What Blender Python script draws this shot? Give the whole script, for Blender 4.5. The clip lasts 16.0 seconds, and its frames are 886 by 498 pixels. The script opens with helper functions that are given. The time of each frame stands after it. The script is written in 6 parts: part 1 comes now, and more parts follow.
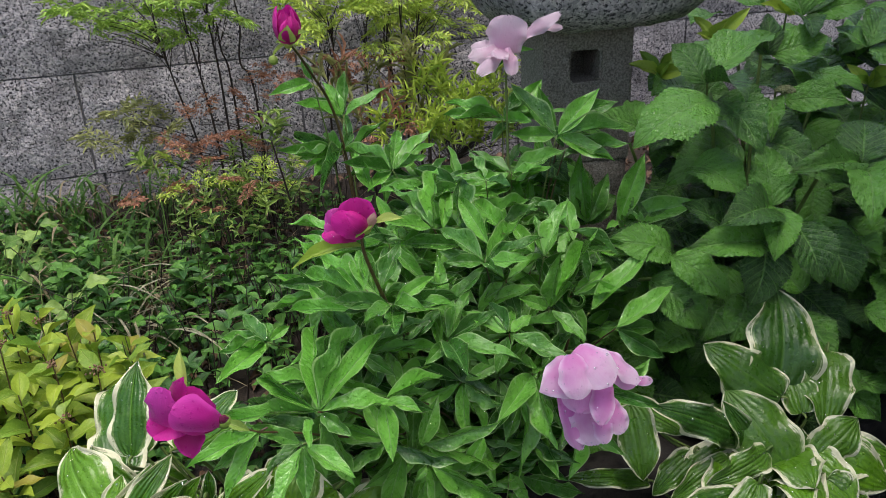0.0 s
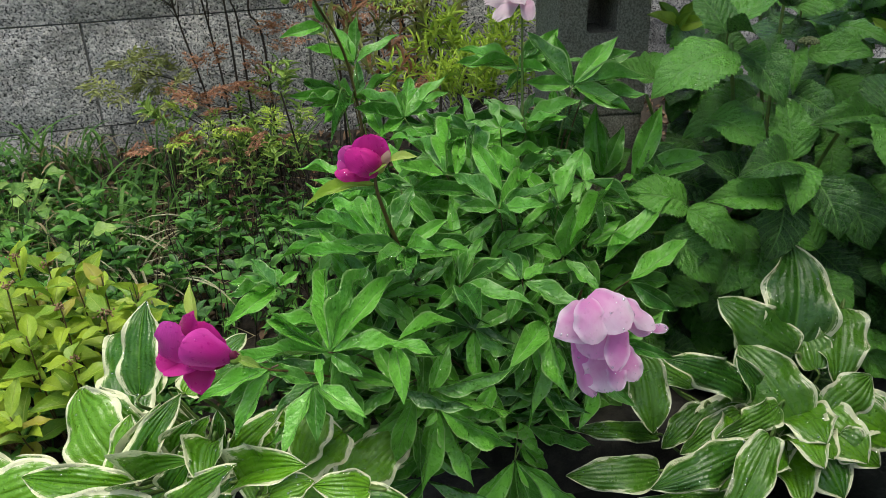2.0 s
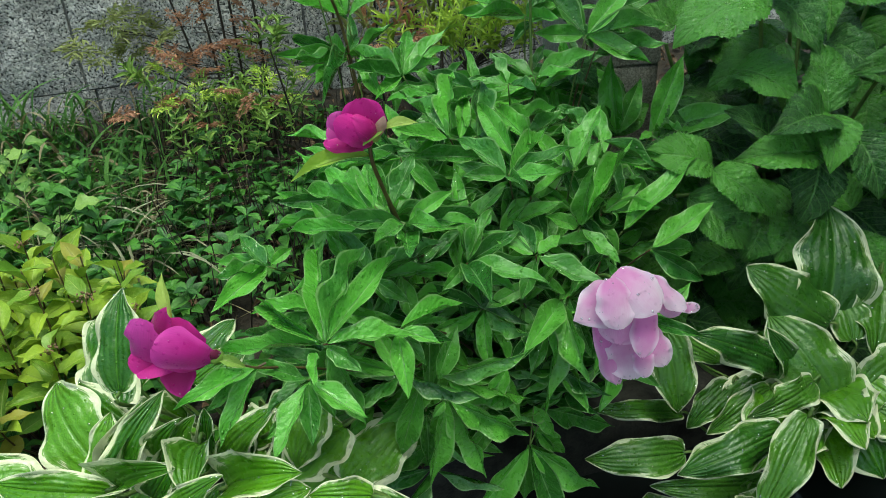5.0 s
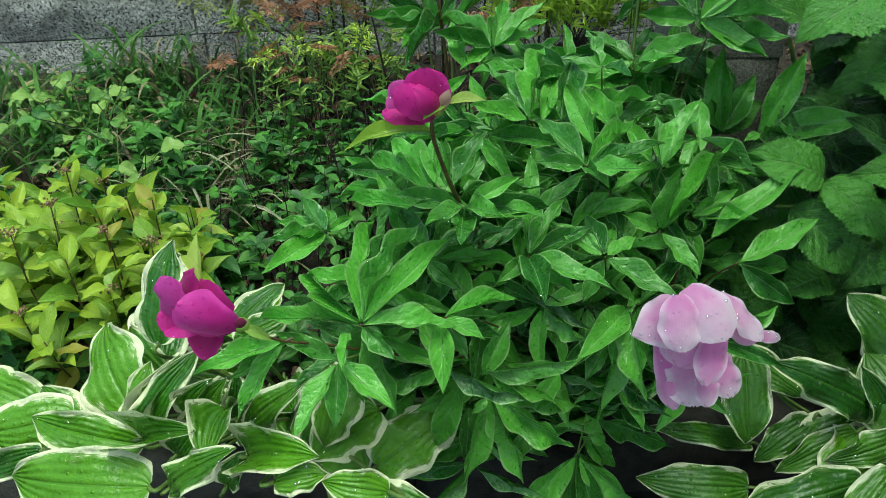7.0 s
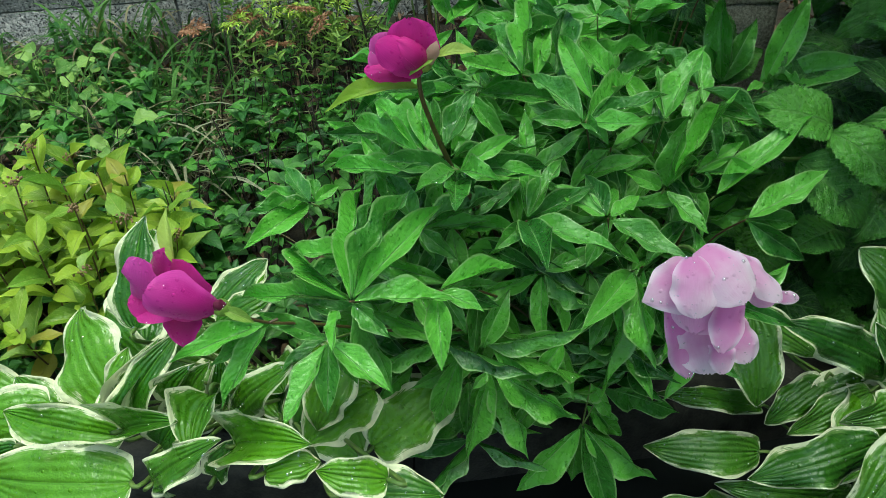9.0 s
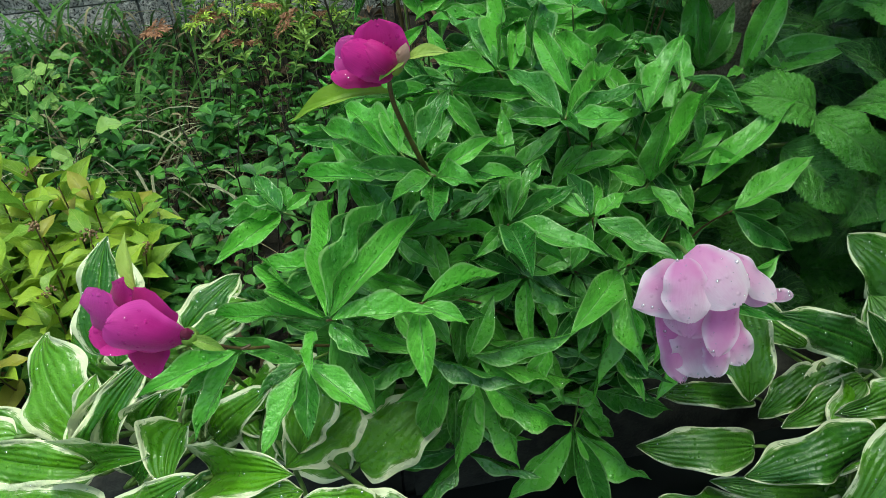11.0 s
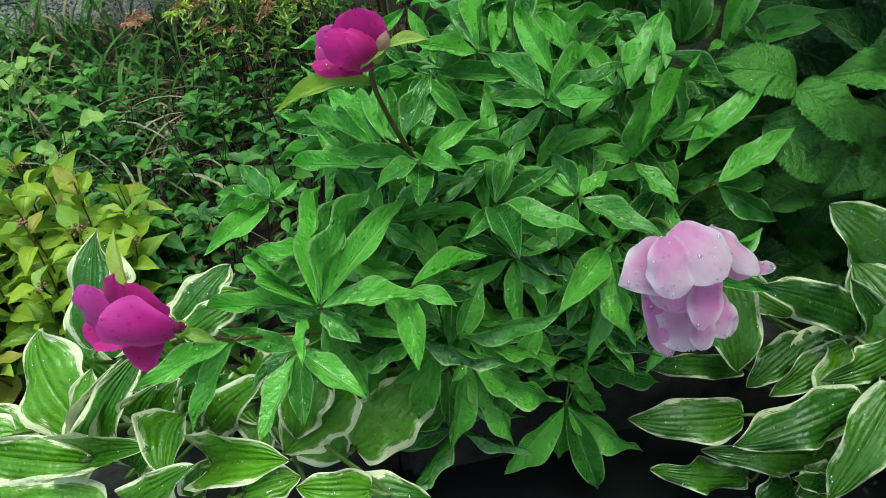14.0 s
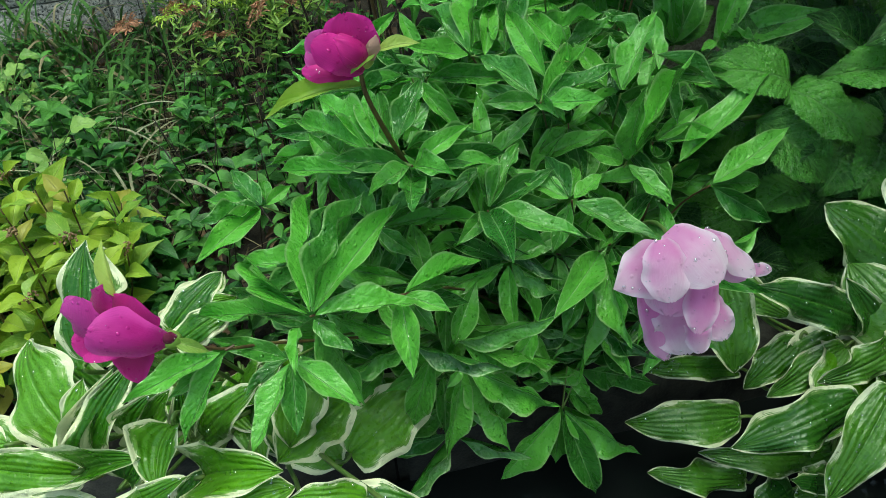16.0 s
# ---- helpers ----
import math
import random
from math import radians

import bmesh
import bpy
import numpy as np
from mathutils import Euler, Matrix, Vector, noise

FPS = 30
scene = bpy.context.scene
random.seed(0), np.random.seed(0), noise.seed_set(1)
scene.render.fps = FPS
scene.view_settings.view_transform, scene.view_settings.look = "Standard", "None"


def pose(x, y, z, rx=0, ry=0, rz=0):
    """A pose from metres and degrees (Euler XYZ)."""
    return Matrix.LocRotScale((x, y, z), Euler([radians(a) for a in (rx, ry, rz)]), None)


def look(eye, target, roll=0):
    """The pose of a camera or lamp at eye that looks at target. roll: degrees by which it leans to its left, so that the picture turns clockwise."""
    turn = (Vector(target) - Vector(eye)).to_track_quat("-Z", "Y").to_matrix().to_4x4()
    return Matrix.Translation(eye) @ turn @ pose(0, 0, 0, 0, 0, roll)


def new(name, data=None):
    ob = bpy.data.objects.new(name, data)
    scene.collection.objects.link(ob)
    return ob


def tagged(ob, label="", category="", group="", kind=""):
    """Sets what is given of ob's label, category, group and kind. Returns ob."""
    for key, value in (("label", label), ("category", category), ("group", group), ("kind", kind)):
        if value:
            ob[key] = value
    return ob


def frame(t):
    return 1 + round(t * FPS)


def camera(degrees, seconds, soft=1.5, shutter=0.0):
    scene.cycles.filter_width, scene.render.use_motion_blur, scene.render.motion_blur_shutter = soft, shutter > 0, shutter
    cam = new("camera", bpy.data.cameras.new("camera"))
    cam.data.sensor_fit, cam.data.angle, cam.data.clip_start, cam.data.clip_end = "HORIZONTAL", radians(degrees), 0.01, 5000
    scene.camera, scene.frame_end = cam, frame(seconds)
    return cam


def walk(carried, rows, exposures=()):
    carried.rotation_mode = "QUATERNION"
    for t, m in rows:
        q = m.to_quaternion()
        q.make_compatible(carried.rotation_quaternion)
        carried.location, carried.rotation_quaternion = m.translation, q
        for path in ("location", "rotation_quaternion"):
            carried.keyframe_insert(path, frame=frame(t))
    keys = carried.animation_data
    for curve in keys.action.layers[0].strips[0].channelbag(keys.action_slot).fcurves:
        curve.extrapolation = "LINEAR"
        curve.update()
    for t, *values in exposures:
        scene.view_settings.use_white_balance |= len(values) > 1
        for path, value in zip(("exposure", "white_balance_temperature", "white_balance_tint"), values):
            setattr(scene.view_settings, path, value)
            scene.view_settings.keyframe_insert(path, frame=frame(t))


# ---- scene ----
cam = camera(60.1, 16.0, soft=0.5)
PATH = [
    (0, (0.051, 0.02, 0.879), (-0.011, 1.859, 0.096), -3.0),
    (0.5, (0.054, 0.023, 0.876), (-0.009, 1.867, 0.104), -3.0),
    (1, (0.048, 0.025, 0.861), (-0.017, 1.867, 0.086), -2.8),
    (1.5, (0.041, 0.023, 0.847), (-0.03, 1.839, 0.011), -2.5),
    (2, (0.039, 0.023, 0.845), (-0.038, 1.829, -0.012), -2.3),
    (2.5, (0.037, 0.024, 0.841), (-0.045, 1.825, -0.025), -1.9),
    (3, (0.032, 0.031, 0.842), (-0.062, 1.826, -0.035), -2.5),
    (3.5, (0.017, 0.055, 0.838), (-0.075, 1.845, -0.048), -3.1),
    (4, (0.016, 0.074, 0.831), (-0.059, 1.854, -0.077), -3.7),
    (6.5, (0.071, 0.161, 0.817), (-0.183, 1.869, -0.192), -2.3),
    (7, (0.071, 0.172, 0.811), (-0.272, 1.86, -0.206), -1.2),
    (7.5, (0.049, 0.204, 0.816), (-0.305, 1.865, -0.24), -1.6),
    (8, (0.041, 0.22, 0.808), (-0.319, 1.87, -0.264), -1.6),
    (8.5, (0.049, 0.222, 0.801), (-0.289, 1.864, -0.29), -2.5),
    (9, (0.058, 0.215, 0.786), (-0.25, 1.861, -0.307), -2.8),
    (11.5, (0.053, 0.255, 0.784), (-0.196, 1.885, -0.348), -4.6),
    (12, (0.062, 0.255, 0.785), (-0.182, 1.878, -0.358), -4.9),
    (12.5, (0.063, 0.256, 0.785), (-0.175, 1.874, -0.366), -5.1),
    (13, (0.06, 0.254, 0.787), (-0.181, 1.866, -0.372), -5.6),
    (13.5, (0.057, 0.25, 0.789), (-0.182, 1.859, -0.374), -5.7),
    (14, (0.058, 0.248, 0.792), (-0.177, 1.855, -0.376), -5.9),
    (14.5, (0.057, 0.246, 0.793), (-0.174, 1.854, -0.374), -6.0),
    (15, (0.058, 0.247, 0.791), (-0.173, 1.857, -0.374), -6.2),
    (15.5, (0.057, 0.252, 0.791), (-0.168, 1.864, -0.371), -6.2),
    (16, (0.059, 0.255, 0.791), (-0.164, 1.865, -0.375), -6.3),
]
EXPOSURES = [(0, 0.32, 6600, 15), (1.0, 0.33, 6700, 9), (2.0, 0.35, 6900, 0), (3.0, 0.38, 6800, -6), (4.2, 0.40, 6600, -12), (6.3, 0.38, 6400, -20), (16, 0.38, 6400, -20)]
walk(cam, [(t, look(eye, target, roll)) for t, eye, target, roll in PATH], EXPOSURES)

# ---- light ----
world = bpy.data.worlds.new("world")
scene.world = world
world.use_nodes = True
_wn = world.node_tree.nodes
_sky = _wn.new("ShaderNodeTexSky")
_sky.sky_type = "NISHITA"
_sky.sun_disc = False
_sky.sun_elevation, _sky.sun_rotation = radians(76), radians(139)
_sky.dust_density, _sky.air_density = 4.0, 1.0
world.node_tree.links.new(_sky.outputs[0], _wn["Background"].inputs["Color"])
_wn["Background"].inputs["Strength"].default_value = 0.15
_sd = bpy.data.lights.new("sun", "SUN")
_sd.energy, _sd.angle, _sd.color = 2.25, radians(36), (1.0, 0.98, 0.95)
_sun = new("sun", _sd)
_sun.matrix_world = look((0.75, -0.85, 4.6), (0, 0, 0))


# ---- materials ----
class Nodes:
    """A short hand for node materials."""

    def __init__(self, name):
        self.mat = bpy.data.materials.new(name)
        self.mat.use_nodes = True
        self.tree = self.mat.node_tree
        self.bsdf = self.tree.nodes["Principled BSDF"]
        self.out = self.tree.nodes["Material Output"]

    def add(self, kind, links=(), **props):
        node = self.tree.nodes.new("ShaderNode" + kind)
        for k, v in props.items():
            setattr(node, k, v)
        for key, val in dict(links).items():
            if isinstance(val, bpy.types.NodeSocket):
                self.tree.links.new(val, node.inputs[key])
            else:
                node.inputs[key].default_value = val
        return node

    def math(self, op, a, b=0.0, c=0.0):
        return self.add("Math", {0: a, 1: b, 2: c}, operation=op).outputs[0]

    def ramp(self, x, a, b, c=0.0, d=1.0):
        return self.add("MapRange", {0: x, 1: a, 2: b, 3: c, 4: d}, interpolation_type="SMOOTHSTEP").outputs[0]

    def mix(self, f, a, b, mode="MIX"):
        n = self.add("Mix", {0: f, 6: a, 7: b}, data_type="RGBA", blend_type=mode)
        return n.outputs[2]

    def noise(self, scale, detail=3.0, coord=None, rough=0.55):
        links = {"Scale": scale, "Detail": detail, "Roughness": rough}
        if coord is not None:
            links["Vector"] = coord
        return self.add("TexNoise", links).outputs[0]

    def put(self, **sockets):
        for key, val in sockets.items():
            key = key.replace("_", " ")
            if isinstance(val, bpy.types.NodeSocket):
                self.tree.links.new(val, self.bsdf.inputs[key])
            else:
                self.bsdf.inputs[key].default_value = val

    def mix_value(self, f, a, b):
        return self.math("MULTIPLY_ADD", f, self.math("SUBTRACT", b, a), a)

    def bump(self, height, distance, strength=1.0):
        b = self.add("Bump", {"Height": height, "Distance": distance, "Strength": strength})
        self.tree.links.new(b.outputs[0], self.bsdf.inputs["Normal"])
        self.tree.links.new(b.outputs[0], self.bsdf.inputs["Coat Normal"])


def rgb(r, g, b):
    return (r, g, b, 1.0)


def leaf_material(name, dark, light, vein, veins="side", rough=0.32, margin=None, island=False, trans=0.2, outline=None, accent=None, relief=0.0011, blemish=0.0, beads=0.0, vein_show=0.2, flecks=0.22, rim=0.0):
    """A leaf: midrib and veins along its UV map, mottled green, moist gloss and some light passing through."""
    m = Nodes(name)
    uv = m.add("SeparateXYZ", {0: m.add("TexCoord").outputs["UV"]}).outputs
    world_at = m.add("NewGeometry").outputs["Position"]
    rnd = m.add("NewGeometry").outputs["Random Per Island"] if island else m.add("ObjectInfo").outputs["Random"]
    side = m.math("ABSOLUTE", m.math("MULTIPLY_ADD", uv[1], 2.0, -1.0))
    mottle = m.noise(55.0, 4.0, world_at)
    fine = m.noise(420.0, 3.0, world_at)
    if veins == "side":
        wave = m.math("SINE", m.math("ADD", m.math("MULTIPLY_ADD", uv[0], 44.0, m.math("MULTIPLY", side, -15.0)), m.math("MULTIPLY", m.noise(60.0, 2.0, world_at), 5.0)))
        vmask = m.ramp(wave, 0.86, 1.0)
        relief_wave = m.math("MULTIPLY", m.ramp(wave, -0.4, 1.0), -0.35)
    elif veins == "net":
        wave = m.math("SINE", m.math("MULTIPLY_ADD", uv[0], 50.0, m.math("MULTIPLY", side, -15.0)))
        cell = m.add("TexVoronoi", {"Vector": m.add("TexCoord").outputs["UV"], "Scale": 26.0}, feature="DISTANCE_TO_EDGE").outputs[0]
        vmask = m.math("MAXIMUM", m.ramp(wave, 0.86, 1.0), m.ramp(cell, 0.12, 0.0, 0.0, 0.55))
        relief_wave = m.math("SUBTRACT", m.math("MULTIPLY", wave, -0.7), m.ramp(cell, 0.25, 0.0))
    elif veins == "long":
        wave = m.math("SINE", m.math("MULTIPLY_ADD", side, 24.0, 1.2))
        vmask = m.ramp(wave, 0.8, 1.0, 0.0, 0.5)
        relief_wave = m.math("MULTIPLY", wave, -1.0)
    else:
        vmask, relief_wave = m.ramp(side, 2.0, 3.0), m.math("MULTIPLY", side, 0.0)
    rib = m.ramp(side, 0.07, 0.015)
    tone = m.math("ADD", m.math("MULTIPLY", mottle, 0.5), m.math("MULTIPLY", rnd, 0.72))
    col = m.mix(m.ramp(tone, 0.25, 0.85), dark, light)
    col = m.mix(m.math("MULTIPLY", vmask, vein_show), col, vein)
    col = m.mix(m.math("MULTIPLY", rib, 0.65), col, vein)
    fleck = m.ramp(m.noise(340.0, 3.0, world_at), 0.50, 0.68, 0.0, flecks)
    col = m.mix(fleck, col, vein)
    col = m.mix(m.ramp(m.noise(210.0, 2.0, world_at), 0.42, 0.30, 0.0, 0.35), col, dark)
    if margin is not None:
        edge = m.math("ADD", side, m.math("MULTIPLY_ADD", m.noise(6.0, 3.0, m.add("VectorMath", {0: m.add("TexCoord").outputs["UV"], 1: m.add("CombineXYZ", {2: m.math("MULTIPLY", rnd, 9.0)}).outputs[0]}, operation="ADD").outputs[0]), 0.7, -0.35))
        edge = m.math("ADD", edge, m.math("MULTIPLY", m.ramp(uv[0], 0.86, 1.0), 0.3))
        streak = m.math("MULTIPLY", m.noise(18.0, 2.0, m.add("VectorMath", {0: m.add("TexCoord").outputs["UV"], 1: (0.3, 3.6, 1.0)}, operation="MULTIPLY").outputs[0]), 0.34)
        edge = m.math("ADD", edge, m.math("SUBTRACT", streak, 0.16))
        edge = m.math("SUBTRACT", edge, rim)
        pale = m.mix(m.ramp(edge, 0.78, 0.84), m.mix(0.35, col, rgb(0.28, 0.42, 0.12)), margin)
        col = m.mix(m.ramp(edge, 0.68, 0.74), col, pale)
    if outline is not None:
        col = m.mix(m.ramp(side, 0.87, 0.95, 0.0, 0.9), col, outline)
    if accent is not None:
        col = m.mix(m.ramp(m.math("FRACT", m.math("MULTIPLY", rnd, 7.31)), 0.92, 0.96, 0.0, 0.6), col, accent)
    if blemish > 0:
        spot = m.ramp(m.noise(130.0, 2.0, world_at), 0.70, 0.76)
        col = m.mix(m.math("MULTIPLY", spot, blemish), col, rgb(0.16, 0.10, 0.03))
    wet = m.ramp(m.noise(38.0, 2.0, world_at), 0.40, 0.64, rough - 0.05, rough + 0.12)
    grain = m.math("MULTIPLY_ADD", fine, 0.35, m.math("MULTIPLY_ADD", m.noise(150.0, 3.0, world_at), 1.3, m.math("MULTIPLY", mottle, 0.9)))
    h = m.math("ADD", m.math("MULTIPLY", relief_wave, 0.30), m.math("MULTIPLY_ADD", rib, -0.6, grain))
    if beads > 0:
        # rain drops lying on the leaf
        cells = m.add("TexVoronoi", {"Vector": world_at, "Scale": 210.0})
        pick = m.add("SeparateColor", {0: cells.outputs["Color"]}).outputs
        size = m.math("MULTIPLY", m.ramp(pick[0], 1.0 - beads, 1.0, 0.0, 1.0), 0.42)
        dome = m.math("SQRT", m.math("MAXIMUM", m.math("SUBTRACT", size, cells.outputs["Distance"]), 0.0))
        h = m.math("MULTIPLY_ADD", dome, 1.5, h)
        wet = m.mix_value(m.ramp(dome, 0.02, 0.12), wet, 0.06)
    m.put(Base_Color=col, Roughness=wet, Specular_IOR_Level=0.5, Coat_Weight=0.85 * beads, Coat_Roughness=0.14)
    m.bump(h, relief)
    through_light = m.add("BsdfTranslucent", {"Color": m.mix(0.5, col, light)})
    blend = m.add("MixShader", {0: trans, 1: m.bsdf.outputs[0], 2: through_light.outputs[0]})
    m.tree.links.new(blend.outputs[0], m.out.inputs["Surface"])
    return m.mat


def petal_material(name, base, tip, deep, rough=0.45):
    m = Nodes(name)
    uv = m.add("SeparateXYZ", {0: m.add("TexCoord").outputs["UV"]}).outputs
    at = m.add("NewGeometry").outputs["Position"]
    rnd = m.add("ObjectInfo").outputs["Random"]
    fibre = m.noise(9.0, 4.0, m.add("VectorMath", {0: m.add("TexCoord").outputs["UV"], 1: (0.5, 7.0, 1.0)}, operation="MULTIPLY").outputs[0])
    blot = m.noise(45.0, 3.0, at)
    f = m.math("ADD", m.math("MULTIPLY", uv[0], 0.75), m.math("MULTIPLY_ADD", blot, 0.7, m.math("MULTIPLY_ADD", rnd, 0.5, -0.5)))
    rim = m.ramp(m.math("ABSOLUTE", m.math("MULTIPLY_ADD", uv[1], 2.0, -1.0)), 0.55, 1.0, 0.0, 0.45)
    col = m.mix(m.ramp(m.math("ADD", f, rim), 0.15, 1.05), base, tip)
    col = m.mix(m.ramp(m.math("MULTIPLY_ADD", fibre, 1.0, m.math("MULTIPLY", rnd, 0.15)), 0.5, 0.8, 0.0, 0.22), col, deep)
    cells = m.add("TexVoronoi", {"Vector": at, "Scale": 230.0})
    pick = m.add("SeparateColor", {0: cells.outputs["Color"]}).outputs
    size = m.math("MULTIPLY", m.ramp(pick[0], 0.42, 1.0), 0.42)
    dome = m.math("SQRT", m.math("MAXIMUM", m.math("SUBTRACT", size, cells.outputs["Distance"]), 0.0))
    m.put(Base_Color=col, Roughness=m.mix_value(m.ramp(dome, 0.02, 0.12), rough, 0.06), Specular_IOR_Level=0.4)
    m.put(Sheen_Weight=0.12)
    ridge = m.math("MULTIPLY_ADD", fibre, 0.6, m.math("MULTIPLY", m.noise(60.0, 3.0, at), 1.0))
    m.bump(m.math("MULTIPLY_ADD", dome, 1.9, ridge), 0.0006)
    tl = m.add("BsdfTranslucent", {"Color": col})
    blend = m.add("MixShader", {0: 0.33, 1: m.bsdf.outputs[0], 2: tl.outputs[0]})
    m.tree.links.new(blend.outputs[0], m.out.inputs["Surface"])
    return m.mat


def granite_material(name, tint=1.0, wet=0.0):
    m = Nodes(name)
    at = m.add("TexCoord").outputs["Object"]
    pos = m.add("NewGeometry").outputs["Position"]
    rnd = m.add("ObjectInfo").outputs["Random"]
    speck = m.noise(170.0, 3.0, pos, 0.6)
    grain = m.add("TexVoronoi", {"Vector": pos, "Scale": 190.0}).outputs["Color"]
    grain = m.add("SeparateColor", {0: grain}).outputs[0]
    big = m.noise(5.0, 4.0, pos)
    base = m.mix(grain, rgb(0.20 * tint, 0.195 * tint, 0.20 * tint), rgb(0.52 * tint, 0.50 * tint, 0.50 * tint))
    base = m.mix(m.ramp(speck, 0.46, 0.39), base, rgb(0.025, 0.025, 0.03))
    base = m.mix(m.ramp(m.noise(90.0, 2.0, pos), 0.57, 0.65, 0.0, 0.6), base, rgb(0.62 * tint, 0.59 * tint, 0.58 * tint))
    grime = m.ramp(m.math("MULTIPLY_ADD", m.noise(14.0, 4.0, pos), 0.5, m.math("MULTIPLY", big, 0.6)), 0.58, 0.42, 0.0, 0.5)
    base = m.mix(grime, base, rgb(0.05, 0.052, 0.05))
    base = m.mix(m.math("MULTIPLY", rnd, 0.16), base, rgb(0.10, 0.10, 0.11))
    m.put(Base_Color=base, Roughness=0.75 - 0.35 * wet, Specular_IOR_Level=0.4)
    m.bump(m.math("ADD", m.math("MULTIPLY", big, 2.0), m.math("ADD", speck, m.noise(40.0, 4.0, pos))), 0.006)
    return m.mat


def plain_material(name, a, b, scale, rough=0.8, relief=0.003, metal=0.0):
    m = Nodes(name)
    pos = m.add("NewGeometry").outputs["Position"]
    f = m.math("MULTIPLY_ADD", m.noise(scale, 5.0, pos), 0.7, m.math("MULTIPLY", m.noise(scale * 7, 3.0, pos), 0.3))
    m.put(Base_Color=m.mix(m.ramp(f, 0.35, 0.65), a, b), Roughness=rough, Metallic=metal)
    m.bump(f, relief)
    return m.mat


peony_green = leaf_material("peony_green", rgb(0.036, 0.150, 0.018), rgb(0.165, 0.470, 0.058), rgb(0.28, 0.52, 0.17), "side", 0.23, outline=rgb(0.28, 0.48, 0.16), blemish=0.05, beads=0.40, relief=0.0018, vein_show=0.08, trans=0.11, flecks=0.10)
hydrangea_green = leaf_material("hydrangea_green", rgb(0.014, 0.074, 0.010), rgb(0.116, 0.350, 0.036), rgb(0.19, 0.40, 0.10), "net", 0.31, relief=0.0025, blemish=0.12, beads=0.42, vein_show=0.55, flecks=0.06, trans=0.08)
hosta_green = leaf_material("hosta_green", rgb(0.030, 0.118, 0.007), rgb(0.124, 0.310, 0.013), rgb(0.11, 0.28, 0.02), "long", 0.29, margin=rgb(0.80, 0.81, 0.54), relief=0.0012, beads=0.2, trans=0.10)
# hosta_green darkened for the right clump, its shade put into the colour; narrower margin
hosta_shaded = leaf_material("hosta_shaded", rgb(0.022, 0.090, 0.008), rgb(0.080, 0.205, 0.018), rgb(0.08, 0.20, 0.025), "long", 0.29, margin=rgb(0.72, 0.74, 0.50), relief=0.0012, beads=0.25, trans=0.08, rim=0.09)
spirea_yellow = leaf_material("spirea_yellow", rgb(0.16, 0.30, 0.020), rgb(0.38, 0.51, 0.045), rgb(0.5, 0.6, 0.15), "side", 0.42, accent=rgb(0.32, 0.20, 0.05))
sprout_green = leaf_material("sprout_green", rgb(0.15, 0.32, 0.03), rgb(0.36, 0.52, 0.06), rgb(0.4, 0.55, 0.12), "side", 0.4)
nandina_olive = leaf_material("nandina_olive", rgb(0.195, 0.221, 0.065), rgb(0.468, 0.507, 0.182), rgb(0.3, 0.3, 0.1), "plain", 0.45, island=True)
mint_green = leaf_material("mint_green", rgb(0.024, 0.105, 0.016), rgb(0.110, 0.290, 0.040), rgb(0.16, 0.34, 0.11), "side", 0.42, island=True)
grass_green = leaf_material("grass_green", rgb(0.05, 0.15, 0.03), rgb(0.16, 0.34, 0.07), rgb(0.12, 0.28, 0.07), "long", 0.4, island=True)
straw = leaf_material("straw", rgb(0.22, 0.17, 0.09), rgb(0.50, 0.42, 0.26), rgb(0.45, 0.38, 0.22), "long", 0.6, island=True, trans=0.1)
straw_pale = leaf_material("straw_pale", rgb(0.42, 0.40, 0.24), rgb(0.66, 0.64, 0.44), rgb(0.6, 0.56, 0.4), "long", 0.55, island=True, trans=0.15)
weed_green = leaf_material("weed_green", rgb(0.10, 0.23, 0.035), rgb(0.27, 0.43, 0.090), rgb(0.36, 0.50, 0.18), "side", 0.45)
litter_brown = leaf_material("litter_brown", rgb(0.045, 0.025, 0.014), rgb(0.20, 0.12, 0.07), rgb(0.2, 0.12, 0.07), "side", 0.6, island=True, trans=0.08)
nandina_lime = leaf_material("nandina_lime", rgb(0.260, 0.429, 0.052), rgb(0.611, 0.767, 0.117), rgb(0.3, 0.4, 0.1), "plain", 0.42, island=True)
nandina_leaf = leaf_material("nandina_leaf", rgb(0.156, 0.325, 0.039), rgb(0.429, 0.650, 0.104), rgb(0.2, 0.3, 0.1), "plain", 0.42, island=True)
nandina_red = leaf_material("nandina_red", rgb(0.260, 0.111, 0.065), rgb(0.585, 0.299, 0.182), rgb(0.3, 0.12, 0.06), "plain", 0.45, island=True)
nandina_green = leaf_material("nandina_green", rgb(0.104, 0.208, 0.039), rgb(0.325, 0.481, 0.104), rgb(0.2, 0.3, 0.08), "plain", 0.42, island=True)
magenta_petal = petal_material("magenta_petal", rgb(0.52, 0.004, 0.20), rgb(0.82, 0.028, 0.42), rgb(0.36, 0.002, 0.14))
orchid_petal = petal_material("orchid_petal", rgb(0.54, 0.010, 0.28), rgb(0.83, 0.075, 0.55), rgb(0.42, 0.004, 0.20))
maroon_base = petal_material("maroon_base", rgb(0.10, 0.004, 0.03), rgb(0.24, 0.008, 0.09), rgb(0.08, 0.004, 0.02))
rose_petal = petal_material("rose_petal", rgb(0.52, 0.01, 0.28), rgb(0.74, 0.12, 0.55), rgb(0.48, 0.01, 0.24))
pink_petal = petal_material("pink_petal", rgb(0.75, 0.25, 0.60), rgb(0.92, 0.73, 0.88), rgb(0.74, 0.32, 0.62), 0.36)
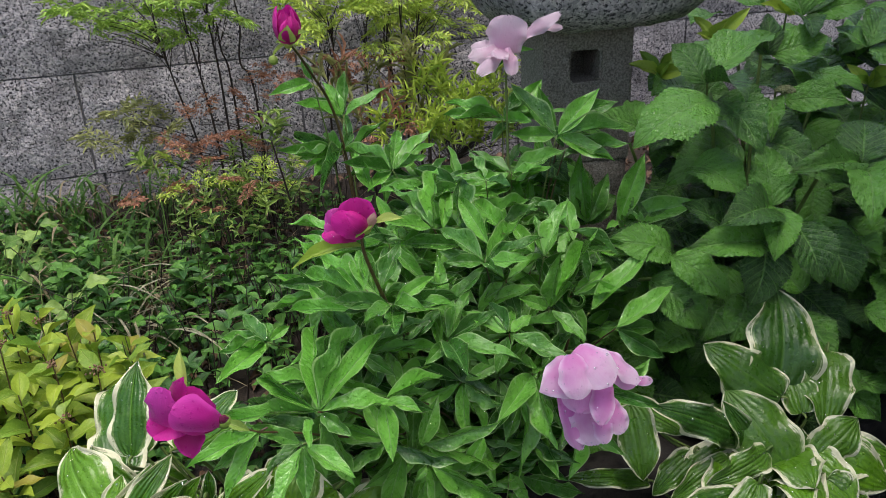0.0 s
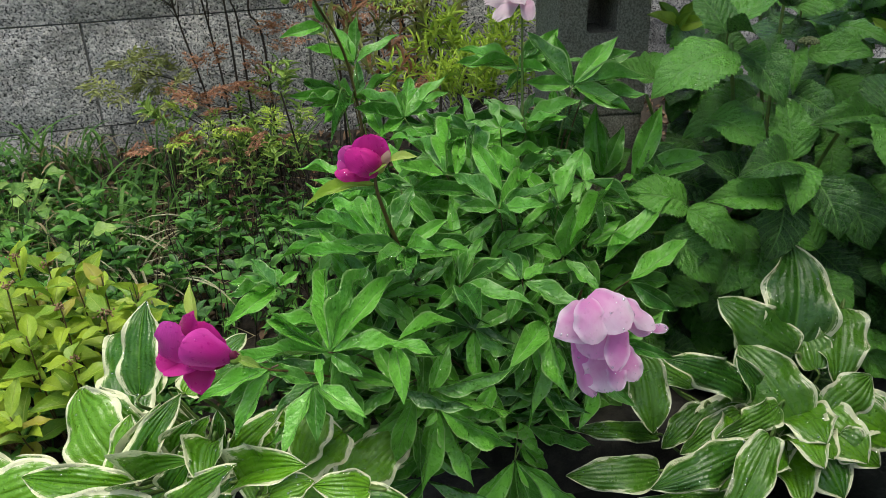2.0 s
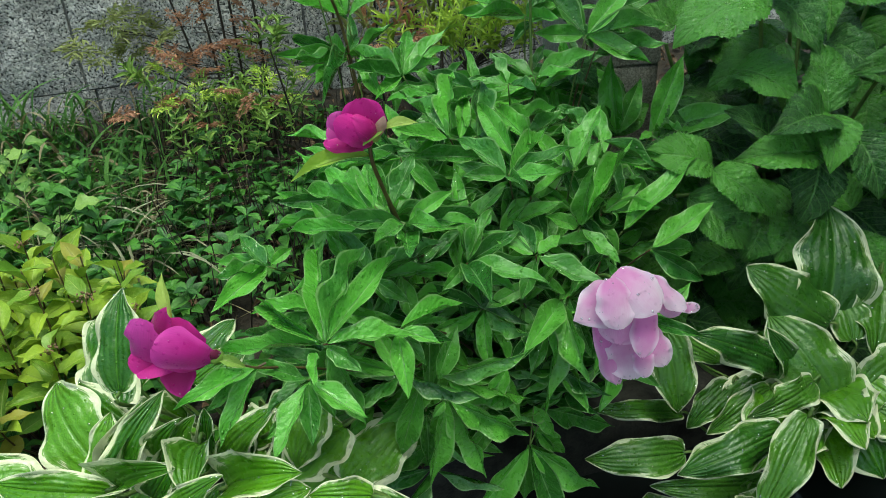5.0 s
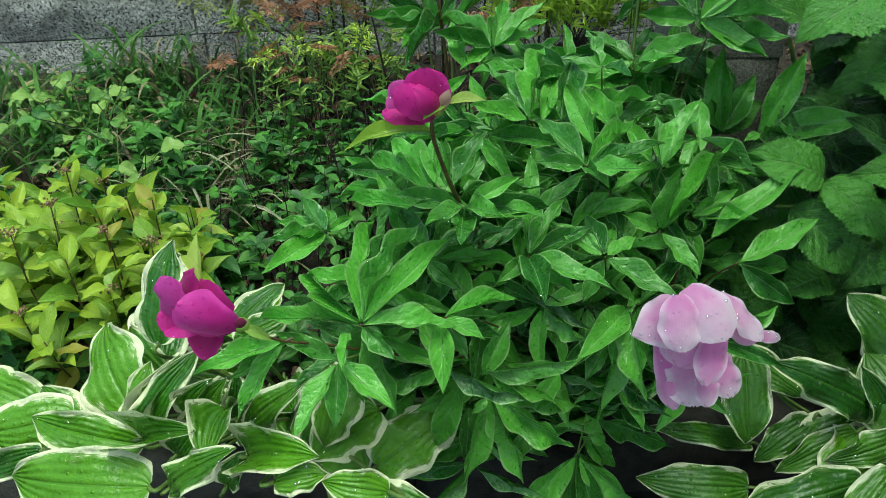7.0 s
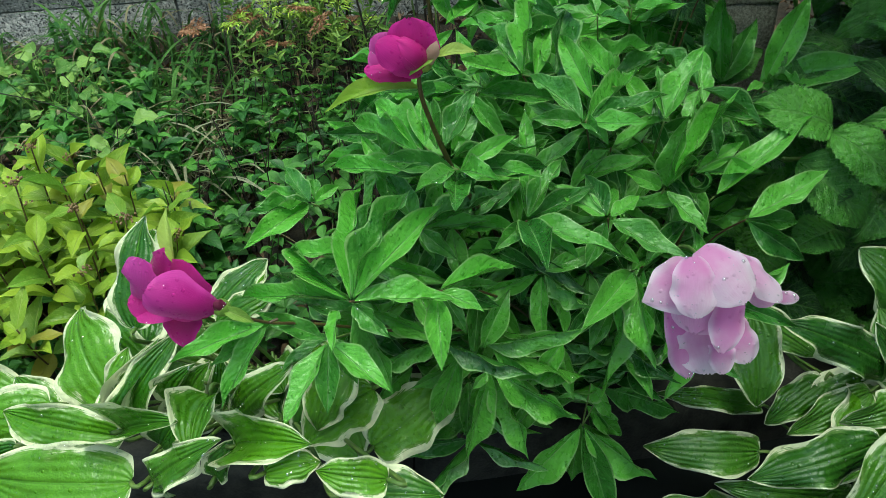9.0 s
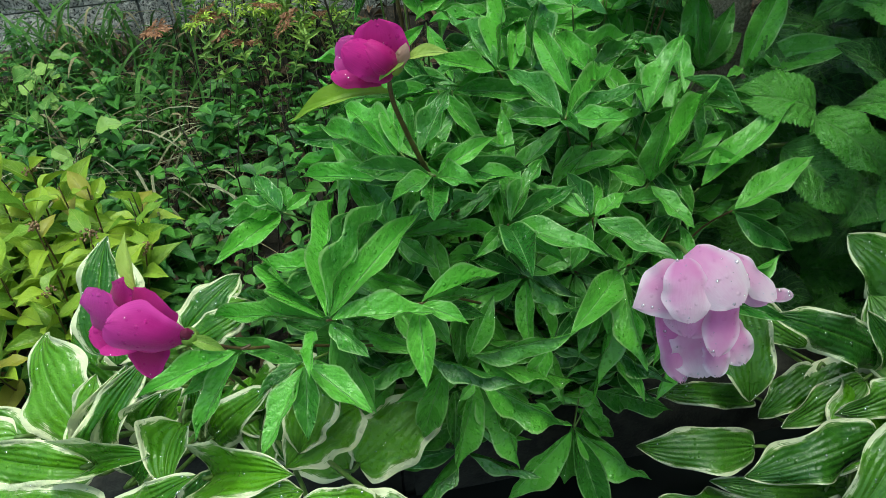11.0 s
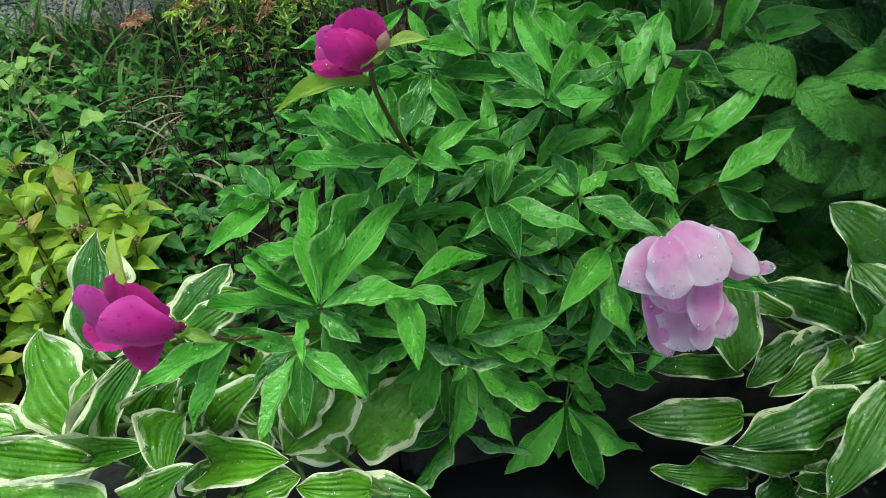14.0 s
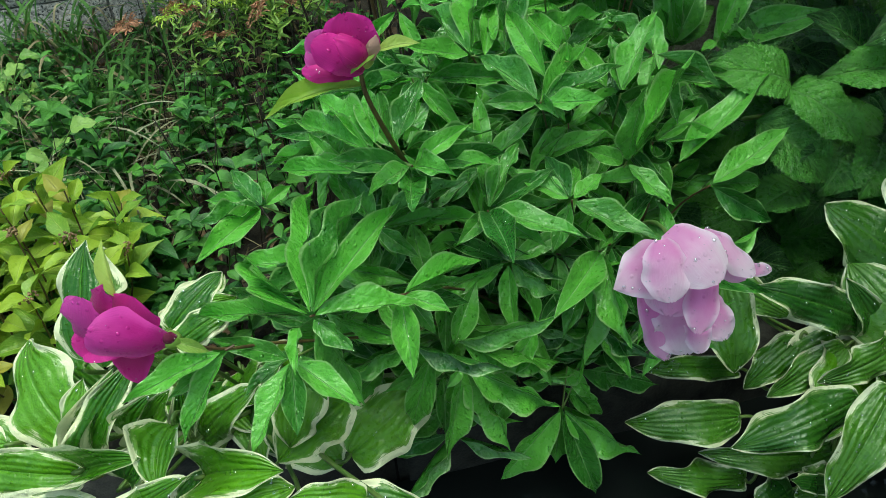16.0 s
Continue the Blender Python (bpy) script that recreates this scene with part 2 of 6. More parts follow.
pink_deep = petal_material("pink_deep", rgb(0.74, 0.20, 0.58), rgb(0.87, 0.52, 0.78), rgb(0.56, 0.10, 0.40), 0.36)
faded_sepal = petal_material("faded_sepal", rgb(0.50, 0.30, 0.20), rgb(0.66, 0.44, 0.36), rgb(0.46, 0.20, 0.16), 0.5)
pale_petal = petal_material("pale_petal", rgb(0.78, 0.46, 0.64), rgb(0.86, 0.70, 0.79), rgb(0.76, 0.46, 0.62), 0.45)
sepal_green = leaf_material("sepal_green", rgb(0.22, 0.36, 0.06), rgb(0.44, 0.56, 0.12), rgb(0.5, 0.6, 0.2), "side", 0.4)
stem_green = plain_material("stem_green", rgb(0.09, 0.17, 0.035), rgb(0.17, 0.24, 0.06), 60.0, 0.45, 0.0005)
stem_red = plain_material("stem_red", rgb(0.07, 0.038, 0.018), rgb(0.13, 0.10, 0.032), 50.0, 0.45, 0.0005)
stem_dark = plain_material("stem_dark", rgb(0.012, 0.009, 0.008), rgb(0.045, 0.030, 0.022), 90.0, 0.6, 0.001)
bud_cluster = plain_material("bud_cluster", rgb(0.06, 0.09, 0.03), rgb(0.20, 0.22, 0.09), 300.0, 0.6, 0.001)
spirea_bud = plain_material("spirea_bud", rgb(0.16, 0.09, 0.05), rgb(0.34, 0.22, 0.12), 300.0, 0.7, 0.001)
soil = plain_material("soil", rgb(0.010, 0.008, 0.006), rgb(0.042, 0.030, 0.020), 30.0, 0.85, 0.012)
paving = plain_material("paving", rgb(0.10, 0.10, 0.10), rgb(0.20, 0.20, 0.19), 20.0, 0.8, 0.004)
mortar = plain_material("mortar", rgb(0.16, 0.16, 0.165), rgb(0.26, 0.26, 0.265), 60.0, 0.9, 0.002)
granite = granite_material("granite", 1.2)
lantern_stone = plain_material("lantern_stone", rgb(0.15, 0.140, 0.110), rgb(0.44, 0.415, 0.35), 260.0, 0.85, 0.004)
granite_weathered = granite_material("granite_weathered", 1.35)
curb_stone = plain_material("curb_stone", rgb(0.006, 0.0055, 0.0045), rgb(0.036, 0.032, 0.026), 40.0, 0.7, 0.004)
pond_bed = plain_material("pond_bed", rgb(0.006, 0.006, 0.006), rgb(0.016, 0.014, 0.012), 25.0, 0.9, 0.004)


def water_material():
    m = Nodes("water")
    pos = m.add("NewGeometry").outputs["Position"]
    m.put(Base_Color=rgb(0.010, 0.012, 0.012), Roughness=0.03, IOR=1.33, Transmission_Weight=0.0)
    m.bump(m.noise(18.0, 2.0, pos), 0.0012)
    return m.mat


def drop_material():
    m = Nodes("water_drop")
    clear = m.add("BsdfTransparent", {"Color": rgb(0.97, 0.98, 0.98)})
    shine = m.add("BsdfGlossy", {"Color": rgb(1, 1, 1), "Roughness": 0.06})
    blend = m.add("MixShader", {0: 0.34, 1: clear.outputs[0], 2: shine.outputs[0]})
    m.tree.links.new(blend.outputs[0], m.out.inputs["Surface"])
    return m.mat


water_surface, drop_clear = water_material(), drop_material()


# ---- building helpers ----
def mesh_of(name, verts, faces, material, uvs=None, smooth=True):
    me = bpy.data.meshes.new(name)
    me.from_pydata([tuple(v) for v in verts], [], faces)
    if uvs is not None:
        layer = me.uv_layers.new(name="UVMap")
        idx = np.empty(len(me.loops), dtype=np.int32)
        me.loops.foreach_get("vertex_index", idx)
        layer.data.foreach_set("uv", np.asarray(uvs, dtype=np.float32)[idx].ravel())
    if smooth:
        me.polygons.foreach_set("use_smooth", [True] * len(me.polygons))
    me.materials.append(material)
    me.update()
    return me


def world_of(ob):
    m = ob.matrix_basis.copy()
    while ob.parent:
        ob = ob.parent
        m = ob.matrix_basis @ m
    return m


def part(name, me, parent, m=None, label=""):
    """One mesh object under a thing or a part, at the world pose m."""
    ob = new(name, me)
    ob.parent = parent
    rel = world_of(parent).inverted() @ (m if m is not None else Matrix())
    plain = Matrix.LocRotScale(*rel.decompose())
    if max(abs(plain[i][j] - rel[i][j]) for i in range(3) for j in range(3)) > 1e-4:
        ob.data = me.copy()
        ob.data.transform(rel)
    else:
        ob.matrix_basis = rel
    return tagged(ob, label) if label else ob


def thing(name, at, label, category, group="", kind=""):
    ob = new(name)
    ob.empty_display_size = 0.05
    ob.location = at
    return tagged(ob, label, category, group, kind)


def half_width(kind, s):
    """Half the width of a blade, as a share of its full width, s of the way from its base to its tip."""
    if kind == "peony":
        return 0.5 * (s / 0.42) ** 0.90 * ((1 - s) / 0.58) ** 1.24
    if kind == "hosta":
        return 0.5 * (s / 0.40) ** 0.50 * ((1 - s) / 0.60) ** 0.76
    if kind == "hydrangea":
        return 0.5 * (s / 0.40) ** 0.62 * ((1 - s) / 0.60) ** 0.93
    if kind == "petal":
        return 0.5 * (0.26 + 0.74 * math.sin(math.pi * (0.02 + 0.66 * s))) * math.sqrt(max(0.0, 1 - max(0, (s - 0.66) / 0.34) ** 2 * 0.86))
    if kind == "petal_bulb":
        return 0.5 * (0.10 + 0.90 * min(1.0, s / 0.62) ** 0.85) * math.sqrt(max(0.0, 1 - max(0, (s - 0.60) / 0.402) ** 2.4))
    if kind == "petal_round":
        return 0.5 * math.sqrt(max(0.0, 1 - ((0.55 - s) / 0.575) ** 2 if s < 0.55 else 1 - ((s - 0.55) / 0.453) ** 2))
    if kind == "petal_wide":
        return 0.5 * (0.60 + 0.40 * math.sin(math.pi * (0.05 + 0.60 * s))) * math.sqrt(max(0.0, 1 - max(0, (s - 0.58) / 0.42) ** 2.2 * 0.985))
    if kind == "blade":
        return 0.5 * min(1.0, 6 * (1 - s)) * (0.75 + 0.25 * math.sin(math.pi * s))
    return 0.5 * math.sin(math.pi * min(1, s ** 0.85)) if 0 < s < 1 else 0.0


def blade(kind, material, bow=0.1, fold=0.15, wave=0.03, bend=0.0, seed=0, nu=12, nv=3, lobe=0.0, teeth=0, cup=0.0, ragged=0.0, twist=0.0, crinkle=0.0, droop=0.0):
    """A leaf or petal from (0, 0, 0) to (0, 1, 0), one wide, facing +z. bow: arch of the midrib; fold: rise of the sides; cup: rounding."""
    rng = random.Random(seed)
    ph, ph2, fr = rng.uniform(0, 6.3), rng.uniform(0, 6.3), rng.uniform(9, 15)
    c1, c2, c3 = rng.uniform(0, 6.3), rng.uniform(0, 6.3), rng.uniform(0, 6.3)
    verts, uvs, faces = [], [], []
    for i in range(nu + 1):
        s = i / nu
        hw = half_width(kind, min(max(s, 0.004), 0.996))
        for j in range(-nv, nv + 1):
            v = j / nv
            e = abs(v)
            x = v * hw
            if teeth and e == 1 and 0 < i < nu:
                x *= 1.0 + (0.045 if i % 2 else -0.035)
            y = s - lobe * e * e * (1 - s) ** 3 * min(1.0, s * 9 + 0.1)
            if ragged and i >= nu - 1:
                y += ragged * math.sin(3.1 * v * 3 + ph) * (0.5 + 0.5 * rng.random())
            z = bow * 4 * s * (1 - s) + fold * abs(x) - cup * x * x * 4
            p = ph if v < 0 else ph2
            z += wave * math.sin(fr * s + p) * e ** 2.5 * math.sin(math.pi * s) ** 0.7
            z += twist * v * hw * (s - 0.3)
            z += crinkle * math.sin(math.pi * s) * (math.sin(31 * s + 5 * v + c1) * math.sin(6 * v + c2) + 0.6 * math.sin(19 * s - 7 * v + c3)) * (0.3 + 0.7 * e)
            z -= droop * s ** 3
            x += bend * 4 * s * (1 - s)
            x += 0.35 * wave * math.sin(fr * 1.3 * s + p) * e * (1 if v > 0 else -1) * math.sin(math.pi * s)
            verts.append((x, y, z))
            uvs.append((s, (v + 1) / 2))
    w = 2 * nv + 1
    for i in range(nu):
        for j in range(w - 1):
            a = i * w + j
            faces.append((a, a + 1, a + w + 1, a + w))
    return mesh_of(kind + "_blade", verts, faces, material, uvs)


def blade_pose(base, tip, width, hint=(0.0, -0.5, 0.87), roll=0.0):
    """The pose that lays a unit blade from base to tip, its face towards hint."""
    b, t = Vector(base), Vector(tip)
    d = t - b
    length = max(d.length, 1e-4)
    y = d / length
    z = Vector(hint) - y * y.dot(Vector(hint))
    if z.length < 0.05:
        z = Vector((0.2, -0.9, 0.3)) - y * y.dot(Vector((0.2, -0.9, 0.3)))
    z.normalize()
    if roll:
        z = Matrix.Rotation(roll, 3, y) @ z
    x = y.cross(z)
    m = Matrix((x * width, y * length, z * length)).transposed().to_4x4()
    return Matrix.Translation(b) @ m


def tube(points, r0, r1, material, name="stem", sides=7, steps=6):
    """A tapering tube through the points, smoothed."""
    pts = [Vector(p) for p in points]
    line = []
    for k in range(len(pts) - 1):
        p0, p1, p2, p3 = pts[max(k - 1, 0)], pts[k], pts[k + 1], pts[min(k + 2, len(pts) - 1)]
        for q in range(steps):
            t = q / steps
            line.append(0.5 * (2 * p1 + (p2 - p0) * t + (2 * p0 - 5 * p1 + 4 * p2 - p3) * t * t + (3 * p1 - p0 - 3 * p2 + p3) * t ** 3))
    line.append(pts[-1])
    verts, faces, uvs = [], [], []
    for k, p in enumerate(line):
        d = (line[min(k + 1, len(line) - 1)] - line[max(k - 1, 0)]).normalized()
        a = d.cross(Vector((0.31, 0.17, 0.93)))
        a = a.normalized() if a.length > 1e-3 else Vector((1, 0, 0))
        b = d.cross(a)
        r = r0 + (r1 - r0) * k / (len(line) - 1)
        for q in range(sides):
            g = 2 * math.pi * q / sides
            verts.append(p + (a * math.cos(g) + b * math.sin(g)) * r)
            uvs.append((k / (len(line) - 1), q / sides))
    for k in range(len(line) - 1):
        for q in range(sides):
            a, b = k * sides + q, k * sides + (q + 1) % sides
            faces.append((a, b, b + sides, a + sides))
    faces.append(tuple(range(sides))[::-1])
    faces.append(tuple(range(len(verts) - sides, len(verts))))
    return mesh_of(name, verts, faces, material, uvs)


def ball(radius, material, name="bud", squash=(1, 1, 1), rough=0.0, seed=0, rings=8):
    """A rounded knob with an uneven surface."""
    rng = random.Random(seed)
    verts, faces = [], []
    n = rings * 2
    for i in range(rings + 1):
        th = math.pi * i / rings
        for j in range(n):
            g = 2 * math.pi * j / n
            r = radius * (1 + rough * (rng.random() - 0.5))
            verts.append((r * math.sin(th) * math.cos(g) * squash[0], r * math.sin(th) * math.sin(g) * squash[1], r * math.cos(th) * squash[2]))
    for i in range(rings):
        for j in range(n):
            a, b = i * n + j, i * n + (j + 1) % n
            faces.append((a, b, b + n, a + n))
    return mesh_of(name, verts, faces, material)


class Heap:
    """Many small blades gathered into one mesh."""

    def __init__(self):
        self.v, self.f, self.uv = [], [], []

    def add(self, me, m):
        start = len(self.v)
        co = np.empty(len(me.vertices) * 3)
        me.vertices.foreach_get("co", co)
        co = co.reshape(-1, 3)
        mm = np.array(m)
        self.v.extend((co @ mm[:3, :3].T + mm[:3, 3]).tolist())
        uv = np.zeros((len(me.vertices), 2))
        lay = me.uv_layers[0].data if me.uv_layers else None
        for poly in me.polygons:
            self.f.append(tuple(start + k for k in poly.vertices))
            if lay:
                for li, vi in zip(poly.loop_indices, poly.vertices):
                    uv[vi] = lay[li].uv
        self.uv.extend(uv.tolist())

    def mesh(self, name, material):
        return mesh_of(name, self.v, self.f, material, self.uv)


# ---- the bed between wall and pond ----
WALL_AT, WALL_TURN = Vector((-1.011, 2.136, 0.0)), radians(16.8)
ALONG = Vector((math.cos(WALL_TURN), math.sin(WALL_TURN), 0))
OUT = Vector((math.sin(WALL_TURN), -math.cos(WALL_TURN), 0))


def by_wall(u, v, z):
    """A place u metres along the wall, v metres out from its face, at height z."""
    return WALL_AT + ALONG * u + OUT * v + Vector((0, 0, z))


def wall_uv(x, y):
    d = Vector((x, y, 0)) - WALL_AT
    return d.dot(ALONG), d.dot(OUT)


def soil_height(x, y):
    u, v = wall_uv(x, y)
    s = min(max(1 - v / 1.35, 0), 1)
    return 0.015 + 0.155 * s ** 0.9 + 0.012 * noise.noise(Vector((x * 5, y * 5, 0.3)))


def build_ground():
    """One sheet: soil up to the wall, the sunken channel, the path, and level land to the horizon."""
    us = [-3000, -300, -30, -6] + [-2.5 + 0.06 * k for k in range(108)] + [8, 30, 300, 3000]
    vs = [-3000, -300, -30, -3, -0.4] + [0.05 * k for k in range(28)] + [1.42, 1.43, 1.5, 1.9, 1.96, 1.97, 2.5, 6, 30, 300, 3000]
    verts, faces = [], []
    for v in vs:
        for u in us:
            p = by_wall(u, v, 0)
            if v <= 1.36:
                z = soil_height(p.x, p.y) if -2.6 < u < 4 and v > -0.5 else 0.16 if v < 0 else 0.1
            elif v <= 1.42:
                z = 0.0
            elif v < 1.965:
                z = -0.30
            else:
                z = -0.02
            verts.append((p.x, p.y, z))
    w = len(us)
    for i in range(len(vs) - 1):
        for j in range(w - 1):
            a = i * w + j
            faces.append((a, a + w, a + w + 1, a + 1))
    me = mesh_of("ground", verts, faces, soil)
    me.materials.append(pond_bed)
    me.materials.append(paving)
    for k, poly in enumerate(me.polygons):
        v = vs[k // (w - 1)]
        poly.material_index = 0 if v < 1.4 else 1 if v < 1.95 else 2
    tagged(new("ground", me), "dark damp garden soil with litter between the plants", "ground", kind="structure")


def stone_block(u0, u1, z0, z1, seed):
    """A split-faced stone: flat joints, an uneven front, eased edges. Its origin is at the middle of its face."""
    rng = random.Random(seed)
    nx, nz = 14, 7
    w, h = u1 - u0, z1 - z0
    verts, faces = [], []
    for i in range(nz + 1):
        for j in range(nx + 1):
            x, z = (j / nx - 0.5) * w, (i / nz - 0.5) * h
            edge = min(j, nx - j, 2) / 2 * min(i, nz - i, 1.5) / 1.5
            out = 0.010 * edge + 0.010 * edge * (noise.noise(Vector((x * 7 + seed * 3.1, z * 7, seed))) + 0.5 * rng.uniform(-0.4, 0.4))
            verts.append((x, -out, z))
    k = len(verts)
    for i in range(nz):
        for j in range(nx):
            a = i * (nx + 1) + j
            faces.append((a, a + 1, a + nx + 2, a + nx + 1))
    for x, z in ((-w / 2, -h / 2), (w / 2, -h / 2), (w / 2, h / 2), (-w / 2, h / 2)):
        verts.append((x, 0.2, z))
    ring = [list(range(nx + 1)), [i * (nx + 1) + nx for i in range(nz + 1)], [nz * (nx + 1) + j for j in range(nx, -1, -1)], [i * (nx + 1) for i in range(nz, -1, -1)]]
    for q in range(4):
        faces.append(tuple(reversed(ring[q])) + (k + q, k + (q + 1) % 4))
    faces.append((k + 3, k + 2, k + 1, k))
    me = mesh_of("stone_block", verts, faces, granite, smooth=False)
    return me


def build_wall():
    back = 0.16
    bm = bmesh.new()
    bmesh.ops.create_cube(bm, size=1.0)
    for vert in bm.verts:
        vert.co = Vector((vert.co.x * 7.4 + 0.9, vert.co.y * 0.25 + 0.131, vert.co.z * 1.42 + 0.41))
    me = bpy.data.meshes.new("wall_back")
    bm.to_mesh(me)
    bm.free()
    me.materials.append(mortar)
    wall = new("wall_back", me)
    wall.matrix_basis = Matrix.Translation(WALL_AT) @ Matrix.Rotation(WALL_TURN, 4, "Z")
    tagged(wall, "garden wall of grey speckled split granite blocks", "wall", kind="structure")
    joints = {0: [-2.55, -1.9, -1.27, -0.62, 0.02, 0.66, 1.3, 1.94, 2.58, 3.2, 3.85], 1: [-2.5, -1.88, -1.26, -0.63, 0.0, 0.607, 1.25, 1.905, 2.54, 3.18, 3.82],
              2: [-2.85, -2.2, -1.56, -0.93, -0.31, 0.30, 0.95, 1.62, 2.294, 2.92, 3.5], 3: [-2.5, -1.88, -1.25, -0.62, 0.02, 0.64, 1.28, 1.92, 2.56, 3.2, 3.8]}
    levels = [-0.031, 0.257, 0.545, 0.833, 1.121]
    gap = 0.0035
    for row, us in joints.items():
        for k in range(len(us) - 1):
            z0, z1 = levels[row] + gap * 0.6, levels[row + 1] - gap * 0.6
            stone = stone_block(us[k] + gap, us[k + 1] - gap, z0, z1, row * 20 + k)
            part("stone_block", stone, wall, Matrix.Translation(by_wall((us[k] + us[k + 1]) / 2, 0.004, (z0 + z1) / 2)) @ Matrix.Rotation(WALL_TURN, 4, "Z"))


def build_curb_and_water():
    rng = random.Random(4)
    curb = thing("pond_curb", by_wall(0.9, 1.39, -0.1), "dark wet stone curb along the pond edge", "curb", kind="structure")
    u = -2.4
    while u < 3.6:
        length = rng.uniform(0.55, 0.7)
        bm = bmesh.new()
        bmesh.ops.create_cube(bm, size=1.0)
        for vert in bm.verts:
            vert.co = Vector((vert.co.x * (length - 0.008), vert.co.y * 0.11, vert.co.z * 0.36))
        bmesh.ops.bevel(bm, geom=bm.edges[:], offset=0.014, segments=2, affect="EDGES")
        bmesh.ops.subdivide_edges(bm, edges=[e for e in bm.edges if e.calc_length() > 0.2], cuts=8, use_grid_fill=True)
        for vert in bm.verts:
            vert.co += 0.008 * noise.noise_vector(vert.co * 9 + Vector((u, 0, 0)))
        me = bpy.data.meshes.new("stone")
        bm.to_mesh(me)
        bm.free()
        me.polygons.foreach_set("use_smooth", [True] * len(me.polygons))
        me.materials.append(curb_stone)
        part("stone", me, curb, Matrix.Translation(by_wall(u + length / 2, 1.39, -0.14)) @ Matrix.Rotation(WALL_TURN, 4, "Z"))
        u += length
    verts = [by_wall(-2.4, 1.44, -0.062), by_wall(3.6, 1.44, -0.062), by_wall(3.6, 1.96, -0.062), by_wall(-2.4, 1.96, -0.062)]
    tagged(new("water", mesh_of("water", verts, [(3, 2, 1, 0)], water_surface)), "still black pond water in front of the curb", "water", kind="structure")


def build_side_shade_wall():
    """An added plain wall, out of view, that keeps light off the bed's right end."""
    bm = bmesh.new()
    bmesh.ops.create_cube(bm, size=1.0)
    for vert in bm.verts:
        vert.co = Vector((vert.co.x * 0.2, vert.co.y * 1.9, vert.co.z * 7.2 + 3.35))
    me = bpy.data.meshes.new("wall_side")
    bm.to_mesh(me)
    bm.free()
    me.materials.append(paving)
    side = new("wall_side", me)
    side.matrix_basis = Matrix.Translation(by_wall(2.25, 1.85, 0.0)) @ Matrix.Rotation(WALL_TURN, 4, "Z")
    tagged(side, "plain grey unseen wall added to shade the right end of the bed", "wall", kind="structure")


def build_corner_shade_wall():
    """An added plain wall behind the camera, blocking sun from the front right."""
    bm = bmesh.new()
    bmesh.ops.create_cube(bm, size=1.0)
    for vert in bm.verts:
        vert.co = Vector((vert.co.x * 0.9, vert.co.y * 0.2, vert.co.z * 7.2 + 3.35))
    me = bpy.data.meshes.new("wall_corner")
    bm.to_mesh(me)
    bm.free()
    me.materials.append(paving)
    front = new("wall_corner", me)
    front.matrix_basis = Matrix.Translation(by_wall(1.70, 2.70, 0.0)) @ Matrix.Rotation(WALL_TURN, 4, "Z")
    tagged(front, "plain grey unseen wall added behind the camera to block sun", "wall", kind="structure")


build_corner_shade_wall()
build_ground()
build_wall()
build_side_shade_wall()
build_curb_and_water()


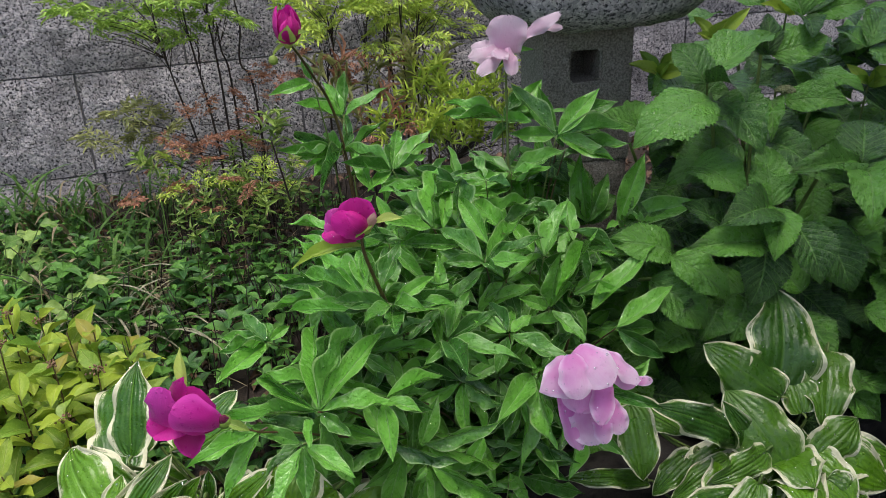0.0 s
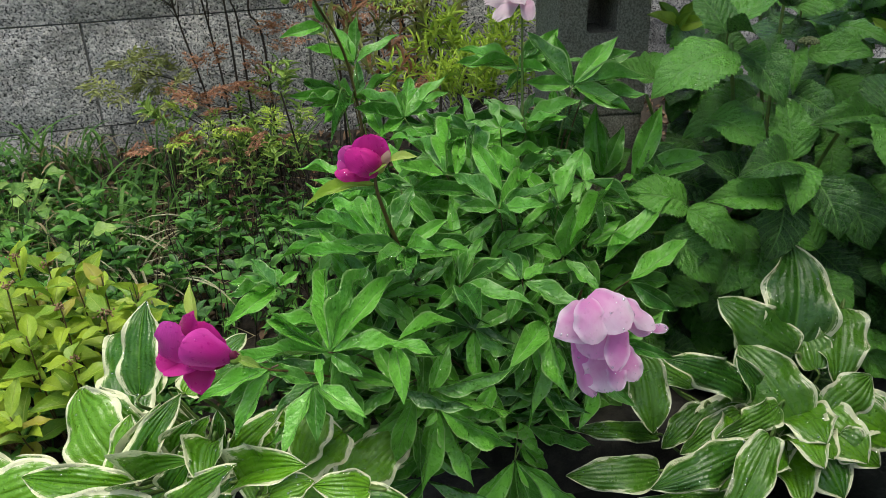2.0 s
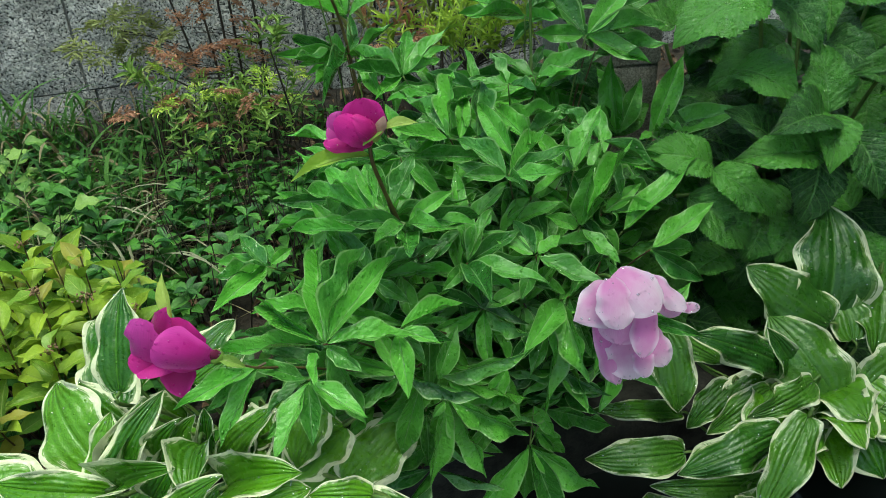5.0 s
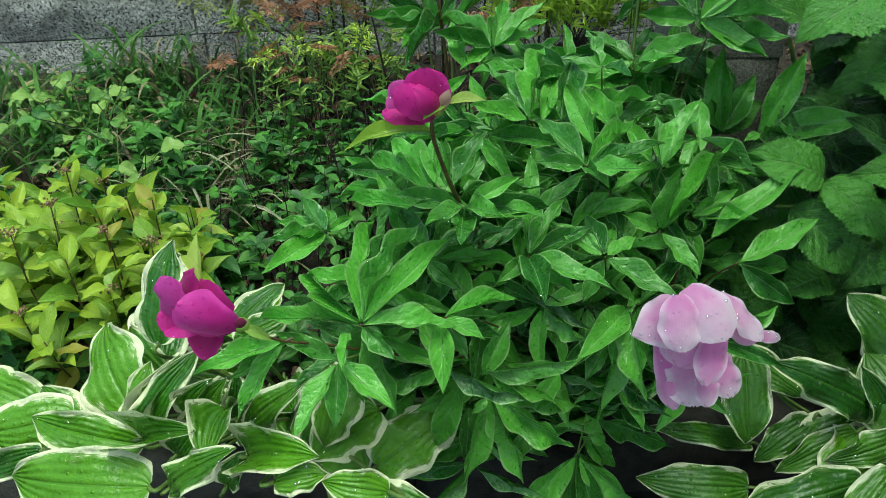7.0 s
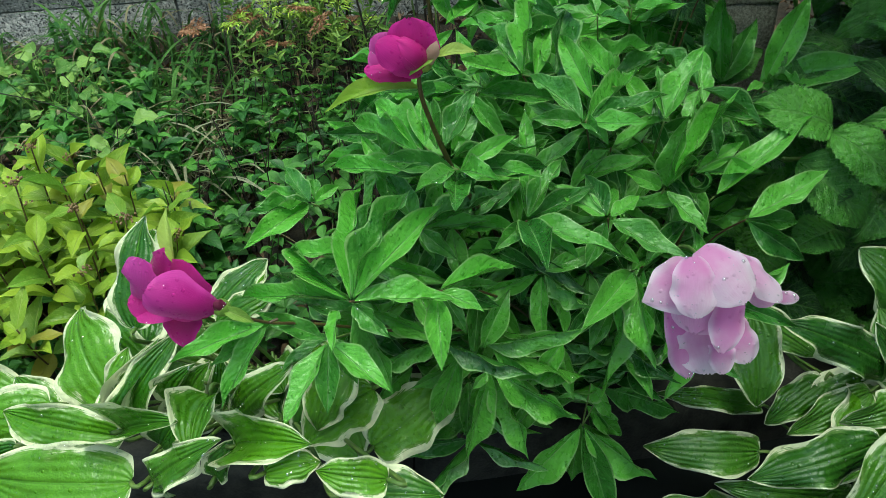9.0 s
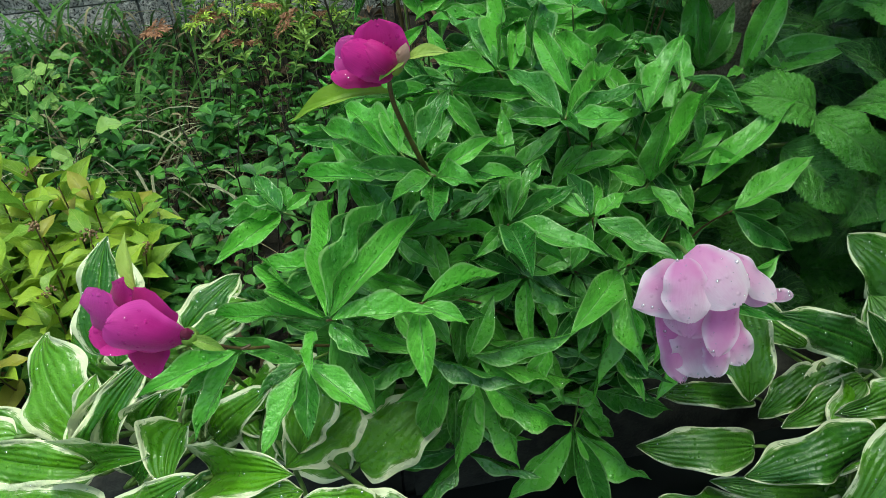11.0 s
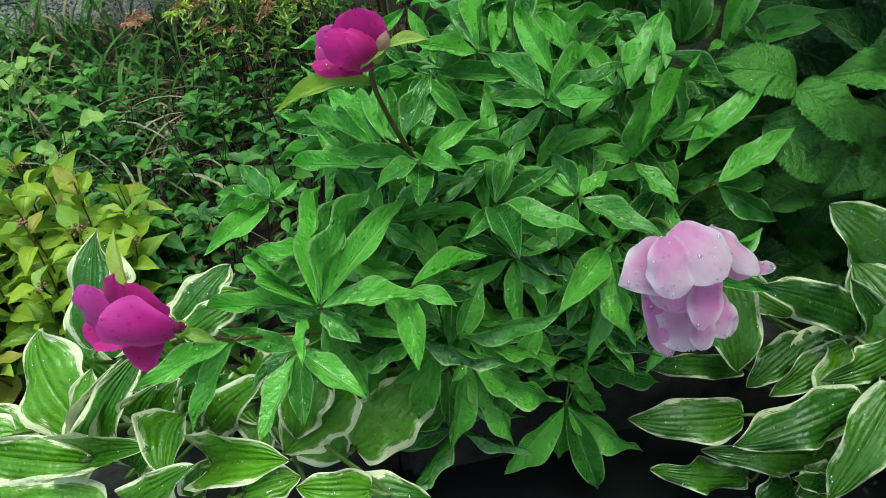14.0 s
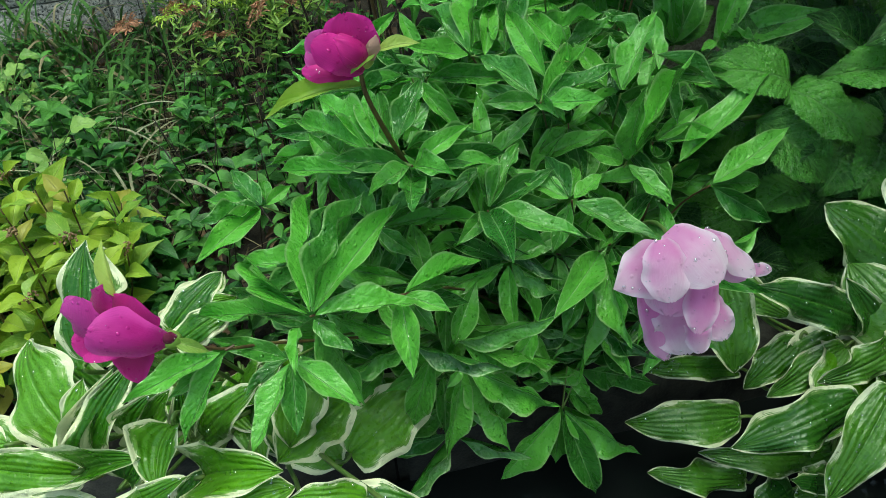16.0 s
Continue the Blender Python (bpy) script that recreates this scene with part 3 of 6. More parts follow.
# ---- stone lantern ----
def build_lantern():
    at = Vector((0.281, 1.585, 0.05))
    lantern = thing("stone_lantern", at, "weathered grey granite lantern post with a heavy cap slab", "stone lantern")
    turn = Matrix.Translation(at) @ Matrix.Rotation(radians(10.0), 4, "Z")

    def rough_stone(size, centre, seed, taper=0.0, rounding=0.02, uneven=0.008, cap=False):
        bm = bmesh.new()
        bmesh.ops.create_cube(bm, size=1.0)
        for vert in bm.verts:
            k = 1 - taper * (vert.co.z + 0.5)
            vert.co = Vector((vert.co.x * size[0] * k, vert.co.y * size[1] * k, vert.co.z * size[2]))
        bmesh.ops.bevel(bm, geom=bm.edges[:], offset=rounding, segments=3, affect="EDGES")
        bmesh.ops.subdivide_edges(bm, edges=[e for e in bm.edges if e.calc_length() > 0.06], cuts=6, use_grid_fill=True)
        for vert in bm.verts:
            vert.co += uneven * noise.noise_vector(vert.co * 14 + Vector((seed, 0, 0))) + Vector(centre)
        me = bpy.data.meshes.new("stone")
        bm.to_mesh(me)
        bm.free()
        me.polygons.foreach_set("use_smooth", [True] * len(me.polygons))
        me.materials.append(granite_weathered if cap else lantern_stone)
        return me

    part("post", rough_stone((0.172, 0.172, 0.36), (0, 0, 0.20), 1, 0.0, 0.006, 0.003), lantern, turn)
    # the fire box: one block with a square opening in its face
    w, hole, x0, z0, z1, zb, zt, deep = 0.088, 0.029, -0.006, 0.375, 0.655, 0.535, 0.595, 0.12
    outer = [(-w, z0), (w, z0), (w, z1), (-w, z1)]
    inner = [(x0 - hole, zb), (x0 + hole, zb), (x0 + hole, zt), (x0 - hole, zt)]
    verts = [(x, -w, z) for x, z in outer] + [(x, -w, z) for x, z in inner] + [(x, -w + deep, z) for x, z in inner] + [(x, w, z) for x, z in outer]
    faces = [(q, (q + 1) % 4, 4 + (q + 1) % 4, 4 + q) for q in range(4)] + [(4 + q, 4 + (q + 1) % 4, 8 + (q + 1) % 4, 8 + q) for q in range(4)]
    faces += [(8, 9, 10, 11), (15, 14, 13, 12)] + [(q, 12 + q, 12 + (q + 1) % 4, (q + 1) % 4) for q in range(4)]
    bm = bmesh.new()
    bvs = [bm.verts.new(v) for v in verts]
    for f in faces:
        bm.faces.new([bvs[k] for k in f])
    bmesh.ops.recalc_face_normals(bm, faces=bm.faces[:])
    bmesh.ops.bevel(bm, geom=bm.edges[:], offset=0.004, segments=2, affect="EDGES")
    box = bpy.data.meshes.new("fire_box")
    bm.to_mesh(box)
    bm.free()
    box.materials.append(lantern_stone)
    part("fire_box", box, lantern, turn)
    # the cap: a broad lens of stone, thickest in the middle, its rim tipped up
    verts, faces, rings, n = [], [], 14, 40
    for i in range(rings + 1):
        th = math.pi * i / rings
        for j in range(n):
            g = 2 * math.pi * j / n
            r = (abs(math.cos(g)) ** 3.2 + abs(math.sin(g)) ** 3.2) ** (-1 / 3.2) * math.sin(th) ** 0.34
            p = Vector((0.018 + 0.225 * r * math.cos(g), 0.20 * r * math.sin(g), 0.078 * math.cos(th) + 0.022 * r ** 3 + 0.705))
            verts.append(p + 0.010 * noise.noise_vector(p * 13) + 0.004 * noise.noise_vector(p * 45))
    for i in range(rings):
        for j in range(n):
            a, b = i * n + j, i * n + (j + 1) % n
            faces.append((a, b, b + n, a + n)[::-1])
    cap = mesh_of("cap", verts, faces, granite_weathered)
    part("cap", cap, lantern, turn)


build_lantern()


# ---- peony ----
INWARD = Vector((-0.06, 0.87, -0.49))


def deep_enough(p, others, radius, margin):
    """Whether a place lies deeper inside the bush than the outer leaves round it."""
    for o in others:
        d = p - o
        along = d.dot(INWARD)
        if (d - INWARD * along).length < radius and along < margin:
            return False
    return True


leaflets = []
for _k in range(18):
    _q = random.Random(500 + _k)
    leaflets.append(blade("peony", peony_green, bow=_q.uniform(-0.05, 0.06), fold=_q.uniform(0.15, 0.42), wave=_q.uniform(0.03, 0.085), bend=_q.uniform(-0.06, 0.06), seed=_k, nu=18, nv=4, twist=_q.uniform(-0.25, 0.25), crinkle=_q.uniform(0.004, 0.009), droop=_q.uniform(-0.06, 0.05)))
PEONY_ROOTS = [Vector((-0.12, 1.22, 0.10)), Vector((0.12, 1.20, 0.09)), Vector((-0.02, 1.04, 0.06)), Vector((0.13, 1.05, 0.06))]
peony = thing("peony_plant", (0.03, 1.12, 0.07), "bushy green peony with magenta buds and pink blooms, wet with rain", "peony")
_rng = random.Random(11)
PEONY_NODES = []


def peony_leaf(root, node, tips, outer=True):
    """One compound leaf: a petiole from its shoot to the node, and a leaflet to every tip."""
    node = Vector(node)
    if outer:
        PEONY_NODES.append(node)
        PEONY_NODES.extend(Vector(row[0]) for row in tips)
    r = PEONY_ROOTS[root]
    foot = r.lerp(node, 0.35) + Vector((0, 0.03, -0.03))
    knee = r.lerp(node, 0.75) + Vector((0, 0.03, 0.0))
    if root < 0:
        foot, knee = node + Vector((0.006, 0.004, 0.001)), node + Vector((0.003, 0.002, 0.0005))
    leaf = part("leaf", tube([foot, knee, node], 0.0012 if root < 0 else 0.0018, 0.0010, stem_red if root < 0 or _rng.random() < 0.4 else stem_green, "petiole", 6, 4), peony)
    ways = []
    for row in tips:
        tip, width = Vector(row[0]), row[1] * 0.78
        base = Vector(row[2]) if len(row) > 2 else node + (tip - node).normalized() * 0.004
        if len(row) > 2 and (base - node).length > 0.03:
            part("leafstalk", tube([node, node.lerp(base, 0.5) - Vector((0, 0, 0.004)), base], 0.0011, 0.0008, stem_green, "leafstalk", 5, 3), leaf)
        width = min(width, 0.30 * (tip - base).length + 0.004)
        ways.append((base, tip, width))
        spin = _rng.uniform(-0.45, 0.45)
        # the low leaflets droop and turn their faces outwards
        rise = 0.8 if tip.z > 0.31 else 0.05
        part("leaflet", _rng.choice(leaflets), leaf, blade_pose(base, tip, width, (_rng.uniform(-0.2, 0.2), -0.6, rise), spin))
    if outer:
        # the smaller leaflets between the main ones, set a little deeper
        for k in range(len(ways)):
            a, b = ways[k], ways[(k + 1) % len(ways)]
            da, db = a[1] - a[0], b[1] - b[0]
            if len(ways) < 2 or da.angle(db) > 1.9 or _rng.random() < 0.22:
                continue
            f = _rng.uniform(0.35, 0.65)
            way = da.lerp(db, f).normalized() * (da.length + db.length) * 0.5 * _rng.uniform(0.7, 0.95)
            foot = a[0].lerp(b[0], f) + INWARD * _rng.uniform(0.014, 0.032)
            part("leaflet", _rng.choice(leaflets), leaf, blade_pose(foot, foot + way + INWARD * 0.012, (a[2] + b[2]) * 0.42, (_rng.uniform(-0.2, 0.2), -0.6, 0.8), _rng.uniform(-0.4, 0.4)))
    return leaf


peony_leaf(0, (-0.157, 1.350, 0.573), [
    ((-0.231, 1.300, 0.613), 0.036),
    ((-0.193, 1.380, 0.632), 0.036),
    ((-0.156, 1.400, 0.646), 0.030),
    ((-0.077, 1.380, 0.618), 0.032),
])
peony_leaf(0, (-0.185, 1.250, 0.655), [
    ((-0.252, 1.220, 0.642), 0.028),
    ((-0.200, 1.250, 0.692), 0.028),
])
peony_leaf(0, (-0.160, 1.320, 0.521), [
    ((-0.258, 1.260, 0.543), 0.032),
    ((-0.219, 1.200, 0.545), 0.034),
    ((-0.264, 1.400, 0.533), 0.026),
    ((-0.148, 1.380, 0.539), 0.020),
    ((-0.191, 1.200, 0.507), 0.030),
    ((-0.170, 1.120, 0.502), 0.030),
])
peony_leaf(1, (-0.065, 1.220, 0.511), [
    ((-0.156, 1.280, 0.535), 0.036),
    ((0.007, 1.280, 0.569), 0.036),
    ((-0.138, 1.160, 0.546), 0.036),
    ((-0.062, 1.320, 0.555), 0.032),
    ((-0.100, 1.150, 0.501), 0.030),
    ((-0.008, 1.250, 0.526), 0.030),
])
peony_leaf(1, (0.005, 1.020, 0.485), [
    ((-0.059, 1.090, 0.531), 0.034),
    ((0.014, 1.130, 0.538), 0.030),
    ((0.048, 1.120, 0.532), 0.038, (0.040, 1.030, 0.483)),
    ((-0.057, 0.980, 0.517), 0.030),
    ((0.066, 1.100, 0.497), 0.036, (0.105, 1.000, 0.481)),
])
peony_leaf(1, (0.074, 0.935, 0.469), [
    ((0.132, 1.060, 0.478), 0.030),
    ((0.014, 0.990, 0.492), 0.040),
    ((0.020, 0.920, 0.477), 0.030),
    ((0.128, 0.890, 0.492), 0.030),
    ((0.089, 0.890, 0.474), 0.018),
    ((0.160, 1.000, 0.477), 0.032),
    ((0.040, 1.080, 0.513), 0.034, (0.080, 0.970, 0.479)),
])
peony_leaf(2, (-0.040, 0.830, 0.465), [
    ((-0.176, 0.950, 0.452), 0.036, (-0.078, 0.850, 0.468)),
    ((-0.146, 0.950, 0.481), 0.036, (-0.078, 0.860, 0.468)),
    ((-0.029, 0.880, 0.525), 0.030, (-0.052, 0.840, 0.483)),
    ((0.011, 0.860, 0.487), 0.022),
    ((0.040, 0.890, 0.440), 0.030),
    ((0.003, 0.780, 0.483), 0.028),
    ((-0.029, 0.750, 0.471), 0.030),
    ((-0.065, 0.760, 0.481), 0.026),
    ((-0.117, 0.840, 0.468), 0.030),
    ((-0.188, 0.900, 0.424), 0.030, (-0.086, 0.850, 0.448)),
    ((-0.090, 0.930, 0.490), 0.030, (-0.075, 0.860, 0.472)),
])
peony_leaf(2, (0.022, 0.857, 0.398), [
    ((0.055, 0.920, 0.438), 0.028),
    ((0.021, 0.930, 0.436), 0.028),
    ((-0.006, 0.820, 0.386), 0.044),
    ((0.046, 0.767, 0.403), 0.046),
    ((0.111, 0.810, 0.398), 0.036),
])
peony_leaf(2, (-0.115, 0.705, 0.403), [
    ((-0.142, 0.860, 0.427), 0.023),
    ((-0.075, 0.800, 0.458), 0.029),
    ((-0.049, 0.800, 0.447), 0.032),
    ((-0.206, 0.820, 0.382), 0.022),
    ((-0.032, 0.740, 0.387), 0.033),
    ((-0.227, 0.800, 0.357), 0.023),
    ((-0.257, 0.780, 0.343), 0.026),
    ((-0.083, 0.700, 0.309), 0.033, (-0.110, 0.700, 0.397)),
    ((-0.112, 0.640, 0.404), 0.016, (-0.121, 0.690, 0.404)),
    ((-0.076, 0.680, 0.388), 0.022),
    ((-0.075, 0.760, 0.396), 0.022),
])
peony_leaf(-1, (-0.159, 0.642, 0.427), [
    ((-0.223, 0.6, 0.418), 0.023),
    ((-0.194, 0.605, 0.369), 0.024),
])
peony_leaf(2, (-0.129, 0.68, 0.381), [
    ((-0.158, 0.625, 0.335), 0.029),
    ((-0.124, 0.64, 0.336), 0.028),
    ((-0.072, 0.65, 0.357), 0.042),
    ((-0.178, 0.66, 0.422), 0.022),
])
peony_leaf(3, (-0.007, 0.790, 0.262), [
    ((-0.033, 0.775, 0.135), 0.036),
    ((0.036, 0.785, 0.147), 0.036),
    ((0.085, 0.800, 0.197), 0.038),
    ((0.092, 0.840, 0.214), 0.036, (-0.006, 0.800, 0.281)),
    ((0.087, 0.810, 0.306), 0.034, (-0.013, 0.800, 0.286)),
    ((-0.093, 0.785, 0.228), 0.034, (-0.020, 0.790, 0.277)),
    ((-0.064, 0.775, 0.191), 0.036, (-0.035, 0.780, 0.289)),
    ((0.008, 0.840, 0.328), 0.050, (-0.016, 0.800, 0.281)),
    ((-0.024, 0.775, 0.247), 0.030),
])
peony_leaf(3, (-0.050, 0.750, 0.386), [
    ((-0.039, 0.700, 0.337), 0.033),
    ((-0.006, 0.740, 0.374), 0.024),
    ((0.017, 0.800, 0.383), 0.022),
])
peony_leaf(3, (0.092, 0.872, 0.110), [
    ((0.017, 0.845, 0.013), 0.046),
    ((0.132, 0.850, -0.018), 0.046),
    ((0.186, 0.865, 0.034), 0.052),
    ((0.126, 0.880, 0.114), 0.026, (0.098, 0.880, 0.171)),
    ((0.217, 0.930, 0.081), 0.036, (0.111, 0.890, 0.157)),
])
peony_leaf(3, (0.233, 1.050, 0.327), [
    ((0.348, 1.130, 0.405), 0.044),
])
peony_leaf(3, (0.270, 1.035, 0.306), [
    ((0.370, 1.100, 0.346), 0.044),
    ((0.346, 1.030, 0.255), 0.050),
])
peony_leaf(3, (0.163, 0.970, 0.378), [
    ((0.212, 0.940, 0.343), 0.034),
    ((0.177, 0.960, 0.470), 0.030),
    ((0.253, 1.100, 0.441), 0.030),
    ((0.211, 1.040, 0.379), 0.024),
    ((0.118, 0.950, 0.407), 0.028),
])
peony_leaf(3, (0.101, 0.880, 0.391), [
    ((0.180, 0.850, 0.362), 0.044),
    ((0.077, 0.930, 0.410), 0.030),
    ((0.133, 0.920, 0.398), 0.034),
    ((0.082, 0.860, 0.344), 0.036),
    ((0.040, 0.900, 0.419), 0.030),
])
peony_leaf(3, (0.131, 0.880, 0.331), [
    ((0.080, 0.800, 0.313), 0.046),
    ((0.119, 0.840, 0.274), 0.036),
    ((0.159, 0.820, 0.253), 0.040),
    ((0.108, 0.820, 0.202), 0.040),
])
peony_leaf(3, (0.189, 0.860, 0.341), [
    ((0.155, 0.800, 0.277), 0.050),
    ((0.253, 0.900, 0.245), 0.040),
])
peony_leaf(1, (0.120, 1.300, 0.570), [
    ((0.023, 1.300, 0.603), 0.034),
    ((0.034, 1.240, 0.586), 0.032),
    ((0.167, 1.240, 0.574), 0.030),
    ((0.172, 1.360, 0.603), 0.032),
])
peony_leaf(1, (0.042, 1.150, 0.504), [
    ((0.118, 1.160, 0.512), 0.034),
    ((-0.028, 1.180, 0.528), 0.030),
    ((-0.016, 1.100, 0.496), 0.030),
])
peony_leaf(2, (-0.232, 0.950, 0.352), [
    ((-0.286, 0.900, 0.365), 0.040),
    ((-0.282, 0.860, 0.343), 0.040),
    ((-0.279, 1.000, 0.371), 0.030),
    ((-0.205, 0.980, 0.361), 0.032),
])
peony_leaf(2, (-0.084, 0.850, 0.387), [
    ((-0.130, 0.920, 0.415), 0.034),
    ((-0.002, 0.900, 0.408), 0.034),
    ((-0.042, 0.820, 0.373), 0.032),
    ((-0.109, 0.820, 0.375), 0.030),
])
peony_leaf(1, (0.208, 1.27, 0.544), [
    ((0.302, 1.24, 0.506), 0.044),
    ((0.283, 1.3, 0.615), 0.052),
    ((0.136, 1.3, 0.628), 0.054),
    ((0.127, 1.25, 0.555), 0.037),
    ((0.326, 1.27, 0.552), 0.04),
])
peony_leaf(1, (0.131, 1.24, 0.469), [
    ((0.191, 1.2, 0.514), 0.044),
    ((0.038, 1.18, 0.474), 0.048),
])
peony_leaf(1, (0.224, 1.28, 0.517), [
    ((0.329, 1.26, 0.526), 0.046),
    ((0.301, 1.24, 0.506), 0.035),
    ((0.179, 1.32, 0.559), 0.042),
])
peony_leaf(3, (0.318, 1.27, 0.387), [
    ((0.366, 1.31, 0.496), 0.085),
    ((0.455, 1.25, 0.427), 0.062),
    ((0.353, 1.22, 0.403), 0.058),
    ((0.291, 1.24, 0.386), 0.05),
])
peony_leaf(3, (0.268, 1.3, 0.371), [
    ((0.219, 1.34, 0.418), 0.065),
    ((0.31, 1.34, 0.454), 0.064),
    ((0.255, 1.32, 0.498), 0.072),
    ((0.229, 1.32, 0.455), 0.051),
])
peony_leaf(3, (0.158, 1.0, 0.443), [
    ((0.2, 1.06, 0.509), 0.04),
    ((0.15, 1.05, 0.489), 0.041),
])
peony_leaf(1, (0.132, 1.33, 0.557), [
    ((0.019, 1.36, 0.563), 0.042),
    ((0.196, 1.38, 0.618), 0.065),
    ((0.234, 1.33, 0.577), 0.054),
    ((0.099, 1.3, 0.529), 0.046),
])
peony_leaf(1, (0.129, 1.22, 0.5), [
    ((0.178, 1.18, 0.518), 0.055),
    ((0.059, 1.25, 0.535), 0.047),
    ((0.218, 1.24, 0.528), 0.051),
    ((0.075, 1.2, 0.479), 0.046),
])
peony_leaf(1, (0.226, 1.3, 0.563), [
    ((0.32, 1.32, 0.587), 0.053),
    ((0.284, 1.28, 0.534), 0.058),
])
peony_leaf(1, (0.083, 1.100, 0.526), [
    ((0.060, 1.140, 0.559), 0.030),
    ((0.117, 1.050, 0.533), 0.030),
    ((0.034, 1.100, 0.537), 0.030),
])


def curled_leaf(centre, radius, turns, width, start):
    """A leaflet rolled up on itself like a watch spring, on a short stalk."""
    c = Vector(centre)
    right, up = Vector((1, 0, 0)), Vector((0, 0.42, 0.91))
    toward = right.cross(up)
    verts, uvs, faces = [], [], []
    n = 28
    for i in range(n + 1):
        s = i / n
        g = start + turns * 2 * math.pi * s
        r = radius * (1.0 - 0.72 * s)
        p = c + (right * math.cos(g) + up * math.sin(g)) * r
        w = width * (0.35 + 0.65 * math.sin(math.pi * min(1.0, 0.12 + 0.80 * s)))
        for j in range(5):
            v = (j - 2) / 2
            out = (right * math.cos(g) + up * math.sin(g)) * (0.22 * w * (1 - v * v))
            verts.append(p + toward * (-v * w * 0.5) + out)
            uvs.append((s, (v + 1) / 2))
    for i in range(n):
        for j in range(4):
            a = i * 5 + j
            faces.append((a, a + 1, a + 6, a + 5))
    foot = Vector(verts[2])
    leaf = part("leaf", tube([PEONY_ROOTS[3].lerp(foot, 0.6) + Vector((0, 0.02, 0)), PEONY_ROOTS[3].lerp(foot, 0.85), foot], 0.0016, 0.0011, stem_green, "petiole", 6, 4), peony)
    part("leaflet", mesh_of("curled_leaflet", verts, faces, peony_green, uvs), leaf, None, "leaflet rolled up in a spiral")


curled_leaf((0.208, 1.02, 0.367), 0.017, 0.85, 0.034, 1.9)

# the leaves that fill the bush between the larger ones
_made = 0
_outer = list(PEONY_NODES)
for _k in range(6000):
    _p, _q = _rng.sample(_outer, 2)
    if (_p - _q).length > 0.22:
        continue
    _n = _p.lerp(_q, _rng.uniform(0.3, 0.7)) + INWARD * _rng.uniform(0.03, 0.07)
    if _n.z < 0.20 or _n.z > 0.50 or _n.y < 0.72 or _n.x < -0.17 or _n.x > 0.22 or not deep_enough(_n, PEONY_NODES, 0.05, 0.012):
        continue
    _tips = []
    _g0 = _rng.uniform(0, 6.28)
    for _j in range(6):
        _g = _g0 + _j * 1.0 + _rng.uniform(-0.25, 0.25)
        _len = _rng.uniform(0.07, 0.105)
        _t = _n + Vector((math.cos(_g) * _len, math.sin(_g) * _len * 0.6, math.sin(_g) * _len * 0.6)) + INWARD * _rng.uniform(-0.012, 0.02)
        if deep_enough(_t, _outer, 0.035, 0.010):
            _tips.append((_t, _rng.uniform(0.022, 0.030)))
    if len(_tips) >= 4:
        peony_leaf(min(range(4), key=lambda k: (PEONY_ROOTS[k] - _n).length), _n, _tips, False)
        PEONY_NODES.append(_n)
        _made += 1
    if _made >= 60:
        break

# the shaded leaves inside the bush
_made = 0
for _k in range(5000):
    _p, _q = _rng.sample(PEONY_NODES, 2)
    if (_p - _q).length > 0.30:
        continue
    _n = _p.lerp(_q, _rng.random()) + INWARD * _rng.uniform(0.04, 0.16) + Vector((_rng.uniform(-0.03, 0.03), 0, _rng.uniform(-0.02, 0.02)))
    if _n.z < 0.08 or _n.z > 0.42 or _n.y < 0.78 or _n.x < -0.16 or _n.x > 0.24 or not deep_enough(_n, PEONY_NODES, 0.06, 0.04):
        continue
    _tips = []
    _g0 = _rng.uniform(0, 6.28)
    for _j in range(6):
        _g = _g0 + _j * 1.0 + _rng.uniform(-0.3, 0.3)
        _len = _rng.uniform(0.07, 0.11)
        _t = _n + Vector((math.cos(_g) * _len, math.sin(_g) * _len * 0.8, _rng.uniform(-0.03, 0.04)))
        if deep_enough(_t, PEONY_NODES, 0.045, 0.02):
            _tips.append((_t, _rng.uniform(0.022, 0.031)))
    if len(_tips) >= 2:
        peony_leaf(min(range(4), key=lambda k: (PEONY_ROOTS[k] - _n).length), _n, _tips, False)
        _made += 1
    if _made >= 230:
        break


def peony_stem(points, r0=0.0030, r1=0.0018, material=None):
    return part("stem", tube(points, r0, r1, material or stem_red, "stem", 8, 6), peony)


peony_stem([PEONY_ROOTS[2], (-0.01, 0.97, 0.28), (-0.044, 0.870, 0.430), (-0.052, 0.838, 0.476), (-0.058, 0.815, 0.514), (-0.063, 0.800, 0.546), (-0.064, 0.797, 0.566)])
peony_stem([PEONY_ROOTS[2], (-0.01, 0.96, 0.20), (-0.051, 0.840, 0.267), (-0.100, 0.760, 0.329), (-0.144, 0.690, 0.389), (-0.167, 0.652, 0.419), (-0.189, 0.634, 0.444)], 0.0018, 0.0011, stem_red)
peony_stem([PEONY_ROOTS[3], (0.16, 1.02, 0.22), (0.18, 0.90, 0.35), (0.194, 0.810, 0.372)], material=stem_green)
peony_stem([PEONY_ROOTS[0], (-0.13, 1.26, 0.35), (-0.155, 1.27, 0.58), (-0.178, 1.18, 0.69), (-0.188, 1.125, 0.733)])
peony_stem([PEONY_ROOTS[1], (0.125, 1.23, 0.35), (0.126, 1.27, 0.55), (0.125, 1.27, 0.665)], material=stem_green)
for _r in PEONY_ROOTS:
    for _q in range(4):
        _t = _r + Vector((_rng.uniform(-0.08, 0.08), _rng.uniform(-0.10, 0.05), _rng.uniform(0.24, 0.36)))
        peony_stem([_r + Vector((_rng.uniform(-0.03, 0.03), _rng.uniform(-0.03, 0.03), -0.03)), _r.lerp(_t, 0.5) + Vector((0.01, 0, 0)), _t], 0.0036, 0.002)


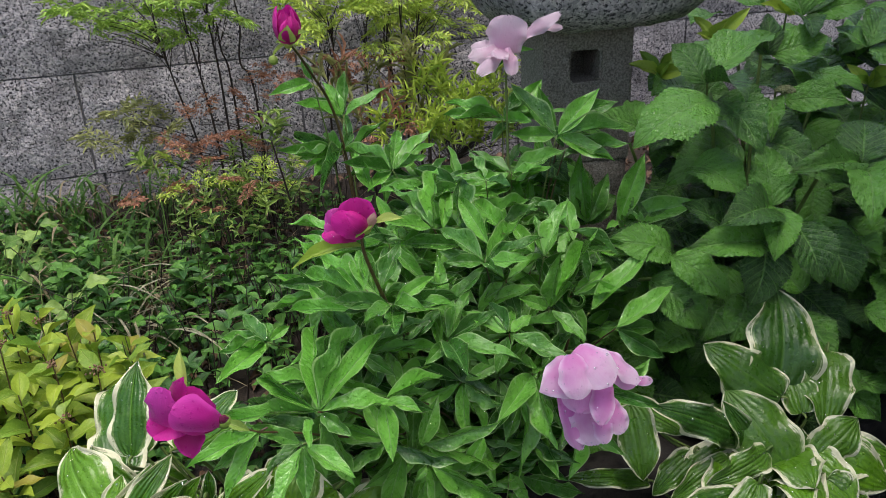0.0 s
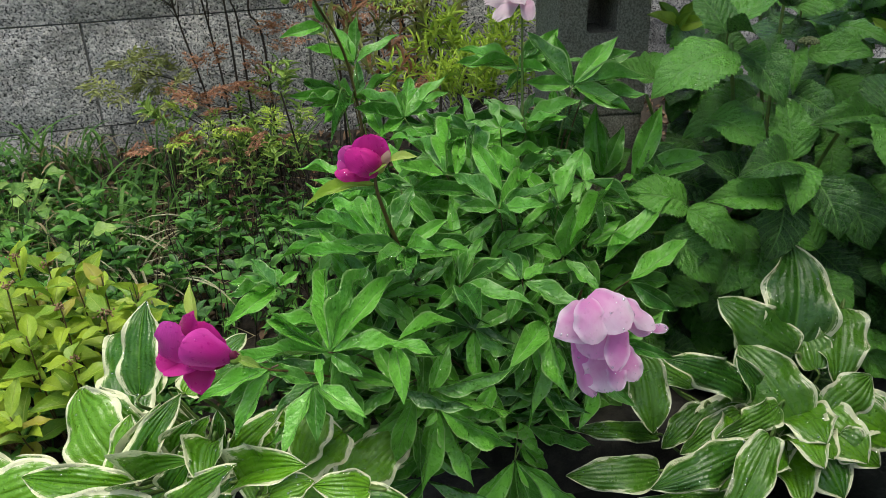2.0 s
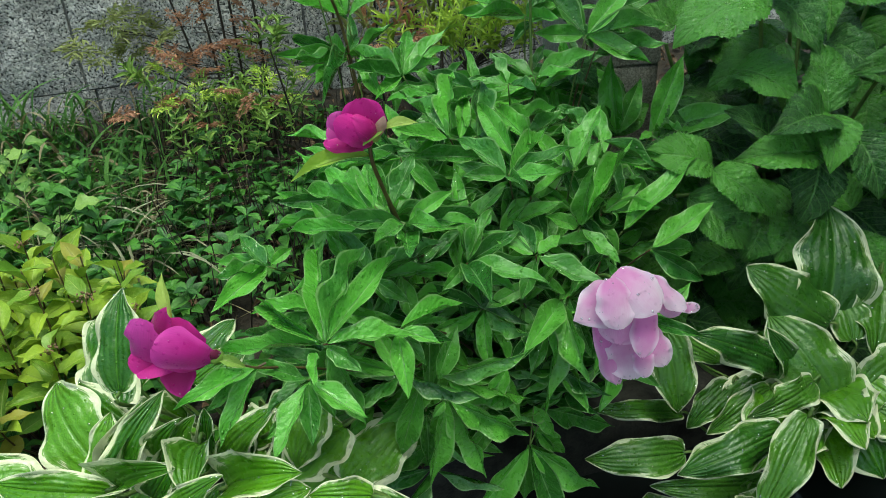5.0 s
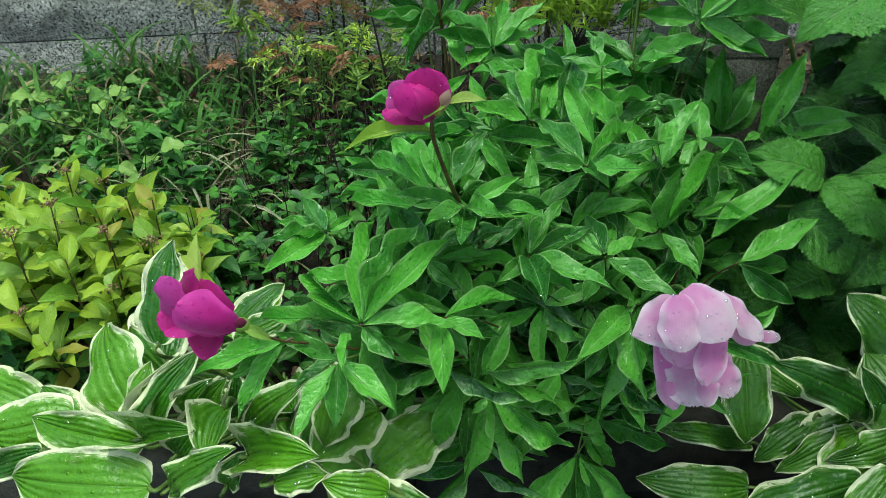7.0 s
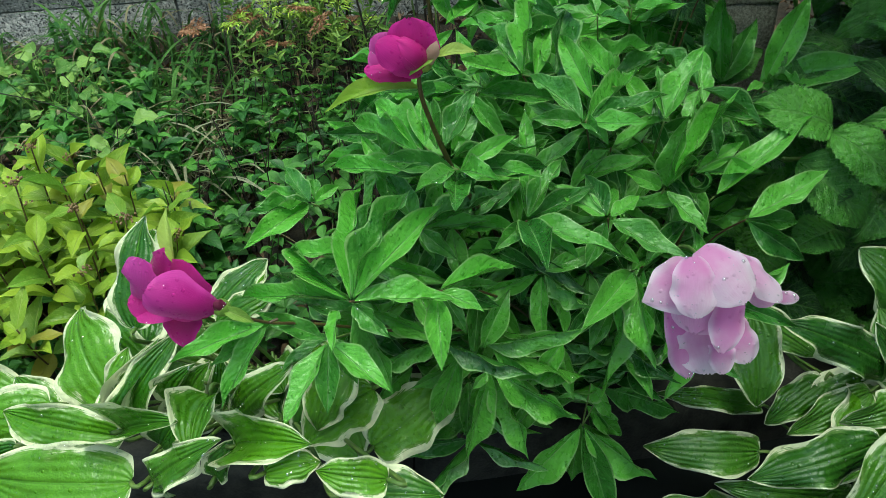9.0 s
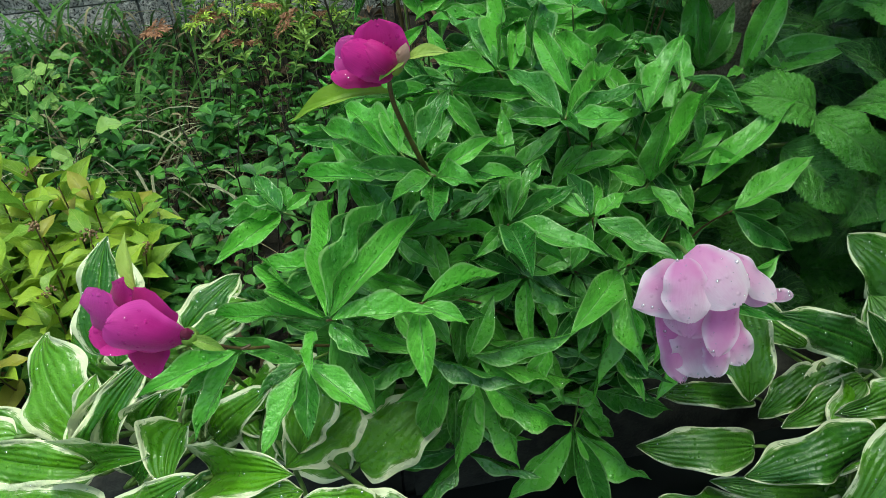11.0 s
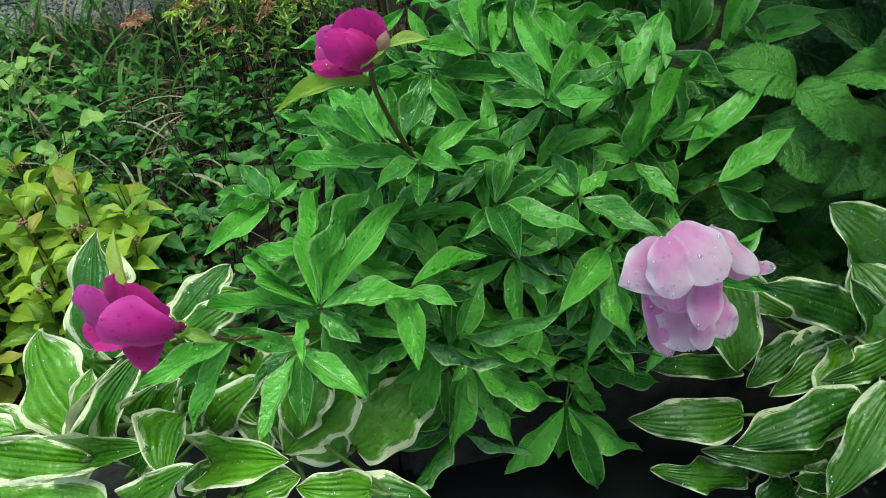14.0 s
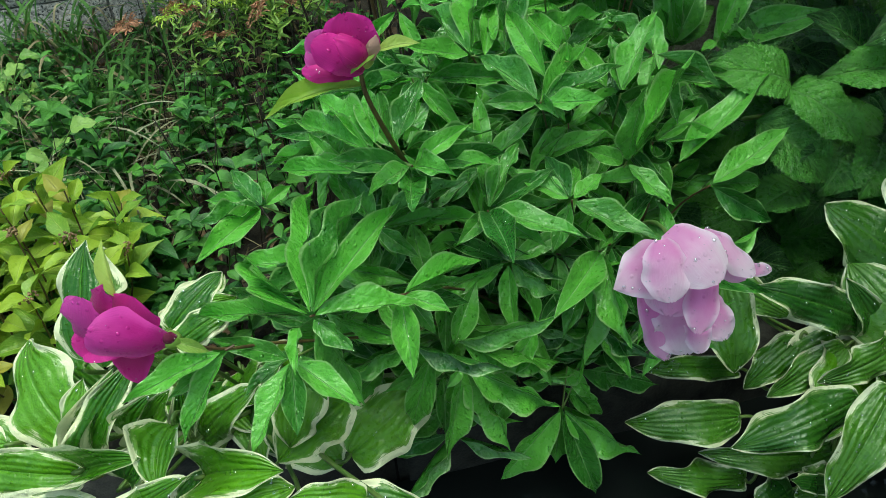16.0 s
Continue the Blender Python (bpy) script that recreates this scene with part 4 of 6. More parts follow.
def flower(at, label):
    """The calyx of a flower, which carries its petals and sepals."""
    return part("flower", ball(0.007, sepal_green, "calyx", rings=6), peony, Matrix.Translation(at), label)


FACING = (0.04, -0.86, 0.50)


def petal(fl, base, tip, width, material, bow=0.12, cup=0.5, hint=(0, -0.7, 0.7), roll=0.0, seed=0, wave=0.04, ragged=0.012, name="petal", shape="petal"):
    me = blade(shape, material, bow=bow, fold=0.0, wave=wave, seed=seed, nu=18, nv=6, cup=cup, ragged=ragged, crinkle=0.006)
    return part(name, me, fl, blade_pose(base, tip, width, hint, roll))


def bud_petal(fl, base, tip, phi, spread, radius, material, reach=1.0, flare=0.0, seed=0, point=0.35, shut=0.86):
    """A petal that wraps round the axis of a half-closed flower, from its base towards its tip."""
    b, d = Vector(base), Vector(tip) - Vector(base)
    length = d.length
    d.normalize()
    e1 = d.cross(Vector((0, 0, 1))).normalized()
    e2 = e1.cross(d)
    rng = random.Random(seed)
    ph = rng.uniform(0, 6)
    nu, nv = 14, 8
    verts, uvs, faces = [], [], []
    for i in range(nu + 1):
        s = i / nu
        prof = math.sin(math.pi * (0.05 + shut * s ** 0.92)) ** 0.58
        wide = spread * min(1.0, 0.45 + 1.6 * s) * (1 - max(0, (s - 0.68) / 0.32) ** 2 * (0.30 + point * 0.45))
        for j in range(-nv, nv + 1):
            v = j / nv
            g = phi + v * wide
            r = radius * prof * (1 + 0.04 * math.sin(5 * s + ph) * v) + flare * max(0, s - 0.35) ** 2
            r += 0.0016 * math.sin(9 * v + ph + 4 * s) * s * s + 0.0022 * abs(v) ** 5 * s
            along = length * reach * (s - 0.10 * v * v * s * s + 0.015 * math.sin(8 * v + ph) * s)
            p = b + d * along + (e1 * math.cos(g) + e2 * math.sin(g)) * r
            verts.append(p)
            uvs.append((s, (v + 1) / 2))
    w = 2 * nv + 1
    for i in range(nu):
        for j in range(w - 1):
            a = i * w + j
            faces.append((a, a + 1, a + w + 1, a + w))
    return part("petal", mesh_of("petal", verts, faces, material, uvs), fl)


def sepal(fl, base, tip, width, bow=0.05, seed=0, material=None, hint=(0, -0.6, 0.8)):
    me = blade("peony", material or sepal_green, bow=bow, fold=0.3, wave=0.02, seed=seed, nu=10, nv=3)
    return part("sepal", me, fl, blade_pose(base, tip, width, hint))


# the half-open magenta bud that tops the bush
_b, _t = (-0.059, 0.797, 0.576), (-0.087, 0.772, 0.611)
upper_bud = flower(_b, "half-open magenta peony bud with rain drops")
for _k, (_phi, _sp) in enumerate([(2.8, 1.6), (0.4, 1.6), (5.2, 1.5)]):
    bud_petal(upper_bud, _b, _t, _phi, _sp, 0.0125, magenta_petal, 0.70, 0.0, _k, 0.0, 0.945)
petal(upper_bud, (-0.077, 0.795, 0.575), (-0.097, 0.79, 0.6), 0.0248, rose_petal, hint=FACING, seed=161, bow=0.1, cup=0.1, ragged=0.02, shape='petal_round')
petal(upper_bud, (-0.083, 0.795, 0.576), (-0.101, 0.785, 0.586), 0.0214, rose_petal, hint=FACING, seed=163, bow=0.1, cup=0.1, shape='petal_round')
petal(upper_bud, (-0.065, 0.798, 0.569), (-0.067, 0.785, 0.616), 0.0419, magenta_petal, hint=FACING, seed=160, bow=0.1, cup=0.1, ragged=0.02, shape='petal_round')
petal(upper_bud, (-0.069, 0.795, 0.568), (-0.104, 0.78, 0.576), 0.0171, magenta_petal, hint=FACING, seed=164, bow=0.1, cup=0.1, shape='petal_wide')
petal(upper_bud, (-0.059, 0.793, 0.571), (-0.089, 0.768, 0.602), 0.0274, magenta_petal, hint=FACING, seed=165, bow=0.1, cup=0.1, shape='petal_round')
sepal(upper_bud, (-0.049, 0.797, 0.582), (-0.016, 0.8, 0.585), 0.0115, 0.10, 3)
petal(upper_bud, (-0.059, 0.796, 0.575), (-0.047, 0.79, 0.597), 0.014, faded_sepal, hint=FACING, seed=166, shape="petal_round", bow=0.2, cup=0.2)
sepal(upper_bud, (-0.050, 0.798, 0.583), (-0.068, 0.78, 0.572), 0.014, 0.10, 4)
sepal(upper_bud, (-0.063, 0.800, 0.554), (-0.140, 0.775, 0.541), 0.018, 0.14, 5, sprout_green)
sepal(upper_bud, (-0.062, 0.805, 0.549), (-0.126, 0.820, 0.537), 0.018, 0.08, 6, peony_green)

# the nodding magenta flower at the edge of the bush
_b, _t = (-0.201, 0.64, 0.438), (-0.248, 0.632, 0.45)
low_bud = flower((-0.190, 0.634, 0.445), "drooping half-open magenta peony flower")
for _k, (_phi, _sp, _r, _reach, _fl, _pt) in enumerate([(2.3, 1.4, 0.0120, 0.85, 0.0, 0.4), (0.5, 1.4, 0.0120, 0.85, 0.0, 0.4), (4.7, 1.4, 0.0120, 0.83, 0.0, 0.4)]):
    bud_petal(low_bud, _b, _t, _phi, _sp, _r, magenta_petal, _reach, _fl, 20 + _k, _pt)
petal(low_bud, (-0.24, 0.65, 0.429), (-0.27, 0.64, 0.44), 0.0273, magenta_petal, hint=FACING, seed=120, bow=0.06, cup=0.1, ragged=0.02, shape='petal_round', wave=0.05)
petal(low_bud, (-0.235, 0.65, 0.429), (-0.229, 0.635, 0.401), 0.0309, magenta_petal, hint=FACING, seed=121, bow=0.08, cup=0.1, shape='hydrangea', wave=0.05)
petal(low_bud, (-0.248, 0.648, 0.434), (-0.245, 0.632, 0.427), 0.0384, magenta_petal, hint=FACING, seed=128, bow=0.08, cup=0.1, shape='petal_round', wave=0.05)
petal(low_bud, (-0.232, 0.652, 0.427), (-0.213, 0.642, 0.479), 0.0420, magenta_petal, hint=FACING, seed=122, bow=0.1, cup=0.1, shape='petal_round', wave=0.05)
petal(low_bud, (-0.257, 0.645, 0.434), (-0.242, 0.632, 0.487), 0.0336, orchid_petal, hint=FACING, seed=123, bow=0.12, cup=0.1, ragged=0.02, shape='petal_round', wave=0.06)
petal(low_bud, (-0.24, 0.64, 0.462), (-0.217, 0.626, 0.502), 0.0202, magenta_petal, hint=FACING, seed=124, bow=0.1, cup=0.12, shape='hydrangea', wave=0.05)
petal(low_bud, (-0.19, 0.637, 0.441), (-0.225, 0.602, 0.481), 0.0370, orchid_petal, hint=FACING, seed=126, bow=0.13, cup=0.22, wave=0.03, shape='petal_bulb')
petal(low_bud, (-0.185, 0.632, 0.445), (-0.193, 0.628, 0.453), 0.0101, maroon_base, hint=FACING, seed=129, bow=0.2, cup=0.3, shape='petal_round')
sepal(low_bud, (-0.19, 0.632, 0.446), (-0.167, 0.636, 0.431), 0.0095, 0.08, 7)
sepal(low_bud, (-0.225, 0.645, 0.475), (-0.232, 0.665, 0.512), 0.012, 0.06, 8, hint=(0, -1, 0.2))

# the blown pink flower that hangs over the hostas
_b = (0.191, 0.800, 0.386)
pink_bloom = flower(_b, "blown pale pink peony flower hanging down, beaded with rain")
petal(pink_bloom, (0.181, 0.765, 0.374), (0.189, 0.745, 0.317), 0.0508, pink_petal, hint=FACING, seed=50, bow=0.03, cup=0.04, ragged=0.018, shape='petal_wide', wave=0.09)
petal(pink_bloom, (0.157, 0.765, 0.376), (0.174, 0.745, 0.311), 0.0286, pink_deep, hint=FACING, seed=51, bow=0.04, cup=0.08, ragged=0.018, shape='petal_wide', wave=0.07)
petal(pink_bloom, (0.196, 0.762, 0.358), (0.201, 0.742, 0.321), 0.0239, pink_petal, hint=FACING, seed=62, bow=0.05, cup=0.06, ragged=0.018, shape='petal_wide', wave=0.07)
petal(pink_bloom, (0.205, 0.765, 0.364), (0.222, 0.75, 0.329), 0.0306, pink_petal, hint=FACING, seed=52, bow=0.05, cup=0.06, ragged=0.03, shape='petal_wide', wave=0.08)
petal(pink_bloom, (0.18, 0.76, 0.41), (0.171, 0.74, 0.366), 0.0514, pink_deep, hint=FACING, seed=53, bow=0.06, cup=0.08, ragged=0.03, shape='petal_wide', wave=0.06)
petal(pink_bloom, (0.174, 0.75, 0.42), (0.125, 0.735, 0.399), 0.0477, pink_petal, hint=FACING, seed=56, bow=0.06, cup=0.05, shape='hydrangea', wave=0.05)
petal(pink_bloom, (0.198, 0.748, 0.406), (0.191, 0.722, 0.362), 0.0273, pink_petal, hint=FACING, seed=55, bow=0.07, cup=0.12, roll=0.15, ragged=0.02, shape='petal_round', wave=0.08)
petal(pink_bloom, (0.211, 0.785, 0.4), (0.238, 0.77, 0.379), 0.0276, pink_deep, hint=FACING, seed=57, bow=-0.05, cup=-0.04, shape='petal_round', wave=0.06)
petal(pink_bloom, (0.2, 0.78, 0.422), (0.239, 0.758, 0.391), 0.0229, pink_petal, hint=FACING, seed=58, bow=0.08, cup=0.1, roll=-0.35, shape='petal_round', wave=0.07)
petal(pink_bloom, (0.24, 0.785, 0.376), (0.262, 0.785, 0.376), 0.0121, pink_petal, hint=FACING, seed=59, bow=0.05, cup=0.05, shape='petal_round', wave=0.06)
petal(pink_bloom, (0.166, 0.75, 0.444), (0.202, 0.722, 0.414), 0.0441, pink_petal, hint=FACING, seed=60, bow=0.13, cup=0.14, roll=-0.1, shape='petal_round', wave=0.06)
petal(pink_bloom, (0.159, 0.738, 0.444), (0.166, 0.715, 0.401), 0.0372, pink_petal, hint=FACING, seed=61, bow=0.11, cup=0.14, shape='petal_round', wave=0.06)

# the faded pink flower and the small bud behind
_b = (0.125, 1.27, 0.672)
top_bloom = flower(_b, "faded pale pink peony flower with reflexed petals")
petal(top_bloom, (0.126, 1.270, 0.682), (0.129, 1.260, 0.742), 0.066, pale_petal, hint=(0.0, -0.8, 0.5), seed=70, bow=0.06, cup=0.05, ragged=0.03, wave=0.08, shape="petal_wide")
petal(top_bloom, (0.125, 1.285, 0.693), (0.142, 1.285, 0.736), 0.050, pale_petal, hint=(0.0, -0.8, 0.5), seed=71, bow=0.05, cup=0.05, ragged=0.03, wave=0.08, shape="petal_wide")
petal(top_bloom, (0.121, 1.260, 0.689), (0.110, 1.230, 0.681), 0.030, pale_petal, hint=(0.0, -0.8, 0.5), seed=72, bow=0.10, cup=0.05, ragged=0.03, wave=0.08, shape="petal_wide")
petal(top_bloom, (0.126, 1.275, 0.688), (0.066, 1.240, 0.682), 0.026, pale_petal, hint=(0.0, -0.8, 0.5), seed=73, bow=0.10, cup=0.05, ragged=0.03, wave=0.08)
petal(top_bloom, (0.126, 1.270, 0.689), (0.081, 1.230, 0.657), 0.026, pale_petal, hint=(0.0, -0.8, 0.5), seed=74, bow=0.10, cup=0.05, ragged=0.03, wave=0.08)
petal(top_bloom, (0.128, 1.265, 0.692), (0.134, 1.235, 0.654), 0.024, pale_petal, hint=(0.0, -0.8, 0.5), seed=75, bow=0.07, cup=0.05, ragged=0.03, wave=0.08)
petal(top_bloom, (0.144, 1.270, 0.699), (0.212, 1.270, 0.740), 0.022, pale_petal, hint=(0.0, -0.8, 0.5), seed=76, bow=0.06, cup=0.04, ragged=0.03, wave=0.08)
petal(top_bloom, (0.154, 1.280, 0.715), (0.219, 1.300, 0.715), 0.014, pale_petal, hint=(0.0, -0.8, 0.5), seed=77, bow=0.04, cup=0.03, ragged=0.03, wave=0.08)
petal(top_bloom, (0.117, 1.275, 0.695), (0.071, 1.260, 0.693), 0.022, pale_petal, hint=(0.0, -0.8, 0.5), seed=78, bow=0.10, cup=0.05, ragged=0.03, wave=0.08)
petal(top_bloom, (0.127, 1.290, 0.702), (0.115, 1.300, 0.736), 0.040, pale_petal, hint=(0.0, -0.8, 0.5), seed=79, bow=0.05, cup=0.03, ragged=0.03, wave=0.08)
sepal(top_bloom, (0.125, 1.268, 0.672), (0.083, 1.250, 0.649), 0.018, 0.05, 15, peony_green)
sepal(top_bloom, (0.126, 1.27, 0.676), (0.173, 1.290, 0.683), 0.014, 0.05, 16, peony_green)
_b, _t = (-0.189, 1.122, 0.733), (-0.187, 1.116, 0.784)
top_bud = flower(_b, "opening magenta peony bud with a yellow-green sepal")
for _k, (_phi, _sp, _r, _reach) in enumerate([(1.0, 1.2, 0.014, 0.9), (3.2, 1.2, 0.014, 0.95), (5.2, 1.2, 0.015, 0.9), (2.2, 1.1, 0.0190, 1.0), (0.2, 1.0, 0.0185, 1.0), (4.3, 1.0, 0.0195, 0.78)]):
    bud_petal(top_bud, _b, _t, _phi, _sp, _r, magenta_petal, _reach, 0.004, 90 + _k)
sepal(top_bud, (-0.187, 1.112, 0.736), (-0.182, 1.100, 0.761), 0.024, 0.12, 11, hint=(0.1, -1, 0.1))
sepal(top_bud, (-0.186, 1.118, 0.736), (-0.154, 1.110, 0.749), 0.012, 0.12, 12)
sepal(top_bud, (-0.19, 1.118, 0.733), (-0.212, 1.110, 0.715), 0.006, 0.1, 13)
flower((-0.210, 1.110, 0.713), "tiny closed green bud")


# ---- hydrangea ----
hyd_leaves = []
for _k in range(9):
    _q = random.Random(540 + _k)
    hyd_leaves.append(blade("hydrangea", hydrangea_green, bow=_q.uniform(0.03, 0.14), fold=_q.uniform(0.18, 0.46), wave=_q.uniform(0.03, 0.07), bend=_q.uniform(-0.03, 0.03), seed=40 + _k, nu=36, nv=4, teeth=1, lobe=0.04, cup=_q.uniform(0.0, 0.15), crinkle=0.006, droop=_q.uniform(0.02, 0.12)))
HYD_ROOT = Vector((0.58, 1.42, 0.08))
hydrangea = thing("hydrangea", HYD_ROOT, "dense green hydrangea with broad toothed leaves and unopened flower clusters", "hydrangea")
_rng = random.Random(5)


HYD_POINTS = []


def hydrangea_leaf(base, tip, width, outer=True):
    if outer:
        HYD_POINTS.extend((Vector(base), Vector(base).lerp(Vector(tip), 0.5), Vector(tip)))
    elif not deep_enough(Vector(base).lerp(Vector(tip), 0.5), HYD_POINTS, 0.065, 0.045):
        return
    part("leaf", _rng.choice(hyd_leaves), hydrangea, blade_pose(base, tip, width, (_rng.uniform(-0.2, 0.2), -0.6, 0.8), _rng.uniform(-0.3, 0.3)))


hydrangea_leaf((0.459, 1.270, 0.591), (0.323, 1.210, 0.543), 0.105)
hydrangea_leaf((0.484, 1.320, 0.579), (0.525, 1.200, 0.521), 0.085)
hydrangea_leaf((0.581, 1.330, 0.573), (0.552, 1.240, 0.530), 0.036)
hydrangea_leaf((0.614, 1.350, 0.566), (0.698, 1.300, 0.574), 0.060)
hydrangea_leaf((0.539, 1.170, 0.442), (0.528, 1.215, 0.531), 0.075)
hydrangea_leaf((0.536, 1.170, 0.437), (0.430, 1.080, 0.452), 0.075)
hydrangea_leaf((0.544, 1.170, 0.438), (0.512, 1.070, 0.400), 0.065)
hydrangea_leaf((0.518, 1.130, 0.398), (0.493, 1.090, 0.302), 0.085)
hydrangea_leaf((0.516, 1.130, 0.400), (0.384, 1.070, 0.420), 0.062)
hydrangea_leaf((0.564, 1.140, 0.421), (0.596, 1.090, 0.340), 0.080)
hydrangea_leaf((0.540, 1.360, 0.494), (0.403, 1.280, 0.452), 0.090)
hydrangea_leaf((0.445, 1.300, 0.471), (0.508, 1.200, 0.449), 0.080)
hydrangea_leaf((0.575, 1.300, 0.509), (0.613, 1.200, 0.486), 0.062)
hydrangea_leaf((0.619, 1.280, 0.460), (0.677, 1.200, 0.461), 0.060)
hydrangea_leaf((0.373, 1.130, 0.378), (0.465, 1.100, 0.316), 0.062)
hydrangea_leaf((0.377, 1.150, 0.379), (0.273, 1.120, 0.415), 0.070)
hydrangea_leaf((0.342, 1.130, 0.339), (0.430, 1.100, 0.264), 0.085)
hydrangea_leaf((0.324, 1.160, 0.327), (0.207, 1.100, 0.362), 0.075)
hydrangea_leaf((0.508, 1.170, 0.263), (0.416, 1.100, 0.246), 0.070)
hydrangea_leaf((0.602, 1.170, 0.243), (0.643, 1.100, 0.203), 0.080)
hydrangea_leaf((0.518, 1.250, 0.343), (0.415, 1.220, 0.435), 0.080)
hydrangea_leaf((0.619, 1.200, 0.271), (0.576, 1.250, 0.321), 0.070)
hydrangea_leaf((0.641, 1.200, 0.387), (0.679, 1.150, 0.292), 0.080)
hydrangea_leaf((0.395, 1.300, 0.420), (0.325, 1.220, 0.363), 0.070)
hydrangea_leaf((0.543, 1.200, 0.294), (0.471, 1.200, 0.296), 0.070)
hydrangea_leaf((0.362, 1.360, 0.530), (0.290, 1.360, 0.554), 0.050)
hydrangea_leaf((0.358, 1.360, 0.526), (0.364, 1.420, 0.565), 0.040)
hydrangea_leaf((0.685, 1.300, 0.447), (0.705, 1.300, 0.520), 0.070)
hydrangea_leaf((0.710, 1.250, 0.484), (0.740, 1.320, 0.539), 0.090)
hydrangea_leaf((0.704, 1.250, 0.481), (0.557, 1.160, 0.502), 0.055)
hydrangea_leaf((0.717, 1.250, 0.473), (0.672, 1.120, 0.425), 0.085)
hydrangea_leaf((0.721, 1.250, 0.479), (0.787, 1.200, 0.482), 0.080)
hydrangea_leaf((0.462, 1.320, 0.611), (0.416, 1.360, 0.675), 0.070)
hydrangea_leaf((0.464, 1.320, 0.615), (0.609, 1.420, 0.681), 0.085)
hydrangea_leaf((0.460, 1.300, 0.612), (0.491, 1.200, 0.607), 0.060)
hydrangea_leaf((0.600, 1.420, 0.634), (0.609, 1.460, 0.703), 0.045)
hydrangea_leaf((0.607, 1.420, 0.634), (0.713, 1.440, 0.661), 0.070)
hydrangea_leaf((0.597, 1.420, 0.634), (0.529, 1.420, 0.673), 0.040)
hydrangea_leaf((0.688, 1.500, 0.689), (0.663, 1.550, 0.754), 0.070)
hydrangea_leaf((0.696, 1.500, 0.689), (0.808, 1.500, 0.710), 0.060)
hydrangea_leaf((0.690, 1.500, 0.687), (0.669, 1.400, 0.669), 0.050)
hydrangea_leaf((0.692, 1.500, 0.692), (0.797, 1.600, 0.745), 0.070)
hydrangea_leaf((0.791, 1.450, 0.634), (0.752, 1.500, 0.669), 0.060)
hydrangea_leaf((0.796, 1.450, 0.633), (0.847, 1.400, 0.594), 0.070)
hydrangea_leaf((0.793, 1.450, 0.636), (0.867, 1.550, 0.694), 0.060)
hydrangea_leaf((0.700, 1.450, 0.592), (0.761, 1.380, 0.577), 0.050)
hydrangea_leaf((0.598, 1.400, 0.519), (0.631, 1.300, 0.498), 0.070)
hydrangea_leaf((0.461, 1.150, 0.281), (0.422, 1.100, 0.243), 0.075)
hydrangea_leaf((0.505, 1.150, 0.289), (0.469, 1.090, 0.244), 0.08)
hydrangea_leaf((0.411, 1.140, 0.236), (0.349, 1.100, 0.227), 0.066)
hydrangea_leaf((0.468, 1.170, 0.211), (0.419, 1.130, 0.176), 0.07)
hydrangea_leaf((0.494, 1.200, 0.320), (0.457, 1.160, 0.281), 0.07)
hydrangea_leaf((0.315, 1.2, 0.341), (0.228, 1.17, 0.328), 0.078)
hydrangea_leaf((0.407, 1.24, 0.344), (0.288, 1.2, 0.384), 0.078)
hydrangea_leaf((0.271, 1.34, 0.355), (0.246, 1.36, 0.477), 0.068)
hydrangea_leaf((0.27, 1.33, 0.363), (0.325, 1.35, 0.41), 0.062)
hydrangea_leaf((0.136, 1.3, 0.385), (0.091, 1.32, 0.44), 0.055)
hydrangea_leaf((0.19, 1.33, 0.487), (0.229, 1.28, 0.463), 0.05)
hydrangea_leaf((0.396, 1.2, 0.342), (0.463, 1.16, 0.316), 0.07)
hydrangea_leaf((0.34, 1.14, 0.301), (0.405, 1.1, 0.31), 0.08)

# shaded leaves behind and below
for _k in range(120):
    _p = Vector((_rng.uniform(0.27, 1.05), _rng.uniform(1.22, 1.72), 0))
    _p.z = _rng.uniform(0.06, 0.20 + 0.42 * min(1.0, max(0.0, (_p.y - 1.1) / 0.35)))
    if _p.x < 0.45:
        _p.z = min(_p.z, 0.36)
        _p.y = max(_p.y, 1.28) if _p.x > 0.38 else _rng.uniform(1.22, 1.34)
    _g = _rng.uniform(-2.6, -0.5)
    _l = _rng.uniform(0.09, 0.13)
    hydrangea_leaf(_p, _p + Vector((math.cos(_g) * _l, math.sin(_g) * _l, _rng.uniform(-0.06, 0.03))), _rng.uniform(0.06, 0.085), False)
for _k in range(460):
    _p = Vector((_rng.uniform(0.22, 1.0), _rng.uniform(1.12, 1.62), 0))
    _p.z = _rng.uniform(0.05, 0.26 + 0.62 * min(0.42, _p.y - 1.12) * (1.0 if _p.x > 0.42 else 0.3))
    if _p.x < 0.42 and 1.36 < _p.y:
        _p.y = _rng.uniform(1.14, 1.40)
        _p.z = _rng.uniform(0.06, 0.18 + 0.8 * (_p.y - 1.14))
    _g = _rng.uniform(-2.6, -0.5)
    _l = _rng.uniform(0.09, 0.13)
    hydrangea_leaf(_p, _p + Vector((math.cos(_g) * _l, math.sin(_g) * _l * 0.6, _rng.uniform(-0.06, 0.02))), _rng.uniform(0.06, 0.085), False)
for _k in range(230):
    _p = Vector((_rng.uniform(0.60, 1.7), _rng.uniform(1.50, 2.1), _rng.uniform(0.15, 0.74)))
    if wall_uv(_p.x, _p.y)[1] < 0.15 or wall_uv(_p.x, _p.y)[0] > 2.0:
        continue
    _g = _rng.uniform(-2.6, -0.5)
    hydrangea_leaf(_p, _p + Vector((math.cos(_g) * 0.12, math.sin(_g) * 0.11, _rng.uniform(-0.06, 0.03))), _rng.uniform(0.07, 0.09), False)
